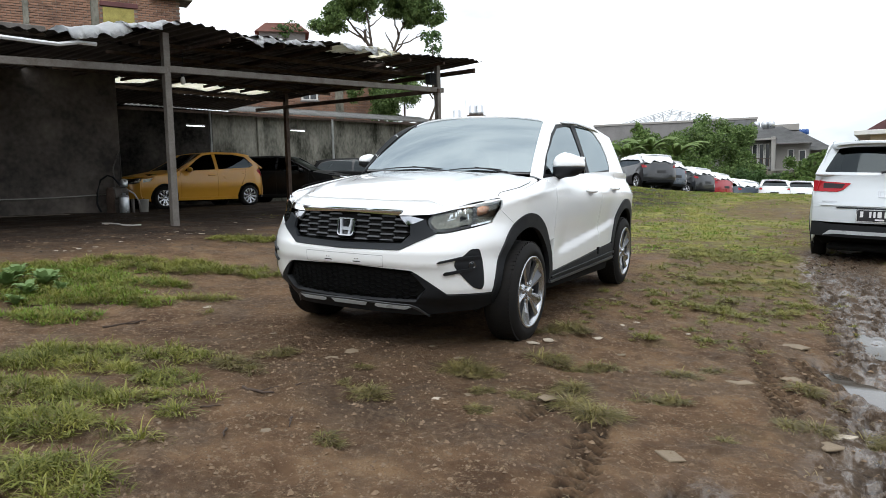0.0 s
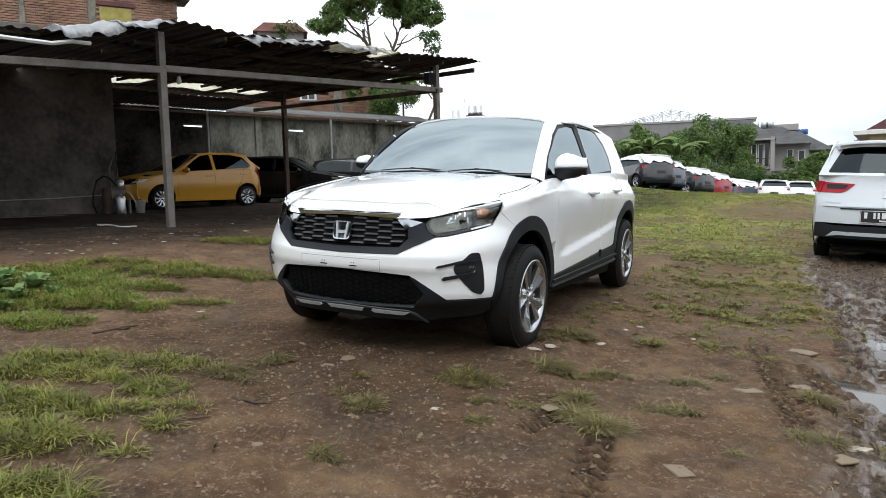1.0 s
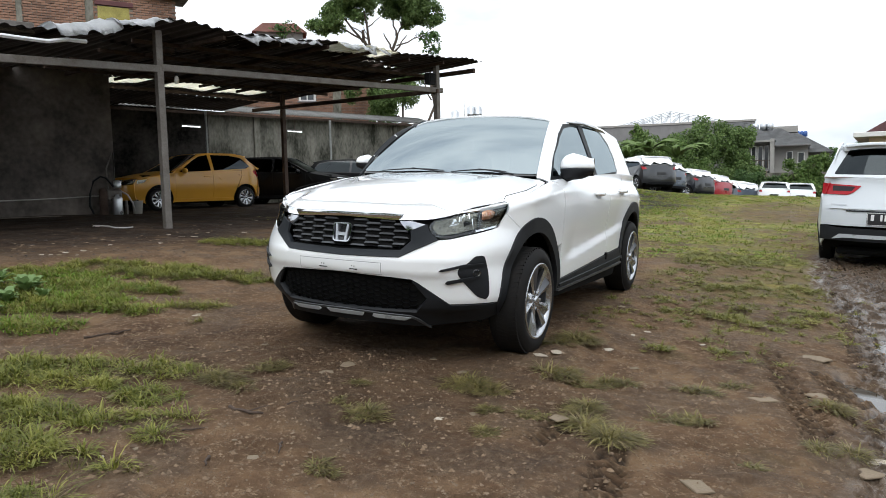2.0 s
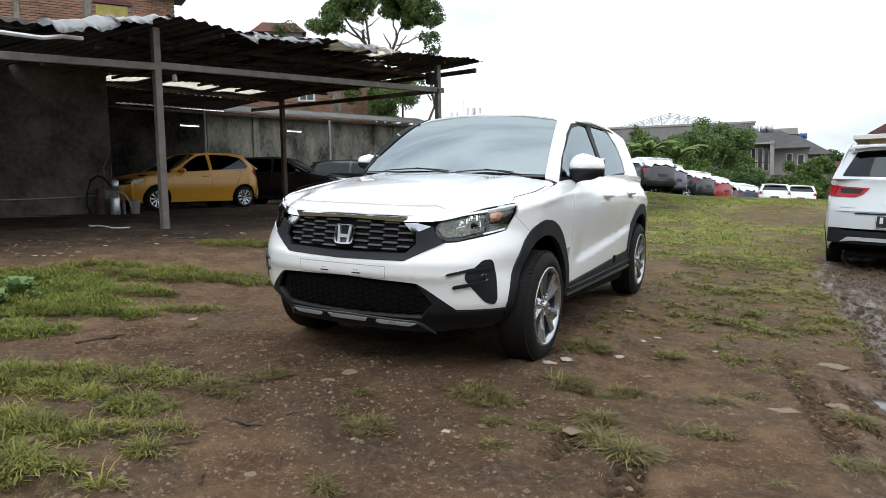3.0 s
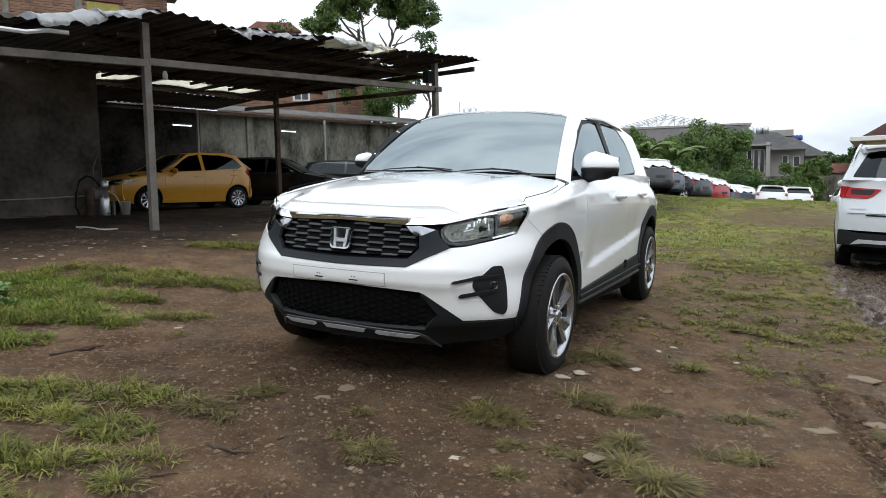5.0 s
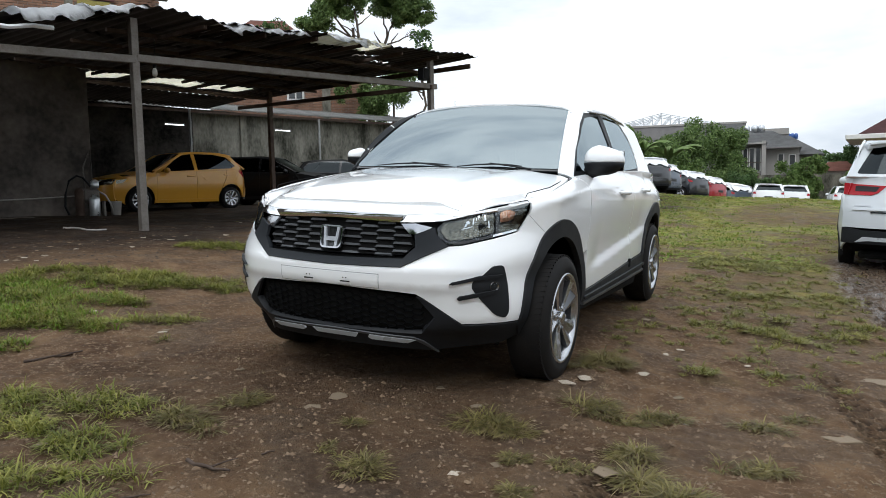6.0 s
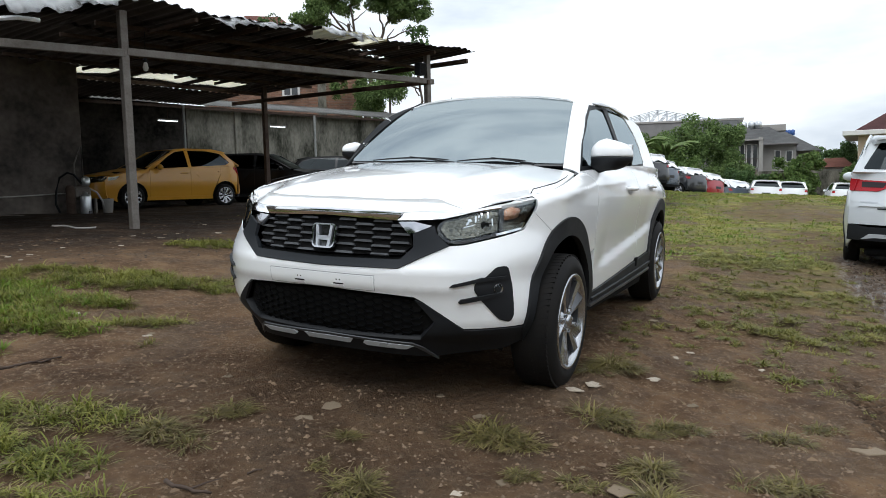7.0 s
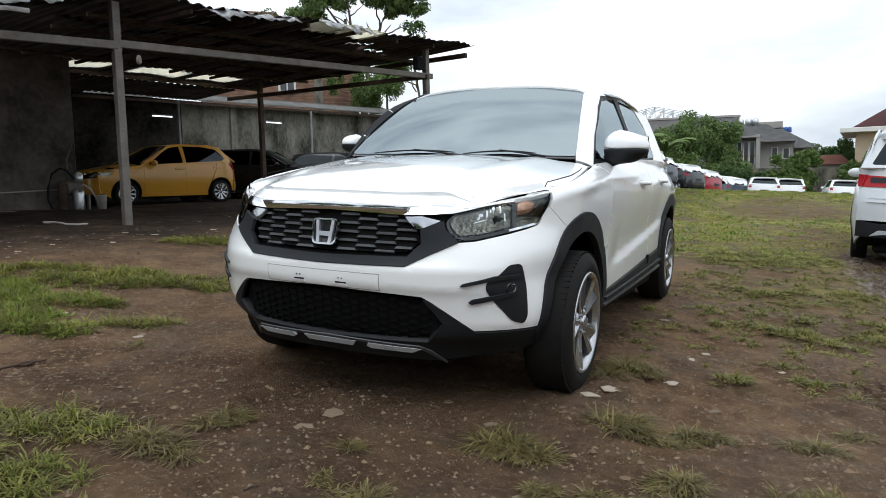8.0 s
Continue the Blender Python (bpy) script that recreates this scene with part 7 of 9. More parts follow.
def limb(bm, p0, p1, r0, r1, rnd, wob=0.12, n=6):
    p0, p1 = Vector(p0), Vector(p1)
    L = (p1 - p0).length
    pts = []
    for i in range(n + 1):
        t = i / n
        q = p0.lerp(p1, t)
        if 0 < i < n:
            q += Vector((rnd.uniform(-1, 1), rnd.uniform(-1, 1), rnd.uniform(-0.5, 0.5))) * wob * L * 0.3
        pts.append(q)
    tube(bm, pts, [r0 + (r1 - r0) * i / n for i in range(n + 1)], 7)


def tree(name, x, y, base, forks, blobs, n, size, seed, label, leaf, r=0.16):
    rnd = random.Random(seed)
    t = thing(name, Matrix.Translation((x, y, base)), label, "tree" if name == "tree" else "bush")
    bm = bmesh.new()
    for p0, p1, r0, r1 in forks:
        limb(bm, p0, p1, r0, r1, rnd)
        for _ in range(3):
            a = Vector(p0).lerp(Vector(p1), rnd.uniform(0.45, 0.95))
            q = a + Vector((rnd.uniform(-1, 1), rnd.uniform(-1, 1), rnd.uniform(0.2, 1))) * (Vector(p1) - Vector(p0)).length * 0.35
            limb(bm, a, q, r1 * 0.9, r1 * 0.25, rnd)
    part("trunk", bm, M_BARK, t, smooth=True)
    part("crown", leaf_cloud(blobs, n, size, seed), leaf, t)
    return t


# big tree behind the shelter: two leaning stems under a broken crown
tree("tree", -16.9, 26.0, 0.6,
     [((0, 0, 0), (0.0, 0.1, 5.0), 0.24, 0.17), ((0.0, 0.1, 5.0), (-0.4, -0.6, 8.2), 0.13, 0.07), ((-0.1, 0.0, 5.6), (-0.1, -0.9, 9.0), 0.1, 0.04), ((-0.4, -0.6, 7.6), (-1.4, -1.7, 9.4), 0.06, 0.03),
      ((0.0, 0.1, 5.0), (0.3, 1.4, 8.0), 0.12, 0.07), ((0.3, 1.4, 8.0), (0.7, 1.9, 9.6), 0.07, 0.04), ((0.3, 1.4, 7.7), (1.6, 2.3, 8.3), 0.04, 0.02), ((0.3, 1.4, 8.2), (-0.1, 1.5, 9.8), 0.05, 0.02)],
     [(-1.9, -1.9, 8.3, 0.7, 0.7, 0.6), (-1.3, -1.6, 8.9, 0.9, 0.9, 0.8), (-0.9, -1.4, 9.6, 1.2, 1.2, 0.9), (-0.2, -1.0, 9.3, 0.9, 0.9, 0.8), (-0.9, -1.4, 10.6, 1.6, 1.6, 1.0),
      (0.2, 1.6, 9.6, 0.9, 0.9, 0.7), (0.9, 2.0, 9.2, 0.9, 0.9, 0.75), (1.6, 2.3, 9.4, 0.8, 0.8, 0.7), (0.8, 1.9, 10.4, 1.5, 1.5, 0.9), (0.3, 0.5, 11.0, 1.5, 1.5, 0.9)],
     60000, 0.135, 3, "tall broad-leaved tree with a sparse green crown", M_LEAFTREE)
tree("tree", -14.3, 26.6, 0.6, [((0, 0, 0), (0.1, 0.1, 6.8), 0.1, 0.04)], [(0.0, 0, 7.6, 0.55, 0.55, 0.55), (0.3, 0.1, 7.1, 0.35, 0.35, 0.3)], 420, 0.17, 5, "slender young tree with thin grey-green foliage", M_LEAF)
tree("tree", -20.4, 23.2, 0.6, [((0, 0, 0), (0.1, 0.1, 7.2), 0.1, 0.04)], [(0.2, 0.1, 8.2, 0.75, 0.75, 0.5), (-0.5, -0.2, 8.0, 0.5, 0.5, 0.4)], 500, 0.17, 6, "slender young tree with thin grey-green foliage", M_LEAF)
# creeper hanging over the wall beside the brick house
tree("bush", -13.0, 21.4, 0.6, [((0, 0, 0), (0.2, 0.1, 4.0), 0.08, 0.04)], [(0.0, 0, 4.3, 0.95, 0.8, 1.2), (0.5, 0.3, 5.1, 0.6, 0.5, 0.6), (-0.8, -0.3, 4.2, 0.5, 0.4, 1.1), (-1.7, -0.8, 4.9, 0.4, 0.3, 1.0)], 20000, 0.1, 7, "leafy creeper climbing over the boundary wall", M_LEAFTREE)

# the overgrown edge behind the parked cars
for k, (x, y, blobs, n, leaf, lab) in enumerate((
    (-8.6, 49.8, [(-1.6, -0.8, 3.0, 1.5, 1.2, 1.7), (0.2, 0, 3.6, 1.7, 1.3, 1.9), (1.8, 0.9, 3.0, 1.5, 1.2, 1.7), (-0.3, -0.2, 5.0, 0.7, 0.6, 0.7), (0.0, -0.6, 1.4, 3.0, 1.2, 1.4), (-3.2, -0.6, 2.6, 1.4, 1.2, 1.6), (3.0, 0.4, 2.0, 1.4, 1.2, 1.6)], 12000, M_LEAFLT, "light-green overgrown bush at the lot's edge"),
    (-4.6, 54.8, [(-1.9, -0.9, 3.6, 1.6, 1.4, 2.0), (0.2, 0.2, 4.5, 1.8, 1.5, 1.7), (2.0, 1.0, 4.1, 1.5, 1.3, 1.8), (-0.4, 0, 2.0, 3.0, 1.3, 1.5), (2.4, 0.6, 1.8, 1.6, 1.3, 1.4)], 13000, M_LEAFTREE, "dark-green dense tree clump at the lot's edge"),
    (2.2, 52.8, [(-0.6, -0.2, 2.1, 1.2, 0.8, 1.2), (0.6, 0.2, 2.5, 1.2, 0.8, 1.1), (0.0, 0, 1.1, 1.8, 1.0, 1.1)], 7000, M_LEAFLT, "rounded light-green garden bush"),
    (-0.6, 53.0, [(-1.2, -0.5, 1.5, 1.3, 1.0, 1.3), (0.4, 0.2, 1.1, 1.4, 0.9, 0.9), (2.6, 1.2, 0.4, 1.5, 1.0, 0.8)], 5000, M_LEAF, "low dark hedge behind the parked cars"),
    (-13.5, 46.5, [(-1.0, -0.5, 2.6, 1.5, 1.2, 1.5), (0.9, 0.5, 2.4, 1.5, 1.2, 1.4)], 4500, M_LEAFLT, "light-green overgrown bush at the lot's edge"),
    (5.6, 66.0, [(-1.1, -0.4, 3.6, 0.9, 1.0, 0.9), (0.5, 0.2, 4.1, 1.2, 1.0, 1.1), (1.3, 0.4, 3.4, 0.9, 1.0, 1.0), (-0.2, 0.0, 3.0, 1.5, 1.0, 0.8)], 5000, M_LEAF, "dark-green garden trees beyond the lot"),
    (6.5, 55.4, [(-0.5, -0.2, 2.0, 0.8, 0.8, 1.0), (0.6, 0.2, 2.4, 0.9, 0.8, 1.0), (0.0, 0.0, 1.0, 1.4, 0.9, 1.0)], 4500, M_LEAFTREE, "ragged dark-green bush before the cream house"),
)):
    tree("bush", x, y, float(ground_base(x, y)), [((0, 0, 0), (0.2, 0.1, 2.4), 0.12, 0.05), ((0, 0, 0), (-0.8, -0.3, 2.2), 0.1, 0.04)], blobs, int(n * 2.6), 0.19, 20 + k, lab, leaf)
for k, (x, y, z, n) in enumerate(((3.0, 121.0, 4.4, 500), (5.6, 123.0, 4.8, 500), (8.5, 124.0, 4.3, 500), (11.0, 126.0, 4.6, 400))):
    tree("tree", x, y, -0.9, [((0, 0, 0), (0.2, 0.1, z + 0.6), 0.2, 0.08)], [(0, 0, z + 1.2, 1.5, 1.2, 0.8), (0.8, 0.3, z + 0.6, 1.2, 1.0, 0.6)], n, 0.5, 40 + k, "distant garden tree with a flat crown", M_LEAF)


def banana(x, y, h, seed):
    rnd = random.Random(seed)
    t = thing("banana_plant", Matrix.Translation((x, y, float(ground_base(x, y)))), "banana plant with long arching torn leaves", "plant")
    part("stem", tube(bmesh.new(), [(0, 0, 0), (0.05, 0, h * 0.5), (0.1, 0, h)], [0.2, 0.16, 0.1], 8), M_LEAFLT, t)
    for k in range(14):
        a = k * 2.4 + rnd.uniform(-0.3, 0.3)
        L = rnd.uniform(1.9, 2.9)
        bm = bmesh.new()
        rows = []
        for i in range(9):
            s = i / 8
            r = L * s
            z = h + 0.9 * math.sin(s * 2.2) * L * 0.5 - 0.35 * L * s * s
            w = 0.27 * math.sin(min(1, s * 1.15 + 0.12) * math.pi) ** 0.6
            c = Vector((math.cos(a) * r, math.sin(a) * r, z))
            sd = Vector((-math.sin(a), math.cos(a), 0))
            rows.append([bm.verts.new(c + sd * w - Vector((0, 0, w * 0.5))), bm.verts.new(c), bm.verts.new(c - sd * w - Vector((0, 0, w * 0.5)))])
        for r0, r1 in zip(rows, rows[1:]):
            for a0, b0, b1, a1 in zip(r0, r0[1:], r1[1:], r1):
                bm.faces.new((a0, b0, b1, a1))
        bmesh.ops.solidify(bm, geom=bm.faces[:], thickness=0.012)
        part("leaf", bm, M_BANANA, t)


for k, (x, y, h) in enumerate(((-7.2, 44.0, 3.2), (-5.5, 44.6, 2.9), (-8.6, 43.4, 2.8))):
    banana(x, y, h, k)


# ---------------------------------------------------------------- houses
def facing(x, y, z=0.0):
    """At (x, y), with its front (local -y) towards the lot."""
    return Matrix.Translation((x, y, z)) @ pose(0, 0, 0, 0, 0, math.degrees(math.atan2(-(x - 2.2), y + 3.6)))


def gable_roof(bm, x0, x1, y0, y1, z0, z1, over=0.4, thick=0.12, hip=0.0, hip_left=None):
    ym = (y0 + y1) / 2
    a = [bm.verts.new(p) for p in ((x0 - over, y0 - over, z0), (x1 + over, y0 - over, z0), (x1 + over, y1 + over, z0), (x0 - over, y1 + over, z0), (x0 - over + (hip if hip_left is None else hip_left), ym, z1), (x1 + over - hip, ym, z1))]
    fs = [bm.faces.new(f) for f in ((a[0], a[1], a[5], a[4]), (a[2], a[3], a[4], a[5]), (a[1], a[2], a[5]), (a[3], a[0], a[4]))]
    bmesh.ops.solidify(bm, geom=fs, thickness=thick)
    return bm


def window_in(house, x0, x1, z0, z1, y=0.0, bars=1):
    w = part("window", boxed(x0 - 0.06, x1 + 0.06, y - 0.06, y + 0.02, z0 - 0.06, z1 + 0.06, 0.01), M_WHITETRIM, house)
    n = bars + 1
    for i in range(n):
        a, b = x0 + (x1 - x0) * i / n + 0.03, x0 + (x1 - x0) * (i + 1) / n - 0.03
        part("pane", boxed(a, b, y - 0.075, y - 0.062, z0, z1), M_WINDOW, w)
    part("sill", boxed(x0 - 0.12, x1 + 0.12, y - 0.14, y - 0.06, z0 - 0.12, z0 - 0.06, 0.01), M_GREYWALL, w)


# two-storey grey house with a balcony
h = thing("house", facing(-1.5, 65.0, -0.9), "two-storey grey rendered house with balcony and grey tile roof", "house")
part("wall", boxed(-3.4, 0.75, 0, 7, 0, 5.3), M_GREYWALL, h)
part("fin_wall", boxed(0.75, 1.1, -1.2, 0.4, 0, 5.5, 0.02), M_PALEWALL, h, "pale side wall beside the balcony")
part("roof", gable_roof(bmesh.new(), -3.5, 0.95, -1.0, 6.5, 5.35, 7.35, 0.25, hip=2.3, hip_left=0.4), M_TILEGREY, h)
part("fascia", boxed(-3.6, 1.1, -1.28, -1.2, 5.22, 5.36, 0.01), M_PALEWALL, h)
part("balcony", boxed(-3.4, 0.75, -1.1, 0.0, 2.65, 2.85, 0.02), M_GREYWALL, h)
for i in range(17):
    part("baluster", boxed(-3.3 + 0.24 * i, -3.26 + 0.24 * i, -1.06, -1.02, 2.85, 3.6), M_STEELDK, h)
part("handrail", boxed(-3.4, 0.75, -1.08, -1.0, 3.6, 3.66), M_STEELDK, h)
for a in (-0.75, -0.2, 0.3):
    window_in(h, a, a + 0.36, 2.95, 4.9, bars=0)
for x in (-0.5, 0.2, 0.8):
    part("water_tank", lathe(bmesh.new(), [(0.0, 0.0), (0.3, 0.0), (0.3, 0.6), (0.16, 0.74), (0.001, 0.76)], Matrix.Translation((x, 6.4, 6.7)), 14), M_TANK, h, smooth=True)
# pale house beside it
h = thing("house", facing(1.2, 70.6, -0.9), "two-storey pale rendered house with grey tile roof", "house")
part("wall", boxed(-2.4, 1.1, 0, 7, 0, 5.15), M_PALEWALL, h)
part("roof", gable_roof(bmesh.new(), -3.4, 1.0, -0.7, 7.0, 5.15, 7.0, 0.3, hip=2.6, hip_left=0.5), M_TILEGREY, h)
part("fascia", boxed(-3.6, 1.3, -1.06, -0.98, 5.04, 5.17, 0.01), M_GREYWALL, h)
window_in(h, -0.7, -0.25, 3.3, 4.5, bars=0)
window_in(h, 0.25, 0.75, 3.5, 4.4, bars=0)
part("parapet", boxed(-2.6, 0.2, 3.9, 5.6, 6.6, 7.25, 0.03), M_PALEWALL, h)
h = thing("house", facing(2.8, 77.0, -0.9), "far house with a long slate-grey roof", "house")
part("wall", boxed(-2.6, 1.5, 0, 8, 0, 4.6), M_GREYWALL, h)
part("roof", gable_roof(bmesh.new(), -3.0, 1.5, -1.0, 8.5, 4.6, 6.9, 0.3, hip=3.4, hip_left=0.5), M_TILEGREY, h)
window_in(h, -0.4, 0.4, 2.9, 4.0)
for x in (-1.9, -1.55, -1.2, -0.85):
    part("water_tank", lathe(bmesh.new(), [(0.0, 0.0), (0.2, 0.0), (0.2, 0.5), (0.1, 0.6), (0.001, 0.62)], Matrix.Translation((x, 4.6, 6.5)), 12), M_TANKBLUE, h, smooth=True)
# warehouse with bare steel trusses
h = thing("warehouse", facing(-12.8, 85.6, -0.9), "grey warehouse under a bare steel roof truss", "warehouse")
part("wall", boxed(-9.4, 9.6, 0, 12, 0, 9.0), M_GREYWALL, h)
part("parapet", boxed(-9.5, 9.7, -0.1, 0.05, 8.9, 9.15, 0.02), M_PALEWALL, h)
for j in range(4):
    bm = bmesh.new()
    y = 0.3 + 2.0 * j
    pts = [(-6.4 + 1.07 * i, 9.05 + 1.55 * (1 - abs(-6.4 + 1.07 * i) / 6.5)) for i in range(13)]
    for (xa, za), (xb, zb) in zip(pts, pts[1:]):
        tube(bm, [(xa, y, za), (xb, y, zb)], 0.05, 5)
        tube(bm, [(xa, y, 9.1), (xb, y, zb)], 0.035, 5)
        tube(bm, [(xb, y, 9.1), (xb, y, zb)], 0.035, 5)
    part("roof_truss", bm, M_SATIN, h, "bare silver steel roof truss")
# right-hand house, cream with a maroon roof
h = thing("house", facing(8.0, 57.2, -0.9), "cream house with maroon tile roof and white eaves", "house")
part("wall", boxed(-1.7, 6, 0, 8, 0, 4.9), M_WALLPAINT, h)
part("eave", boxed(-2.7, 7, -1.0, 9, 4.9, 5.25, 0.03), M_WHITETRIM, h, "white boxed eaves")
part("roof", gable_roof(bmesh.new(), -1.6, 6.0, 0.2, 8.0, 5.25, 7.6, 0.4, hip=3.4), M_TILEMAROON, h)
window_in(h, 0.2, 1.2, 2.6, 3.9)
# small red-roofed shed and lot wall beyond
h = thing("shed", facing(4.9, 63.0, -0.9), "low shed with a red clay-tile roof", "shed")
part("wall", boxed(-1.0, 1.4, 0, 3, 0, 2.7), M_PALEWALL, h)
part("roof", gable_roof(bmesh.new(), -1.0, 1.4, 0, 3, 2.7, 3.5, 0.3, hip=0.8), M_TILERED, h)
ob = part("lot_wall", boxed(-40, 40, 0, 0.2, 0, 2.5), M_CONCRETE)
ob.matrix_basis = Matrix.Translation((0, 62.3, -0.9))
tagged(ob, "grey boundary wall at the far edge of the lot", "wall", kind="structure")
# white flat-roofed building with water tanks, far behind the shelter
h = thing("building", facing(-24.0, 50.8, -0.5), "white flat-roofed building with roof water tanks", "building")
part("wall", boxed(-4.2, 4.2, 0, 6, 0, 7.0), M_WHITETRIM, h)
part("roof_slab", boxed(-4.5, 4.5, -0.5, 6.3, 7.0, 7.25, 0.02), M_PALEWALL, h)
part("band", boxed(-4.25, 4.25, -0.06, 0.0, 6.2, 6.55), M_GREYWALL, h)
for x in (-0.9, 0.5, 1.1):
    part("water_tank", lathe(bmesh.new(), [(0.0, 0.0), (0.34, 0.0), (0.34, 0.2), (0.36, 0.22), (0.34, 0.24), (0.34, 0.8), (0.15, 0.95), (0.001, 0.96)], Matrix.Translation((x, 1.0, 7.25 + (0.35 if x > 0 else 0))), 14), M_TANK, h, smooth=True)
part("tank_stand", boxed(0.0, 1.6, 0.6, 1.4, 7.25, 7.6), M_STEELDK, h)
part("mast", tube(bmesh.new(), [(-0.1, 0.6, 7.2), (-0.1, 0.6, 9.0)], 0.02, 5), M_STEELDK, h)
part("mast", tube(bmesh.new(), [(-11.6, 0.6, 7.2), (-11.6, 0.6, 7.3)], 0.02, 5), M_STEELDK, h)

# ---------------------------------------------------------------- the row of stored cars behind the rise
for k, (x, y, rz, paint, cover, lab) in enumerate((
    (-2.6, 27.4, 222, M_DARKCAR, True, "black car under crumpled white protective film"),
    (-2.6, 30.5, 238, M_BLUECAR, True, "slate-blue car with white film over its roof"),
    (-1.85, 35.0, 240, M_DARKCAR, True, "dark grey car with white film over its roof"),
    (-1.3, 38.4, 240, M_REDCAR, True, "red car with white film over its roof"),
    (-0.15, 42.6, 222, M_BLUECAR, True, "grey-blue car with white film over its roof"),
    (1.45, 39.6, 184, M_PAINT, False, "white hatchback car parked beyond the rise"),
    (2.75, 41.6, 184, M_PAINT, False, "white hatchback car parked beyond the rise"),
    (1.4, 46.6, 186, M_PAINT, True, "white car with film over its roof"),
    (2.7, 48.6, 186, M_PAINT, True, "white car with film over its roof"),
    (5.6, 42.5, 184, M_PAINT, False, "white hatchback car parked beyond the rise"),
    (-2.3, 46.5, 212, M_PAINT, True, "white car with film over its roof"),
)):
    corner = pose(0, 0, 0, 0, 0, rz) @ Vector((-0.85, 3.2, 0))
    parked_car("stored_car", on_ground(x - corner.x, y - corner.y, rz), lab, paint, cover=cover, detail=False, L=4.0, W=1.7, H=1.52, wb=2.5, rw=0.31, rim=0.21, spokes=5, group="stored cars behind the rise")

# ---------------------------------------------------------------- brick houses behind the shelter
def brick_mesh(name):
    bm = boxed(-0.098, 0.098, -0.012, 0.05, -0.026, 0.026, 0.004)
    me = bpy.data.meshes.new(name)
    bm.to_mesh(me)
    bm.free()
    me.materials.append(M_BRICK)
    return me


def brickwork(parent, x0, x1, z0, z1, skip=None, singles=0, seed=0):
    """Courses of bricks on the local front (y = 0): some as single parts, the rest as one."""
    rnd = random.Random(seed)
    me = brick_mesh("brick")
    rest_v, rest_f = [], []
    src_v = [tuple(v.co) for v in me.vertices]
    src_f = [tuple(p.vertices) for p in me.polygons]
    row, z, made = 0, z0, 0
    while z < z1:
        x = x0 + (0.1 if row % 2 else 0.0)
        while x < x1:
            if not (skip and skip[0] < x < skip[1] and skip[2] < z < skip[3]):
                dx, dy, dz = rnd.uniform(-0.004, 0.004), rnd.uniform(-0.006, 0.004), rnd.uniform(-0.003, 0.003)
                if made < singles:
                    ob = new("brick", me)
                    ob.parent = parent
                    ob.location = (x + dx, dy, z + dz)
                    made += 1
                else:
                    o = len(rest_v)
                    rest_v += [(a + x + dx, b + dy, c + z + dz) for a, b, c in src_v]
                    rest_f += [tuple(i + o for i in f) for f in src_f]
            x += 0.21
        z += 0.066
        row += 1
    if rest_v:
        ob = part("brickwork", (rest_v, [], rest_f), M_BRICK, parent)
        ob["kind"] = "stuff"


h = thing("brick_house", facing(-15.1, 8.65, 0.5), "unplastered red-brick house behind the shelter roof", "house")
h.matrix_basis = facing(2.2 - 17.3 * 1.13, -3.6 + 12.25 * 1.13, 0.44) @ pose(0, 0, 0, 0, 0, 4) @ Matrix.Scale(1.13, 4)
part("wall", boxed(-4.6, 2.42, 0.012, 4.0, 0, 7.6), M_MORTAR, h)
brickwork(h, -2.6, 2.35, 4.1, 6.6, skip=(0.35, 1.25, 4.85, 5.62), singles=300, seed=2)
part("concrete_post", boxed(0.1, 0.3, -0.03, 0.05, 3.9, 6.4, 0.01), M_CONCRETE, h)
part("concrete_post", boxed(-1.5, -1.36, -0.03, 0.05, 3.9, 6.4, 0.01), M_CONCRETE, h)
part("lintel", boxed(0.34, 1.3, -0.05, 0.06, 5.62, 5.75, 0.01), M_TILEMAROON, h)
part("boarded_window", boxed(0.4, 1.2, -0.02, 0.05, 4.9, 5.6, 0.01), mat("faded_yellow_board", (0.42, 0.36, 0.1), 0.8, vary=0.4, scale=5, fine=40, bump=0.2), h, "window boarded with faded yellow sheet")
part("ledge", boxed(1.6, 2.75, -0.25, 0.6, 5.95, 6.05, 0.01), M_CONCRETE, h)
h = thing("brick_house", facing(-17.0, 20.4, 0.5), "red-brick house wall with a small white window", "house")
part("wall", boxed(-3.4, 3.0, 0.012, 5.0, 0, 6.4), M_MORTAR, h)
brickwork(h, -3.2, 2.9, 3.1, 5.9, skip=(-0.3, 0.45, 4.3, 4.85), seed=3)
window_in(h, -0.25, 0.35, 4.38, 4.78, y=0.0)
part("concrete_post", boxed(1.15, 1.5, -0.04, 0.1, 2.8, 6.0, 0.01), M_CONCRETE, h)
h = thing("house", facing(-20.4, 23.0, 1.05), "house gable with a small red clay-tile roof", "house")
part("wall", boxed(-1.2, 1.0, 0, 3, 0, 7.6), M_GREYWALL, h)
part("roof", gable_roof(bmesh.new(), -1.2, 1.0, 0, 3, 7.55, 8.35, 0.2, hip=0.5), M_TILERED, h)

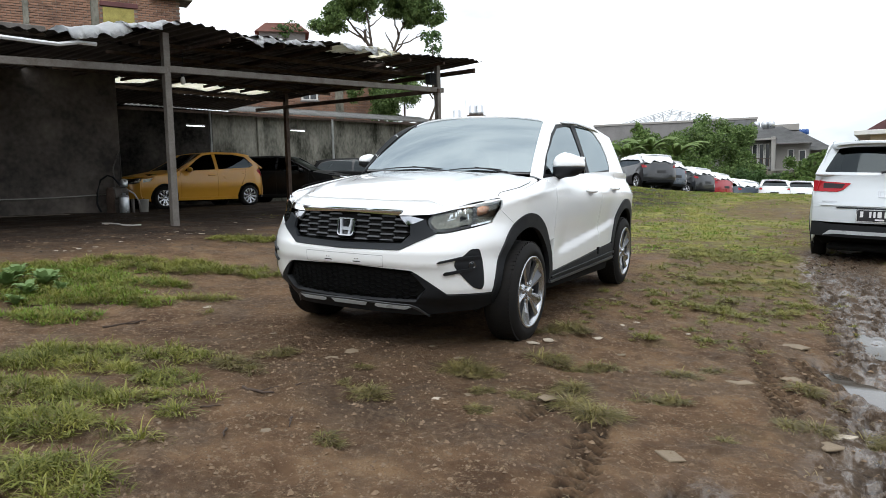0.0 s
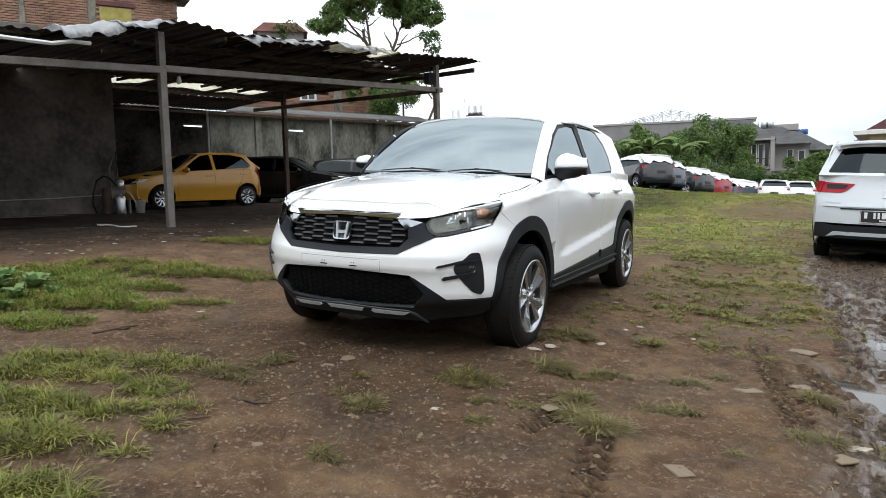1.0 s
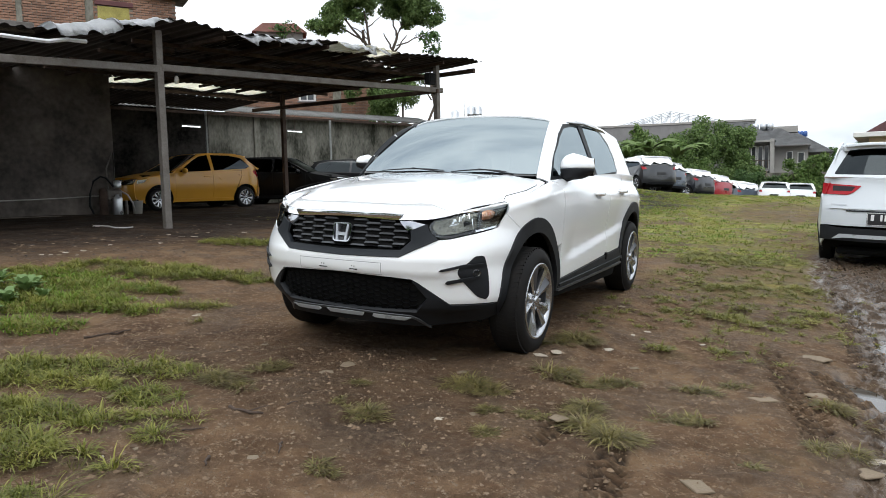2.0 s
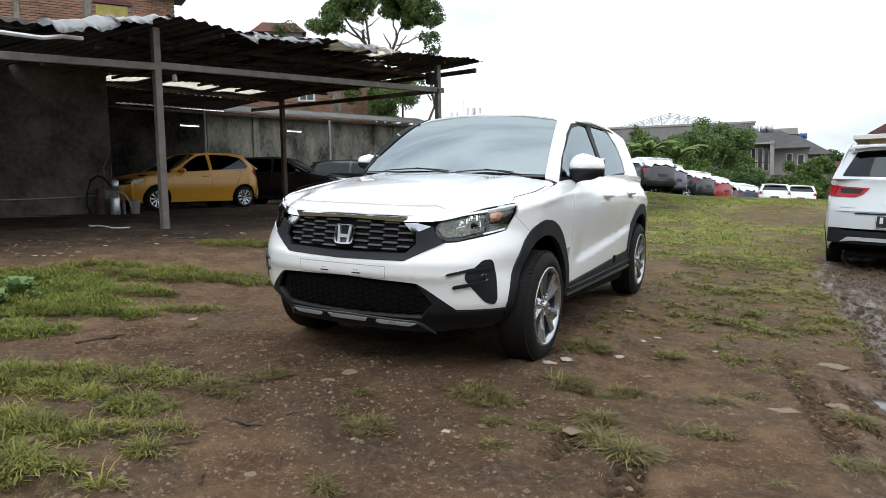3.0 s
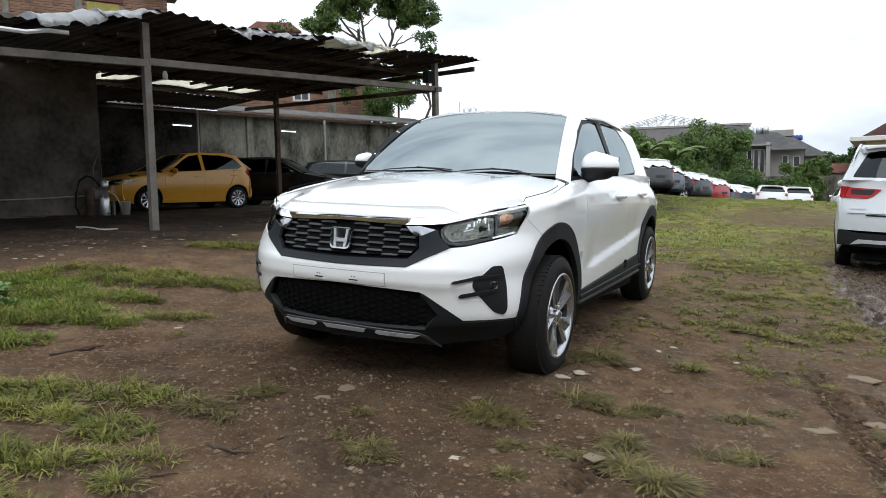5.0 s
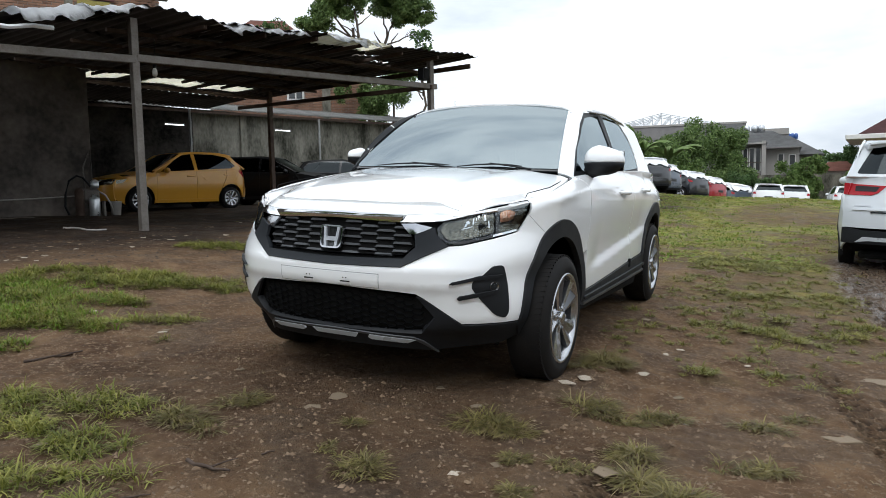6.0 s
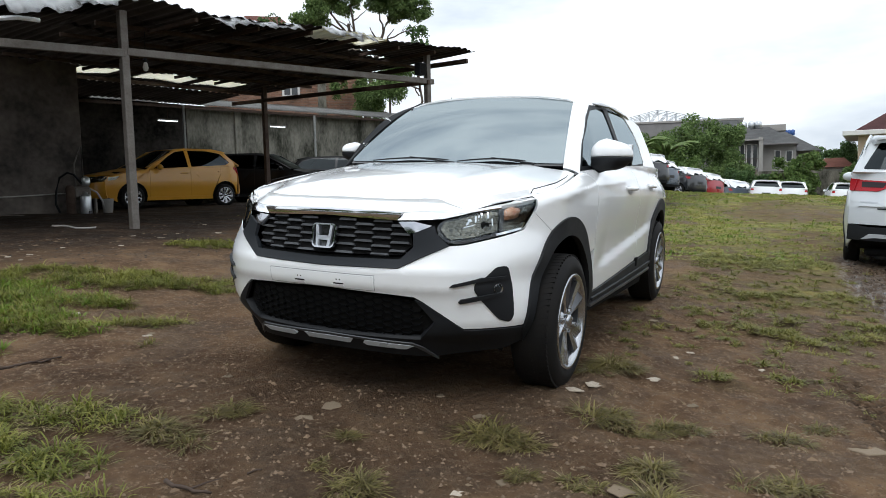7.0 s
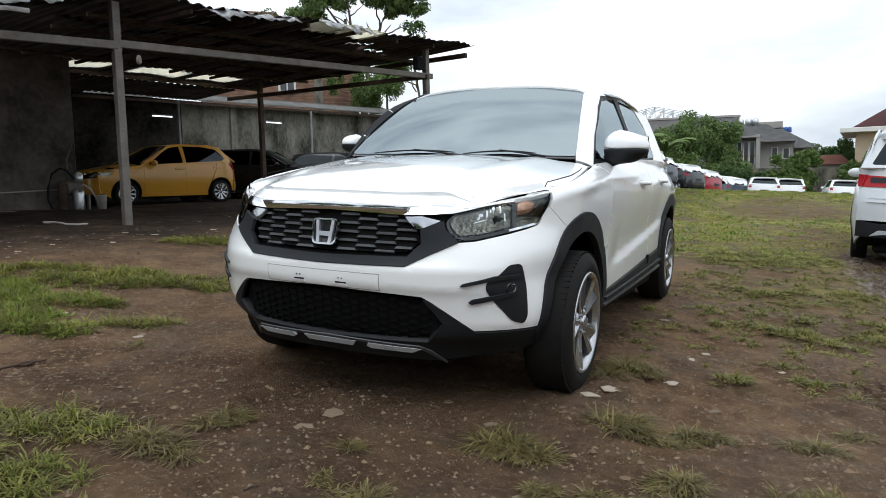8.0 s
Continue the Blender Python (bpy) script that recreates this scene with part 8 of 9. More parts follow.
# ---------------------------------------------------------------- plain walls added out of view behind and beside the lot
# Unseen walls, added to close the lot and fill the car's reflections.
for x0, x1, y0, y1 in ((-20.0, 15.0, -14.2, -14.0), (15.0, 15.2, -14.2, 34.0)):
    ob = part("boundary_wall", boxed(x0, x1, y0, y1, -0.9, 2.3), M_CONCRETE)
    tagged(ob, "plain mildewed wall added out of view to close the lot", "wall", kind="structure")
for k, (x, y, w) in enumerate(((-12.0, -17.0, 3.2), (-5.5, -17.5, 3.6), (0.5, -16.8, 3.0), (6.5, -17.6, 3.6), (12.5, -17.0, 3.3))):
    tree("tree", x, y, float(ground_base(x, y)), [((0, 0, 0), (0.2, 0.1, 3.0), 0.22, 0.12), ((0.2, 0.1, 2.6), (-0.9, 0.3, 4.6), 0.1, 0.04), ((0.2, 0.1, 2.6), (1.0, -0.3, 4.8), 0.1, 0.04)],
         [(-1.4, 0.2, 4.0, w * 0.6, 1.6, 1.5), (1.3, -0.2, 4.2, w * 0.6, 1.6, 1.6), (0.0, 0.1, 5.4, w * 0.6, 1.6, 1.3)], 2600, 0.5, 70 + k, "broad dark-green tree beyond the added wall", M_LEAF)


# ---------------------------------------------------------------- grass, weeds, stones and litter
def blades(centres, height, width, seed, lean=0.6, spread=0.03):
    """Curved grass blades, each a tapering strip of two pieces."""
    rng = np.random.default_rng(seed)
    c = np.asarray(centres, float)
    n = len(c)
    a = rng.uniform(0, math.tau, n)
    d = np.stack((np.cos(a), np.sin(a)), 1)
    r = rng.uniform(0, 1, n) ** 0.7
    x, y = c[:, 0] + d[:, 0] * r * spread, c[:, 1] + d[:, 1] * r * spread
    z = c[:, 2] - 0.004
    ln = height * c[:, 3] * rng.uniform(0.5, 1.3, n)
    rise = np.radians(np.clip(78 - 52 * lean * r + rng.normal(0, 11, n), 8, 86))
    fall = rise - np.radians(rng.uniform(15, 70, n))
    b = a + rng.normal(0, 0.45, n)
    e = np.stack((np.cos(b), np.sin(b)), 1)
    s = np.stack((-e[:, 1], e[:, 0]), 1) * (width * rng.uniform(0.6, 1.3, n))[:, None]
    p0 = np.stack((x, y, z), 1)
    o1, z1 = ln * 0.55 * np.cos(rise), ln * 0.55 * np.sin(rise)
    o2, z2 = o1 + ln * 0.5 * np.cos(fall), np.maximum(z1 + ln * 0.5 * np.sin(fall), 0.008)
    p1 = np.stack((x + e[:, 0] * o1, y + e[:, 1] * o1, z + z1), 1)
    p2 = np.stack((x + e[:, 0] * o2, y + e[:, 1] * o2, z + z2), 1)
    s3 = np.concatenate((s, np.zeros((n, 1))), 1)
    v = np.stack((p0 - s3, p0 + s3, p1 + s3 * 0.8, p1 - s3 * 0.8, p2), 1).reshape(-1, 3)
    k = np.arange(n) * 5
    quads = np.stack((k, k + 1, k + 2, k + 3), 1).tolist()
    tris = np.stack((k + 3, k + 2, k + 4), 1).tolist()
    return v.tolist(), [], quads + tris


def scatter(x0, x1, y0, y1, n, seed, weight):
    """Random places, kept with the chance that weight(x, y) gives."""
    rng = np.random.default_rng(seed)
    x, y = rng.uniform(x0, x1, n), rng.uniform(y0, y1, n)
    keep = rng.uniform(0, 1, n) < weight(x, y)
    return x[keep], y[keep]


def grass_object(name, material, x, y, per, height, width, seed, spread, label, lean=0.6):
    rng = np.random.default_rng(seed)
    z = ground_z(x, y)
    tall = rng.uniform(0.5, 1.2, len(x))
    c = np.repeat(np.stack((x, y, z, tall), 1), per, axis=0)
    ob = part(name, blades(c, height, width, seed, lean, spread), material)
    return tagged(ob, label, "grass", kind="stuff")


def under_car(x, y):
    return (np.abs(x) < 0.7) & (y > -0.5) & (y < 3.2)


def tufts(x, y, lo=0.3, hi=0.5):
    return smooth01(lo, hi, tuft_noise(x, y)) * ~under_car(x, y)


def tuft_blades(x, y, z, size, per, seed, width=0.0036, low=30, high=82, droop=95):
    """Rosettes of arching blades: each leaves its root outwards and bends over towards the ground."""
    rng = np.random.default_rng(seed)
    c = np.repeat(np.stack((x, y, z, size), 1), per, axis=0)
    n = len(c)
    a = rng.uniform(0, math.tau, n)
    r = rng.uniform(0, 1, n) ** 0.6
    root = np.stack((c[:, 0] + np.cos(a) * r * c[:, 3] * 0.55, c[:, 1] + np.sin(a) * r * c[:, 3] * 0.4, c[:, 2] - 0.004), 1)
    b = a + rng.normal(0, 0.7, n)
    ln = c[:, 3] * rng.uniform(0.45, 1.15, n)
    rise = np.radians(high - (high - low) * r + rng.normal(0, 10, n))
    bend = np.radians(droop * rng.uniform(0.4, 1.15, n)) / 2
    side = np.stack((-np.sin(b), np.cos(b), np.zeros(n)), 1) * (width * rng.uniform(0.6, 1.3, n))[:, None]
    pts = [root]
    for k in range(3):
        e = rise - bend * k
        step = np.stack((np.cos(b) * np.cos(e), np.sin(b) * np.cos(e), np.sin(e)), 1) * (ln / 3)[:, None]
        p = pts[-1] + step
        p[:, 2] = np.maximum(p[:, 2], c[:, 2] + 0.003 + 0.004 * rng.uniform(0, 1, n))
        pts.append(p)
    v = np.stack((pts[0] - side * 0.7, pts[0] + side * 0.7, pts[1] + side, pts[1] - side, pts[2] + side * 0.75, pts[2] - side * 0.75, pts[3]), 1).reshape(-1, 3)
    i = np.arange(n) * 7
    quads = np.concatenate((np.stack((i, i + 1, i + 2, i + 3), 1), np.stack((i + 3, i + 2, i + 4, i + 5), 1))).tolist()
    return v.tolist(), [], quads + np.stack((i + 5, i + 4, i + 6), 1).tolist()


def clump_object(name, material, x, y, size, per, seed, label, **k):
    rng = np.random.default_rng(seed)
    ob = part(name, tuft_blades(x, y, ground_z(x, y), size * rng.uniform(0.6, 1.35, len(x)), per, seed, **k), material)
    return tagged(ob, label, "grass", kind="stuff")


# single tufts on the bare earth: x, y, half-width, blades
TUFTS = ((0.79, -0.67, 0.13, 230), (1.01, -0.97, 0.06, 70), (1.12, -1.19, 0.075, 90), (1.16, -0.32, 0.12, 120), (1.37, -0.23, 0.1, 150), (1.21, -0.92, 0.07, 60), (1.37, -0.71, 0.1, 120),
         (1.47, -1.0, 0.13, 240), (1.72, -0.55, 0.085, 90), (1.83, -0.5, 0.08, 80), (1.05, 0.43, 0.15, 150), (0.61, -1.36, 0.1, 90), (-0.25, -1.32, 0.11, 130))
SMALL_TUFTS = ((0.34, -1.04, 0.07, 40), (-0.21, -1.02, 0.1, 80), (0.42, -1.25, 0.06, 36), (1.77, -0.05, 0.1, 60), (1.93, 0.2, 0.08, 50), (0.77, -1.87, 0.07, 60), (2.11, -0.92, 0.06, 40),
               (2.42, 0.06, 0.12, 110), (1.27, -0.36, 0.09, 90), (0.93, 0.3, 0.09, 60), (2.44, -0.55, 0.11, 100), (2.72, -0.42, 0.12, 130))
for k, (x, y, s, n) in enumerate(TUFTS + SMALL_TUFTS):
    t = thing("grass_tuft", Matrix.Identity(4), "low arching tuft of yellow-green grass on bare earth", "grass", "tufts of grass")
    px, py, z = np.array([x]), np.array([y]), ground_z(x, y)
    rng = np.random.default_rng(500 + k)
    m = 5
    px, py = x + s * rng.normal(0, 0.5, m), y + s * rng.normal(0, 0.3, m)
    z, size = ground_z(px, py), s * rng.uniform(0.6, 1.0, m)
    part("foliage", tuft_blades(px, py, z, size * 1.1, max(20, n * 3 // 4), 300 + k, width=0.0025, low=6, high=62), M_TUFT, t)
    part("straw", tuft_blades(px, py, z, size * 1.25, max(10, n // 3), 400 + k, width=0.0017, low=2, high=35, droop=50), M_STRAW, t, "dry straw-coloured blades")
x, y = scatter(-4.4, 0.6, -3.3, 3.1, 12400, 21, lambda x, y: smooth01(0.1, 0.7, grass_mask(x, y)) * tufts(x, y, 0.2, 0.5))
clump_object("grass_clumps", M_GRASSGR, x, y, 0.092, 36, 21, "arching green clumps of trodden grass", width=0.0026, low=18, droop=95)
x, y = scatter(-4.4, 0.6, -3.3, 3.1, 3400, 22, lambda x, y: smooth01(0.05, 0.5, grass_mask(x, y)))
clump_object("straw_clumps", M_STRAW, x, y, 0.085, 14, 22, "dry straw-coloured grass among the green", width=0.002, low=4, high=45, droop=60)
x, y = scatter(-4.2, 0.9, -3.3, 2.2, 10000, 1, lambda x, y: grass_mask(x, y) * tufts(x, y))
grass_object("grass_tufts", M_GRASS, x, y, 18, 0.05, 0.0022, 1, 0.05, "short yellow-green grass on the earth", 1.3)
x, y = scatter(-4.0, -1.6, -1.7, 0.3, 2800, 7, lambda x, y: grass_mask(x, y) * smooth01(1.25, 0.75, np.hypot(x + 2.7, y + 0.75)))
grass_object("lush_grass", M_LUSH, x, y, 18, 0.06, 0.004, 7, 0.05, "lush bright-green grass round the weeds", 1.2)
x, y = scatter(-3.0, 3.4, -2.8, 3.0, 1600, 3, lambda x, y: 0.25 * tufts(x, y, 0.3, 0.7))
clump_object("sparse_grass", M_STRAW, x, y, 0.04, 7, 3, "sparse dry grass sprouts on bare earth", width=0.0018, low=10, high=60)
x, y = scatter(0.8, 2.8, 0.5, 6.5, 6800, 8, lambda x, y: np.maximum(0.9 * grass_mask(x, y), 0.16 * smooth01(0.3, 2.0, y)) * (1 - 0.9 * wet_mask(x, y)) * smooth01(0.3, 0.6, tuft_noise(x, y)))
clump_object("trodden_grass", M_THIN, x, y, 0.06, 30, 8, "short trodden grass thinning out towards the track", width=0.0032, low=15)
x, y = scatter(-9.0, 7.0, 3.2, 9.0, 27000, 4, lambda x, y: smooth01(3.4, 6.2, y + 1.6 * fbm(x, y, 0.8, 55.0)) * np.maximum(grass_mask(x, y), 0.2 * smooth01(5, 8, y)) * tufts(x * 0.6, y * 0.6, 0.35, 0.6) * (1 - wet_mask(x, y)) * (1 - 0.9 * bare_mask(x, y)) * smooth01(-8.0, -5.5, x))
clump_object("meadow_grass", M_MEADOW, x, y, 0.07, 14, 4, "patchy yellow-green grass over the open lot", width=0.005, low=8, high=60)
x, y = scatter(-7.0, 7.0, 8.0, 24.0, 26000, 6, lambda x, y: np.maximum(grass_mask(x, y), 0.45) * tufts(x * 0.4, y * 0.4, 0.35, 0.55) * (1 - 0.95 * bare_mask(x, y)) * smooth01(-6.5, -5.0, x))
grass_object("far_grass", M_MEADOW, x, y, 7, 0.045, 0.01, 6, 0.14, "bright yellow-green grass on the far lot", 1.3)
x, y = scatter(-9.0, 7.0, 6.0, 24.0, 9000, 5, lambda x, y: grass_mask(x, y) * tufts(x * 0.5 + 9, y * 0.5) * (1 - 0.95 * bare_mask(x, y)))
grass_object("green_grass", M_LUSH, x, y, 7, 0.07, 0.01, 5, 0.14, "greener grass patches over the open lot", 1.2)


def weed(x, y, size, seed):
    rnd = random.Random(seed)
    t = thing("weed", Matrix.Translation((x, y, float(ground_z(x, y)[0]))), "broad-leaved pale-green weed growing in grass", "weed", "broad-leaved weeds")
    for k in range(16):
        a, L = k * 2.4 + rnd.uniform(-0.3, 0.3), size * rnd.uniform(0.6, 1.1)
        h = size * rnd.uniform(0.3, 1.0)
        bm = bmesh.new()
        rows = []
        for i in range(6):
            s = i / 5
            w = 0.3 * L * math.sin(min(1.0, 0.1 + s * 0.95) * math.pi) ** 0.7
            c = Vector((math.cos(a) * L * s, math.sin(a) * L * s, 0.01 + h * math.sin(s * 1.9)))
            sd = Vector((-math.sin(a), math.cos(a), 0)) * w
            rows.append([bm.verts.new(c + sd + Vector((0, 0, w * 0.3))), bm.verts.new(c), bm.verts.new(c - sd + Vector((0, 0, w * 0.3)))])
        for r0, r1 in zip(rows, rows[1:]):
            for p, q, q1, p1 in zip(r0, r0[1:], r1[1:], r1):
                bm.faces.new((p, q, q1, p1))
        part("leaf", bm, M_WEED, t, smooth=True)


for k, (x, y, s) in enumerate(((-2.85, -0.72, 0.12), (-3.0, -0.92, 0.13), (-2.7, -0.95, 0.1), (-3.15, -0.75, 0.12), (-2.5, -1.15, 0.08), (-2.95, -0.6, 0.1), (-2.75, -1.2, 0.1), (-3.2, -1.05, 0.12), (-2.6, -0.75, 0.08))):
    weed(x, y, s, k)

# loose stones and broken tile, each lying flat
# x, y, width
TILE_SHARDS = ((1.2, 0.4, 0.083), (0.91, -0.06, 0.127), (0.88, 0.32, 0.076), (0.99, 0.09, 0.082), (1.68, 1.02, 0.039), (1.28, 1.2, 0.074), (1.23, 0.96, 0.055), (0.87, -1.19, 0.052), (1.5, -0.22, 0.029),
               (2.27, 0.27, 0.066), (0.06, -2.23, 0.019), (-2.62, 0.12, 0.07), (2.57, -0.51, 0.115), (0.37, 12.31, 0.188), (2.66, -0.42, 0.12))
SHELTER_SHARDS = ((-4.74, 1.98, 0.12), (-4.69, 2.39, 0.15), (-4.6, 2.5, 0.1), (-4.33, 1.75, 0.06), (-5.05, 2.46, 0.1), (-4.31, 0.42, 0.05), (-4.34, 0.6, 0.07), (-4.41, 0.84, 0.06), (-4.18, 0.61, 0.05),
                  (-4.36, 0.36, 0.06), (-4.55, 1.26, 0.05), (-4.57, 3.34, 0.09), (-4.93, 3.04, 0.06), (-5.89, 4.42, 0.08), (-6.35, 5.52, 0.07), (-7.0, 2.87, 0.12), (-1.53, -0.33, 0.06), (-3.43, 0.11, 0.07), (-2.32, -0.21, 0.07))
SLABS = ((1.33, -0.94, 0.083), (0.96, -1.01, 0.069), (1.38, -0.63, 0.074), (2.1, 0.0, 0.136), (1.42, 0.16, 0.072), (0.07, -0.94, 0.08), (0.08, -0.76, 0.089), (-0.51, -1.77, 0.14), (-0.38, -2.15, 0.104),
         (0.68, -0.57, 0.052), (0.42, -0.41, 0.043), (-0.59, -0.66, 0.047), (-1.55, -0.28, 0.049), (0.51, -1.95, 0.057), (0.35, -1.88, 0.026), (0.1, -2.12, 0.031), (2.33, 1.12, 0.19), (2.34, 0.26, 0.112), (1.94, -1.25, 0.139), (2.5, -0.69, 0.137), (0.97, 1.73, 0.078), (1.29, 1.86, 0.049))


def stone_mesh(seed, material):
    """A broken flat piece: an angular outline, chipped rim and slightly bent face."""
    rnd = random.Random(seed)
    bm = bmesh.new()
    n = rnd.choice((4, 4, 5, 5, 6))
    ang = [i * math.tau / n + rnd.uniform(-0.35, 0.35) for i in range(n)]
    rad = [0.5 * rnd.uniform(0.75, 1.15) for _ in range(n)]
    corners = [Vector((math.cos(a) * r, math.sin(a) * r * 0.72, 0)) for a, r in zip(ang, rad)]
    rim = []
    for p, q in zip(corners, corners[1:] + corners[:1]):
        rim += [p, p.lerp(q, rnd.uniform(0.3, 0.45)) * rnd.uniform(0.96, 1.02), p.lerp(q, rnd.uniform(0.6, 0.75)) * rnd.uniform(0.95, 1.02)]
    tilt = rnd.uniform(-0.12, 0.12)
    rows = []
    for f, z in ((1.0, -0.3), (1.02, 0.35), (0.93, 0.75)):
        rows.append([bm.verts.new((p.x * f, p.y * f, z + tilt * p.x + rnd.uniform(-0.08, 0.08))) for p in rim])
    for r0, r1 in zip(rows, rows[1:]):
        for i in range(len(rim)):
            bm.faces.new((r0[i], r0[(i + 1) % len(rim)], r1[(i + 1) % len(rim)], r1[i]))
    mid = bm.verts.new((0.05, 0.0, 0.8))
    for i in range(len(rim)):
        bm.faces.new((rows[-1][i], rows[-1][(i + 1) % len(rim)], mid))
    me = bpy.data.meshes.new("stone")
    bm.to_mesh(me)
    bm.free()
    me.materials.append(material)
    return me


for pale, pieces in ((True, TILE_SHARDS + SHELTER_SHARDS), (False, SLABS)):
    for k, (x, y, w) in enumerate(pieces):
        rnd = random.Random(k + 50 * pale)
        ob = new("stone", stone_mesh(k + 50 * pale, M_WHITECHIP if pale else M_STONE))
        ob.matrix_basis = Matrix.Translation((x, y, float(ground_z(x, y)[0]) + (0.001 if w < 0.1 else -0.004))) @ pose(0, 0, 0, rnd.uniform(-4, 4), rnd.uniform(-5, 5), rnd.uniform(-30, 30)) @ Matrix.Diagonal((w * 1.1, w * ((0.8 if pale else 1.3) if w > 0.1 else 1.35), max(0.005, w * 0.06), 1))
        tagged(ob, "broken piece of whitish tile lying on the earth" if pale else "flat brown-grey stone half sunk in the earth", "stone", "loose stones")


def rubble(n, seed, x0, x1, y0, y1, lo, hi, flat, material, label, weight=None, name="gravel"):
    rng = np.random.default_rng(seed)
    x, y = rng.uniform(x0, x1, n), rng.uniform(y0, y1, n)
    if weight is not None:
        k = rng.uniform(0, 1, n) < weight(x, y)
        x, y = x[k], y[k]
    n = len(x)
    z = ground_z(x, y)
    s = lo + (hi - lo) * rng.uniform(0, 1, n) ** 3
    a = rng.uniform(0, math.tau, n)
    base = np.array([(1, 0, 0), (0.3, 0.6, 0.05), (-0.8, 0.5, 0), (-0.7, -0.5, 0.05), (0.4, -0.65, 0), (0.05, 0, 1)], float)
    P = np.repeat(base[None], n, 0) * rng.uniform(0.6, 1.2, (n, 6, 1))
    P[:, :, 2] *= flat
    P[:, 5, 2] = np.maximum(P[:, 5, 2], 0.15)
    ca, sa = np.cos(a)[:, None], np.sin(a)[:, None]
    X = (P[:, :, 0] * ca - P[:, :, 1] * sa) * s[:, None] + x[:, None]
    Y = (P[:, :, 0] * sa + P[:, :, 1] * ca) * s[:, None] + y[:, None]
    Z = P[:, :, 2] * s[:, None] + z[:, None] - 0.001
    v = np.stack((X, Y, Z), -1).reshape(-1, 3)
    o = np.arange(n) * 6
    f = np.concatenate([np.stack((o + i, o + (i + 1) % 5, o + 5), 1) for i in range(5)])
    ob = part(name, (v.tolist(), [], f.tolist()), material)
    return tagged(ob, label, "gravel", kind="stuff")


M_GRIT = mat("mixed_grit", (0.2, 0.14, 0.09), 0.9, vary=0.6, scale=3, fine=60, bump=0.2, dist=0.002, color2=(0.05, 0.032, 0.018), island=0.6)
M_CLOD = mat("earth_clod", (0.2, 0.135, 0.082), 0.95, vary=0.6, scale=3, fine=80, bump=0.3, dist=0.003, color2=(0.055, 0.034, 0.021), island=0.5)
# Darker copy of the earth clods, matched to the shade painted round the shelter.
M_SHADECLOD = mat("shade_dark_mud_clod", (0.045, 0.032, 0.024), 0.8, vary=0.5, scale=3, fine=80, bump=0.3, dist=0.003, color2=(0.015, 0.011, 0.009), island=0.5)
M_CHIPS = mat("pale_chips", (0.19, 0.135, 0.085), 0.9, vary=0.5, scale=3, fine=60, bump=0.2, dist=0.002, color2=(0.1, 0.075, 0.045), island=0.6)
M_LITTER = mat("dead_leaf_litter", (0.15, 0.1, 0.06), 0.9, vary=0.5, scale=3, fine=60, bump=0.1, color2=(0.06, 0.04, 0.026), island=0.6)
open_soil = lambda x, y: ~under_car(x, y) * np.clip(1 - 0.7 * grass_mask(x, y), 0, 1) * (1 - 0.8 * wet_mask(x, y))
rubble(52000, 11, -3.0, 4.0, -3.2, 3.0, 0.002, 0.012, 0.8, M_GRIT, "brown grit and small pebbles on the earth", open_soil)
rubble(9000, 17, -3.0, 3.6, -3.2, 3.0, 0.004, 0.022, 0.55, M_CLOD, "clods of brown earth trodden loose", open_soil, "clods")
rubble(1100, 12, -3.2, 4.0, -3.2, 3.5, 0.003, 0.017, 0.4, M_CHIPS, "pale stone chips scattered on the earth", open_soil)
rubble(5000, 13, -9.0, 6.0, -2.0, 12.0, 0.006, 0.024, 0.3, M_GRIT, "brown clods and pebbles over the lot", open_soil)
rubble(350, 14, -9.5, 5.0, 0.0, 13.0, 0.01, 0.04, 0.25, M_CHIPS, "pale litter and stone chips over the lot", open_soil)
rubble(7000, 15, -3.2, 4.0, -3.2, 3.0, 0.003, 0.014, 0.3, M_LITTER, "dry leaf litter pressed into the earth", None, "leaf_litter")
rubble(130, 18, -5.4, -3.9, 0.2, 3.4, 0.012, 0.045, 0.3, M_CHIPS, "pale broken rubble before the shelter", None, "rubble")
rubble(1500, 19, -7.0, -3.4, 0.0, 5.5, 0.008, 0.03, 0.5, M_SHADECLOD, "clods of trodden mud before the shelter, darkened to its painted shade", None, "clods")
rubble(1100, 16, -10.5, -4.0, 3.0, 11.0, 0.01, 0.035, 0.4, M_SHADECLOD, "clods and rubble under the shelter", None, "rubble")


def stick(points, r, seed):
    rnd = random.Random(seed)
    pts = []
    (x0, y0), (x1, y1) = points
    for i in range(7):
        t = i / 6
        x, y = x0 + (x1 - x0) * t + rnd.uniform(-r, r) * 0.8, y0 + (y1 - y0) * t + rnd.uniform(-r, r) * 0.8
        pts.append((x, y, float(ground_z(x, y)[0]) + r * 0.9 + 0.003 * math.sin(t * 3)))
    t = thing("stick", Matrix.Identity(4), "dry brown stick lying on the earth", "stick", "fallen sticks")
    part("shaft", tube(bmesh.new(), pts, [r * (1 - 0.5 * i / 6) for i in range(7)], 7), M_STICK, t, smooth=True)
    if r < 0.007:
        return
    q = Vector(pts[3])
    part("twig", tube(bmesh.new(), [q, q + Vector((0.03, 0.05, 0.008)), q + Vector((0.04, 0.09, 0.004))], [r * 0.5, r * 0.35, r * 0.2], 5), M_STICK, t)


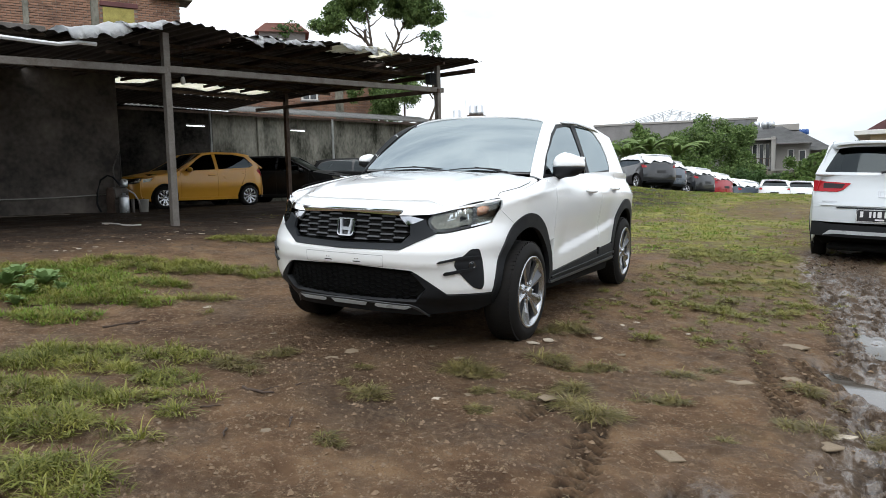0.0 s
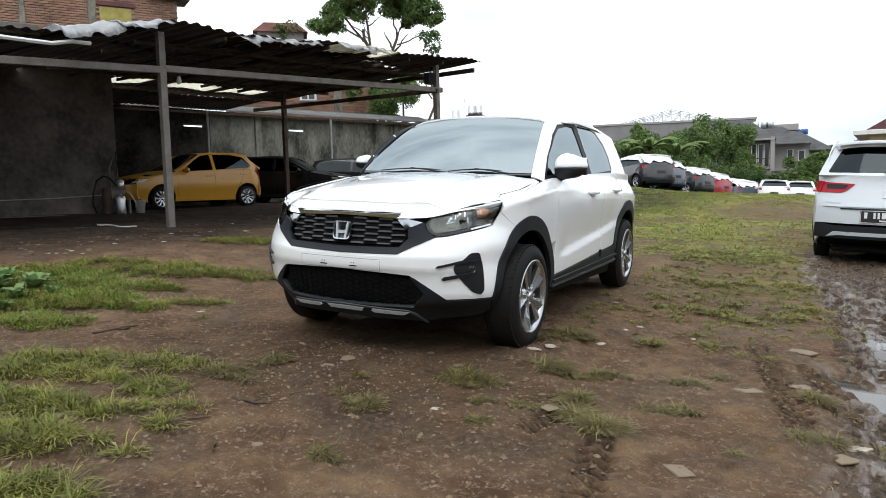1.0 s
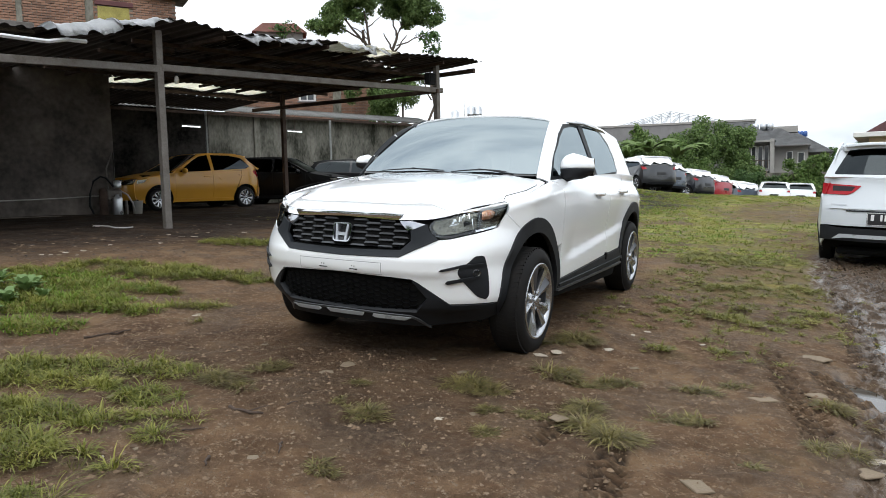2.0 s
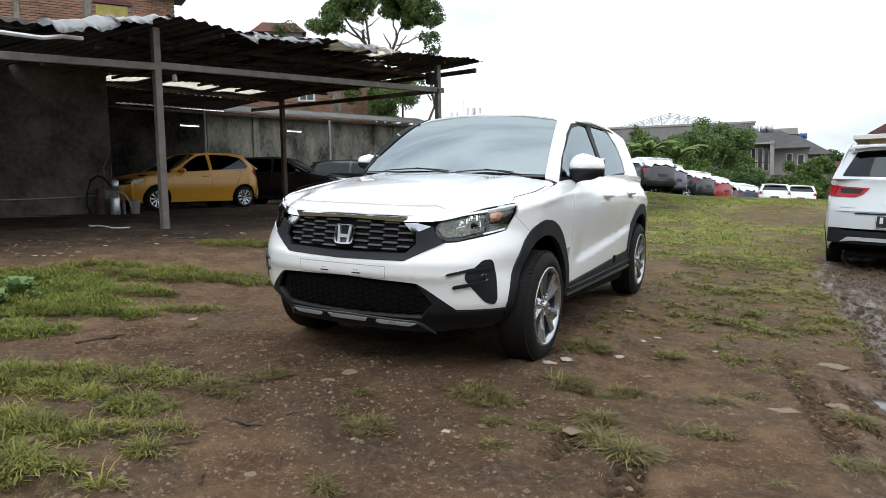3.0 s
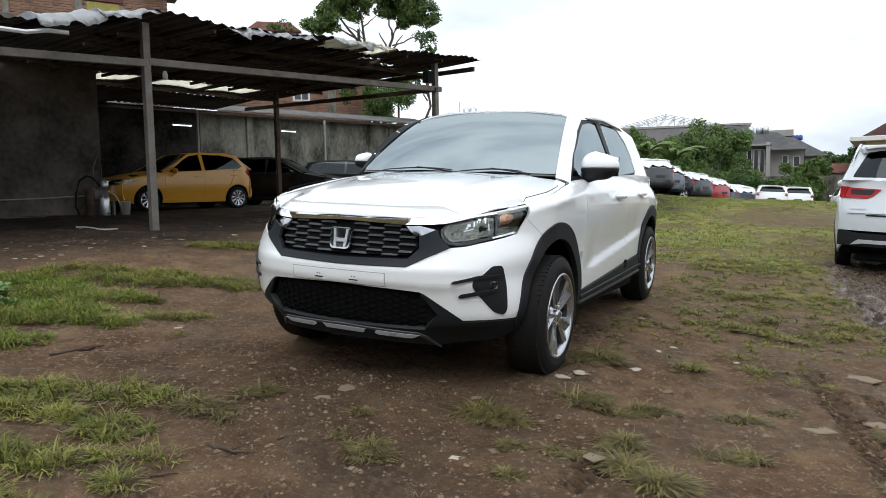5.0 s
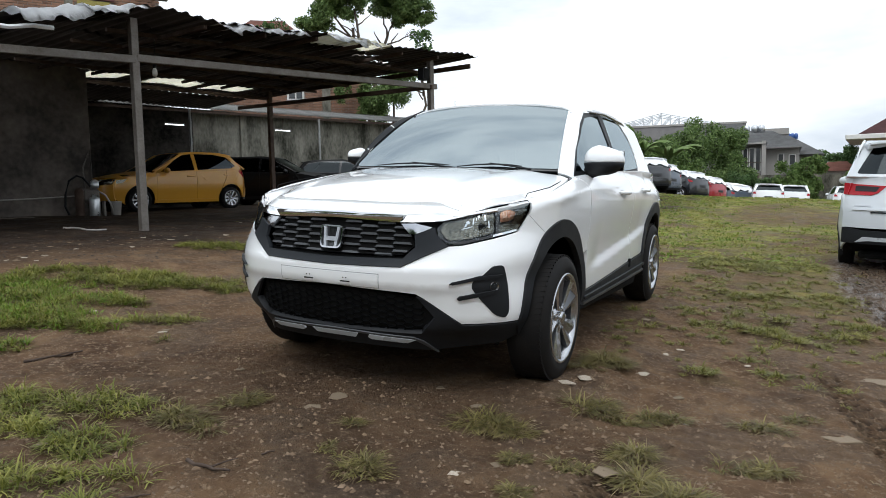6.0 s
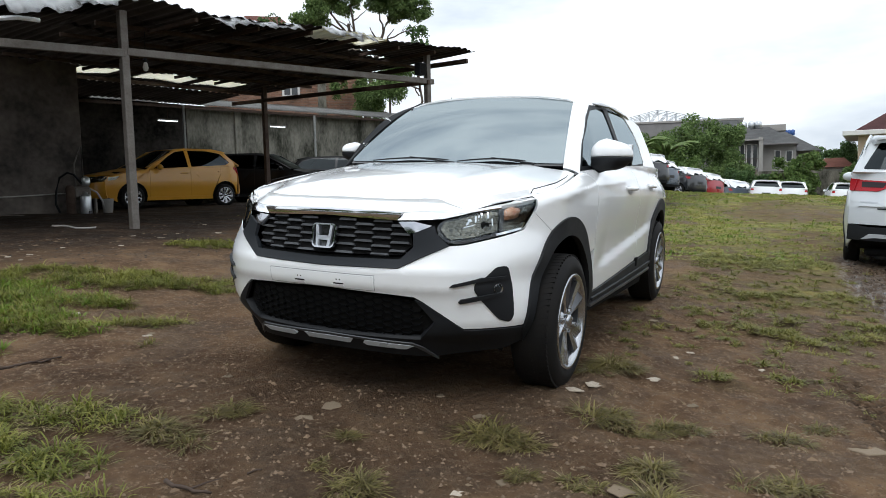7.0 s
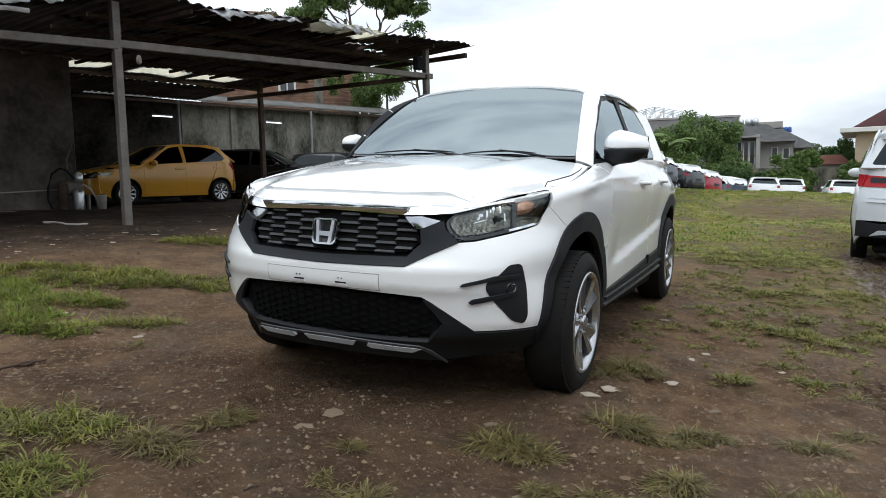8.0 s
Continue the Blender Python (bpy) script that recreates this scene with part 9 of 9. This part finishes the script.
for k, (pts, r) in enumerate(((((-1.57, -1.16), (-1.5, -0.88)), 0.008), (((0.1, -1.65), (0.28, -1.64)), 0.008), (((0.52, -1.81), (0.57, -1.88)), 0.005), (((0.42, -2.07), (0.46, -2.13)), 0.006), (((0.14, -1.94), (0.19, -1.87)), 0.004), (((0.25, -1.46), (0.28, -1.42)), 0.004))):
    stick(pts, r, k)

# ---------------------------------------------------------------- washing gear by the dark wall
g0 = shelter_ground(1.6, 5.3)
wash = thing("pressure_washer", SM @ pose(1.6, 5.3, g0), "old grey pressure washer with a steel cylinder and hose", "machine")
part("cylinder", lathe(bmesh.new(), [(0.001, 0.0), (0.1, 0.0), (0.105, 0.02), (0.105, 0.33), (0.09, 0.37), (0.04, 0.39), (0.04, 0.43), (0.001, 0.435)], Matrix.Translation((0.02, 0, 0)), 20), M_TANK, wash, smooth=True)
part("cylinder", lathe(bmesh.new(), [(0.001, 0.0), (0.08, 0.0), (0.085, 0.02), (0.085, 0.5), (0.06, 0.56), (0.001, 0.57)], Matrix.Translation((-0.22, 0.12, 0)), 18), M_STEELDK, wash, smooth=True)
part("motor", boxed(-0.16, 0.2, 0.12, 0.36, 0.28, 0.56, 0.05), M_STEEL, wash)
part("pump_head", lathe(bmesh.new(), [(0.001, 0.0), (0.07, 0.0), (0.08, 0.04), (0.08, 0.14), (0.03, 0.18), (0.001, 0.18)], Matrix.Translation((0.08, 0.1, 0.56)), 14), M_TANK, wash, smooth=True)
part("handle", tube(bmesh.new(), [(-0.02, 0.34, 0.5), (-0.02, 0.36, 1.0), (0.14, 0.36, 1.36), (0.14, 0.36, 0.5)], 0.016, 7), M_STEEL, wash, smooth=True)
part("leg", boxed(0.16, 0.2, -0.1, 0.0, 0.0, 0.3, 0.005), M_STEEL, wash)
part("hose", tube(bmesh.new(), [(0.0, 0.1, 0.6), (-0.1, 0.2, 0.78), (-0.2, 0.25, 0.82), (-0.34, 0.28, 0.72), (-0.42, 0.28, 0.45), (-0.45, 0.25, 0.2), (-0.4, 0.2, 0.03)], 0.022, 8), M_BLACKPL, wash, "black rubber hose", smooth=True)
part("hose", tube(bmesh.new(), [(0.1, 0.0, 0.5), (0.22, -0.05, 0.42), (0.3, -0.08, 0.25), (0.36, -0.1, 0.05)], 0.018, 8), M_HOSE, wash, smooth=True)
bk = thing("bucket", SM @ pose(2.02, 5.25, g0), "grey plastic bucket standing by the wall", "bucket")
part("shell", lathe(bmesh.new(), [(0.001, 0.006), (0.085, 0.006), (0.085, 0.0), (0.09, 0.0), (0.115, 0.27), (0.122, 0.275), (0.122, 0.285), (0.108, 0.285), (0.084, 0.012)], Matrix.Identity(4), 22), M_HOSE, bk, smooth=True)
part("bail", tube(bmesh.new(), [(0.12 * math.cos(a), 0.12 * math.sin(a) * 0.3 - 0.04, 0.27 - 0.09 * math.sin(a)) for a in np.linspace(0, math.pi, 9)], 0.004, 5), M_STEEL, bk)
hose = thing("wall_hose", SM, "pale garden hose hung along the dark wall", "hose")
part("hose", tube(bmesh.new(), [(a, 5.74, 0.98 - 0.07 * math.sin((a + 2.5) / 4.2 * math.pi)) for a in np.linspace(-6.0, 1.7, 30)], 0.014, 7), M_HOSE, hose, smooth=True)
for a in (-4.6, -2.5, 1.7):
    part("hook", boxed(a - 0.015, a + 0.015, 5.72, 5.8, 0.93, 1.02), M_STEELDK, hose)
M_OLDHOSE = mat("muddy_hose", (0.17, 0.14, 0.11), 0.7, vary=0.4, scale=8, bump=0.0)
cable = thing("ground_hose", SM, "muddy hose lying along the ground by the wall", "hose")
part("hose", tube(bmesh.new(), [(a, 4.95 + 0.1 * math.sin(a * 1.7) + 0.05 * math.sin(a * 4.1), shelter_ground(a, 4.95) + 0.012) for a in np.linspace(-5.0, 0.4, 40)], 0.011, 7), M_OLDHOSE, cable, smooth=True)
strap = thing("hose_end", Matrix.Identity(4), "pale loose hose end lying on the mud", "hose")
part("hose", tube(bmesh.new(), [(x, y, float(ground_z(x, y)[0]) + 0.012) for x, y in ((-7.05, 2.85), (-6.98, 2.95), (-6.75, 2.9), (-6.5, 2.8), (-6.42, 2.9), (-6.4, 3.02))], 0.012, 7), M_HOSE, strap, smooth=True)
bowl = thing("plastic_bag", Matrix.Translation((2.95, 7.6, float(ground_base(2.95, 7.6)))), "crumpled white plastic bag on the mud", "litter")
bm = bmesh.new()
bmesh.ops.create_icosphere(bm, subdivisions=3, radius=0.16)
for v in bm.verts:
    v.co += v.co.normalized() * 0.07 * noise.noise(v.co * 14)
    v.co.z = v.co.z * 0.6 + 0.06
part("bag", bm, M_COVER, bowl, smooth=True)
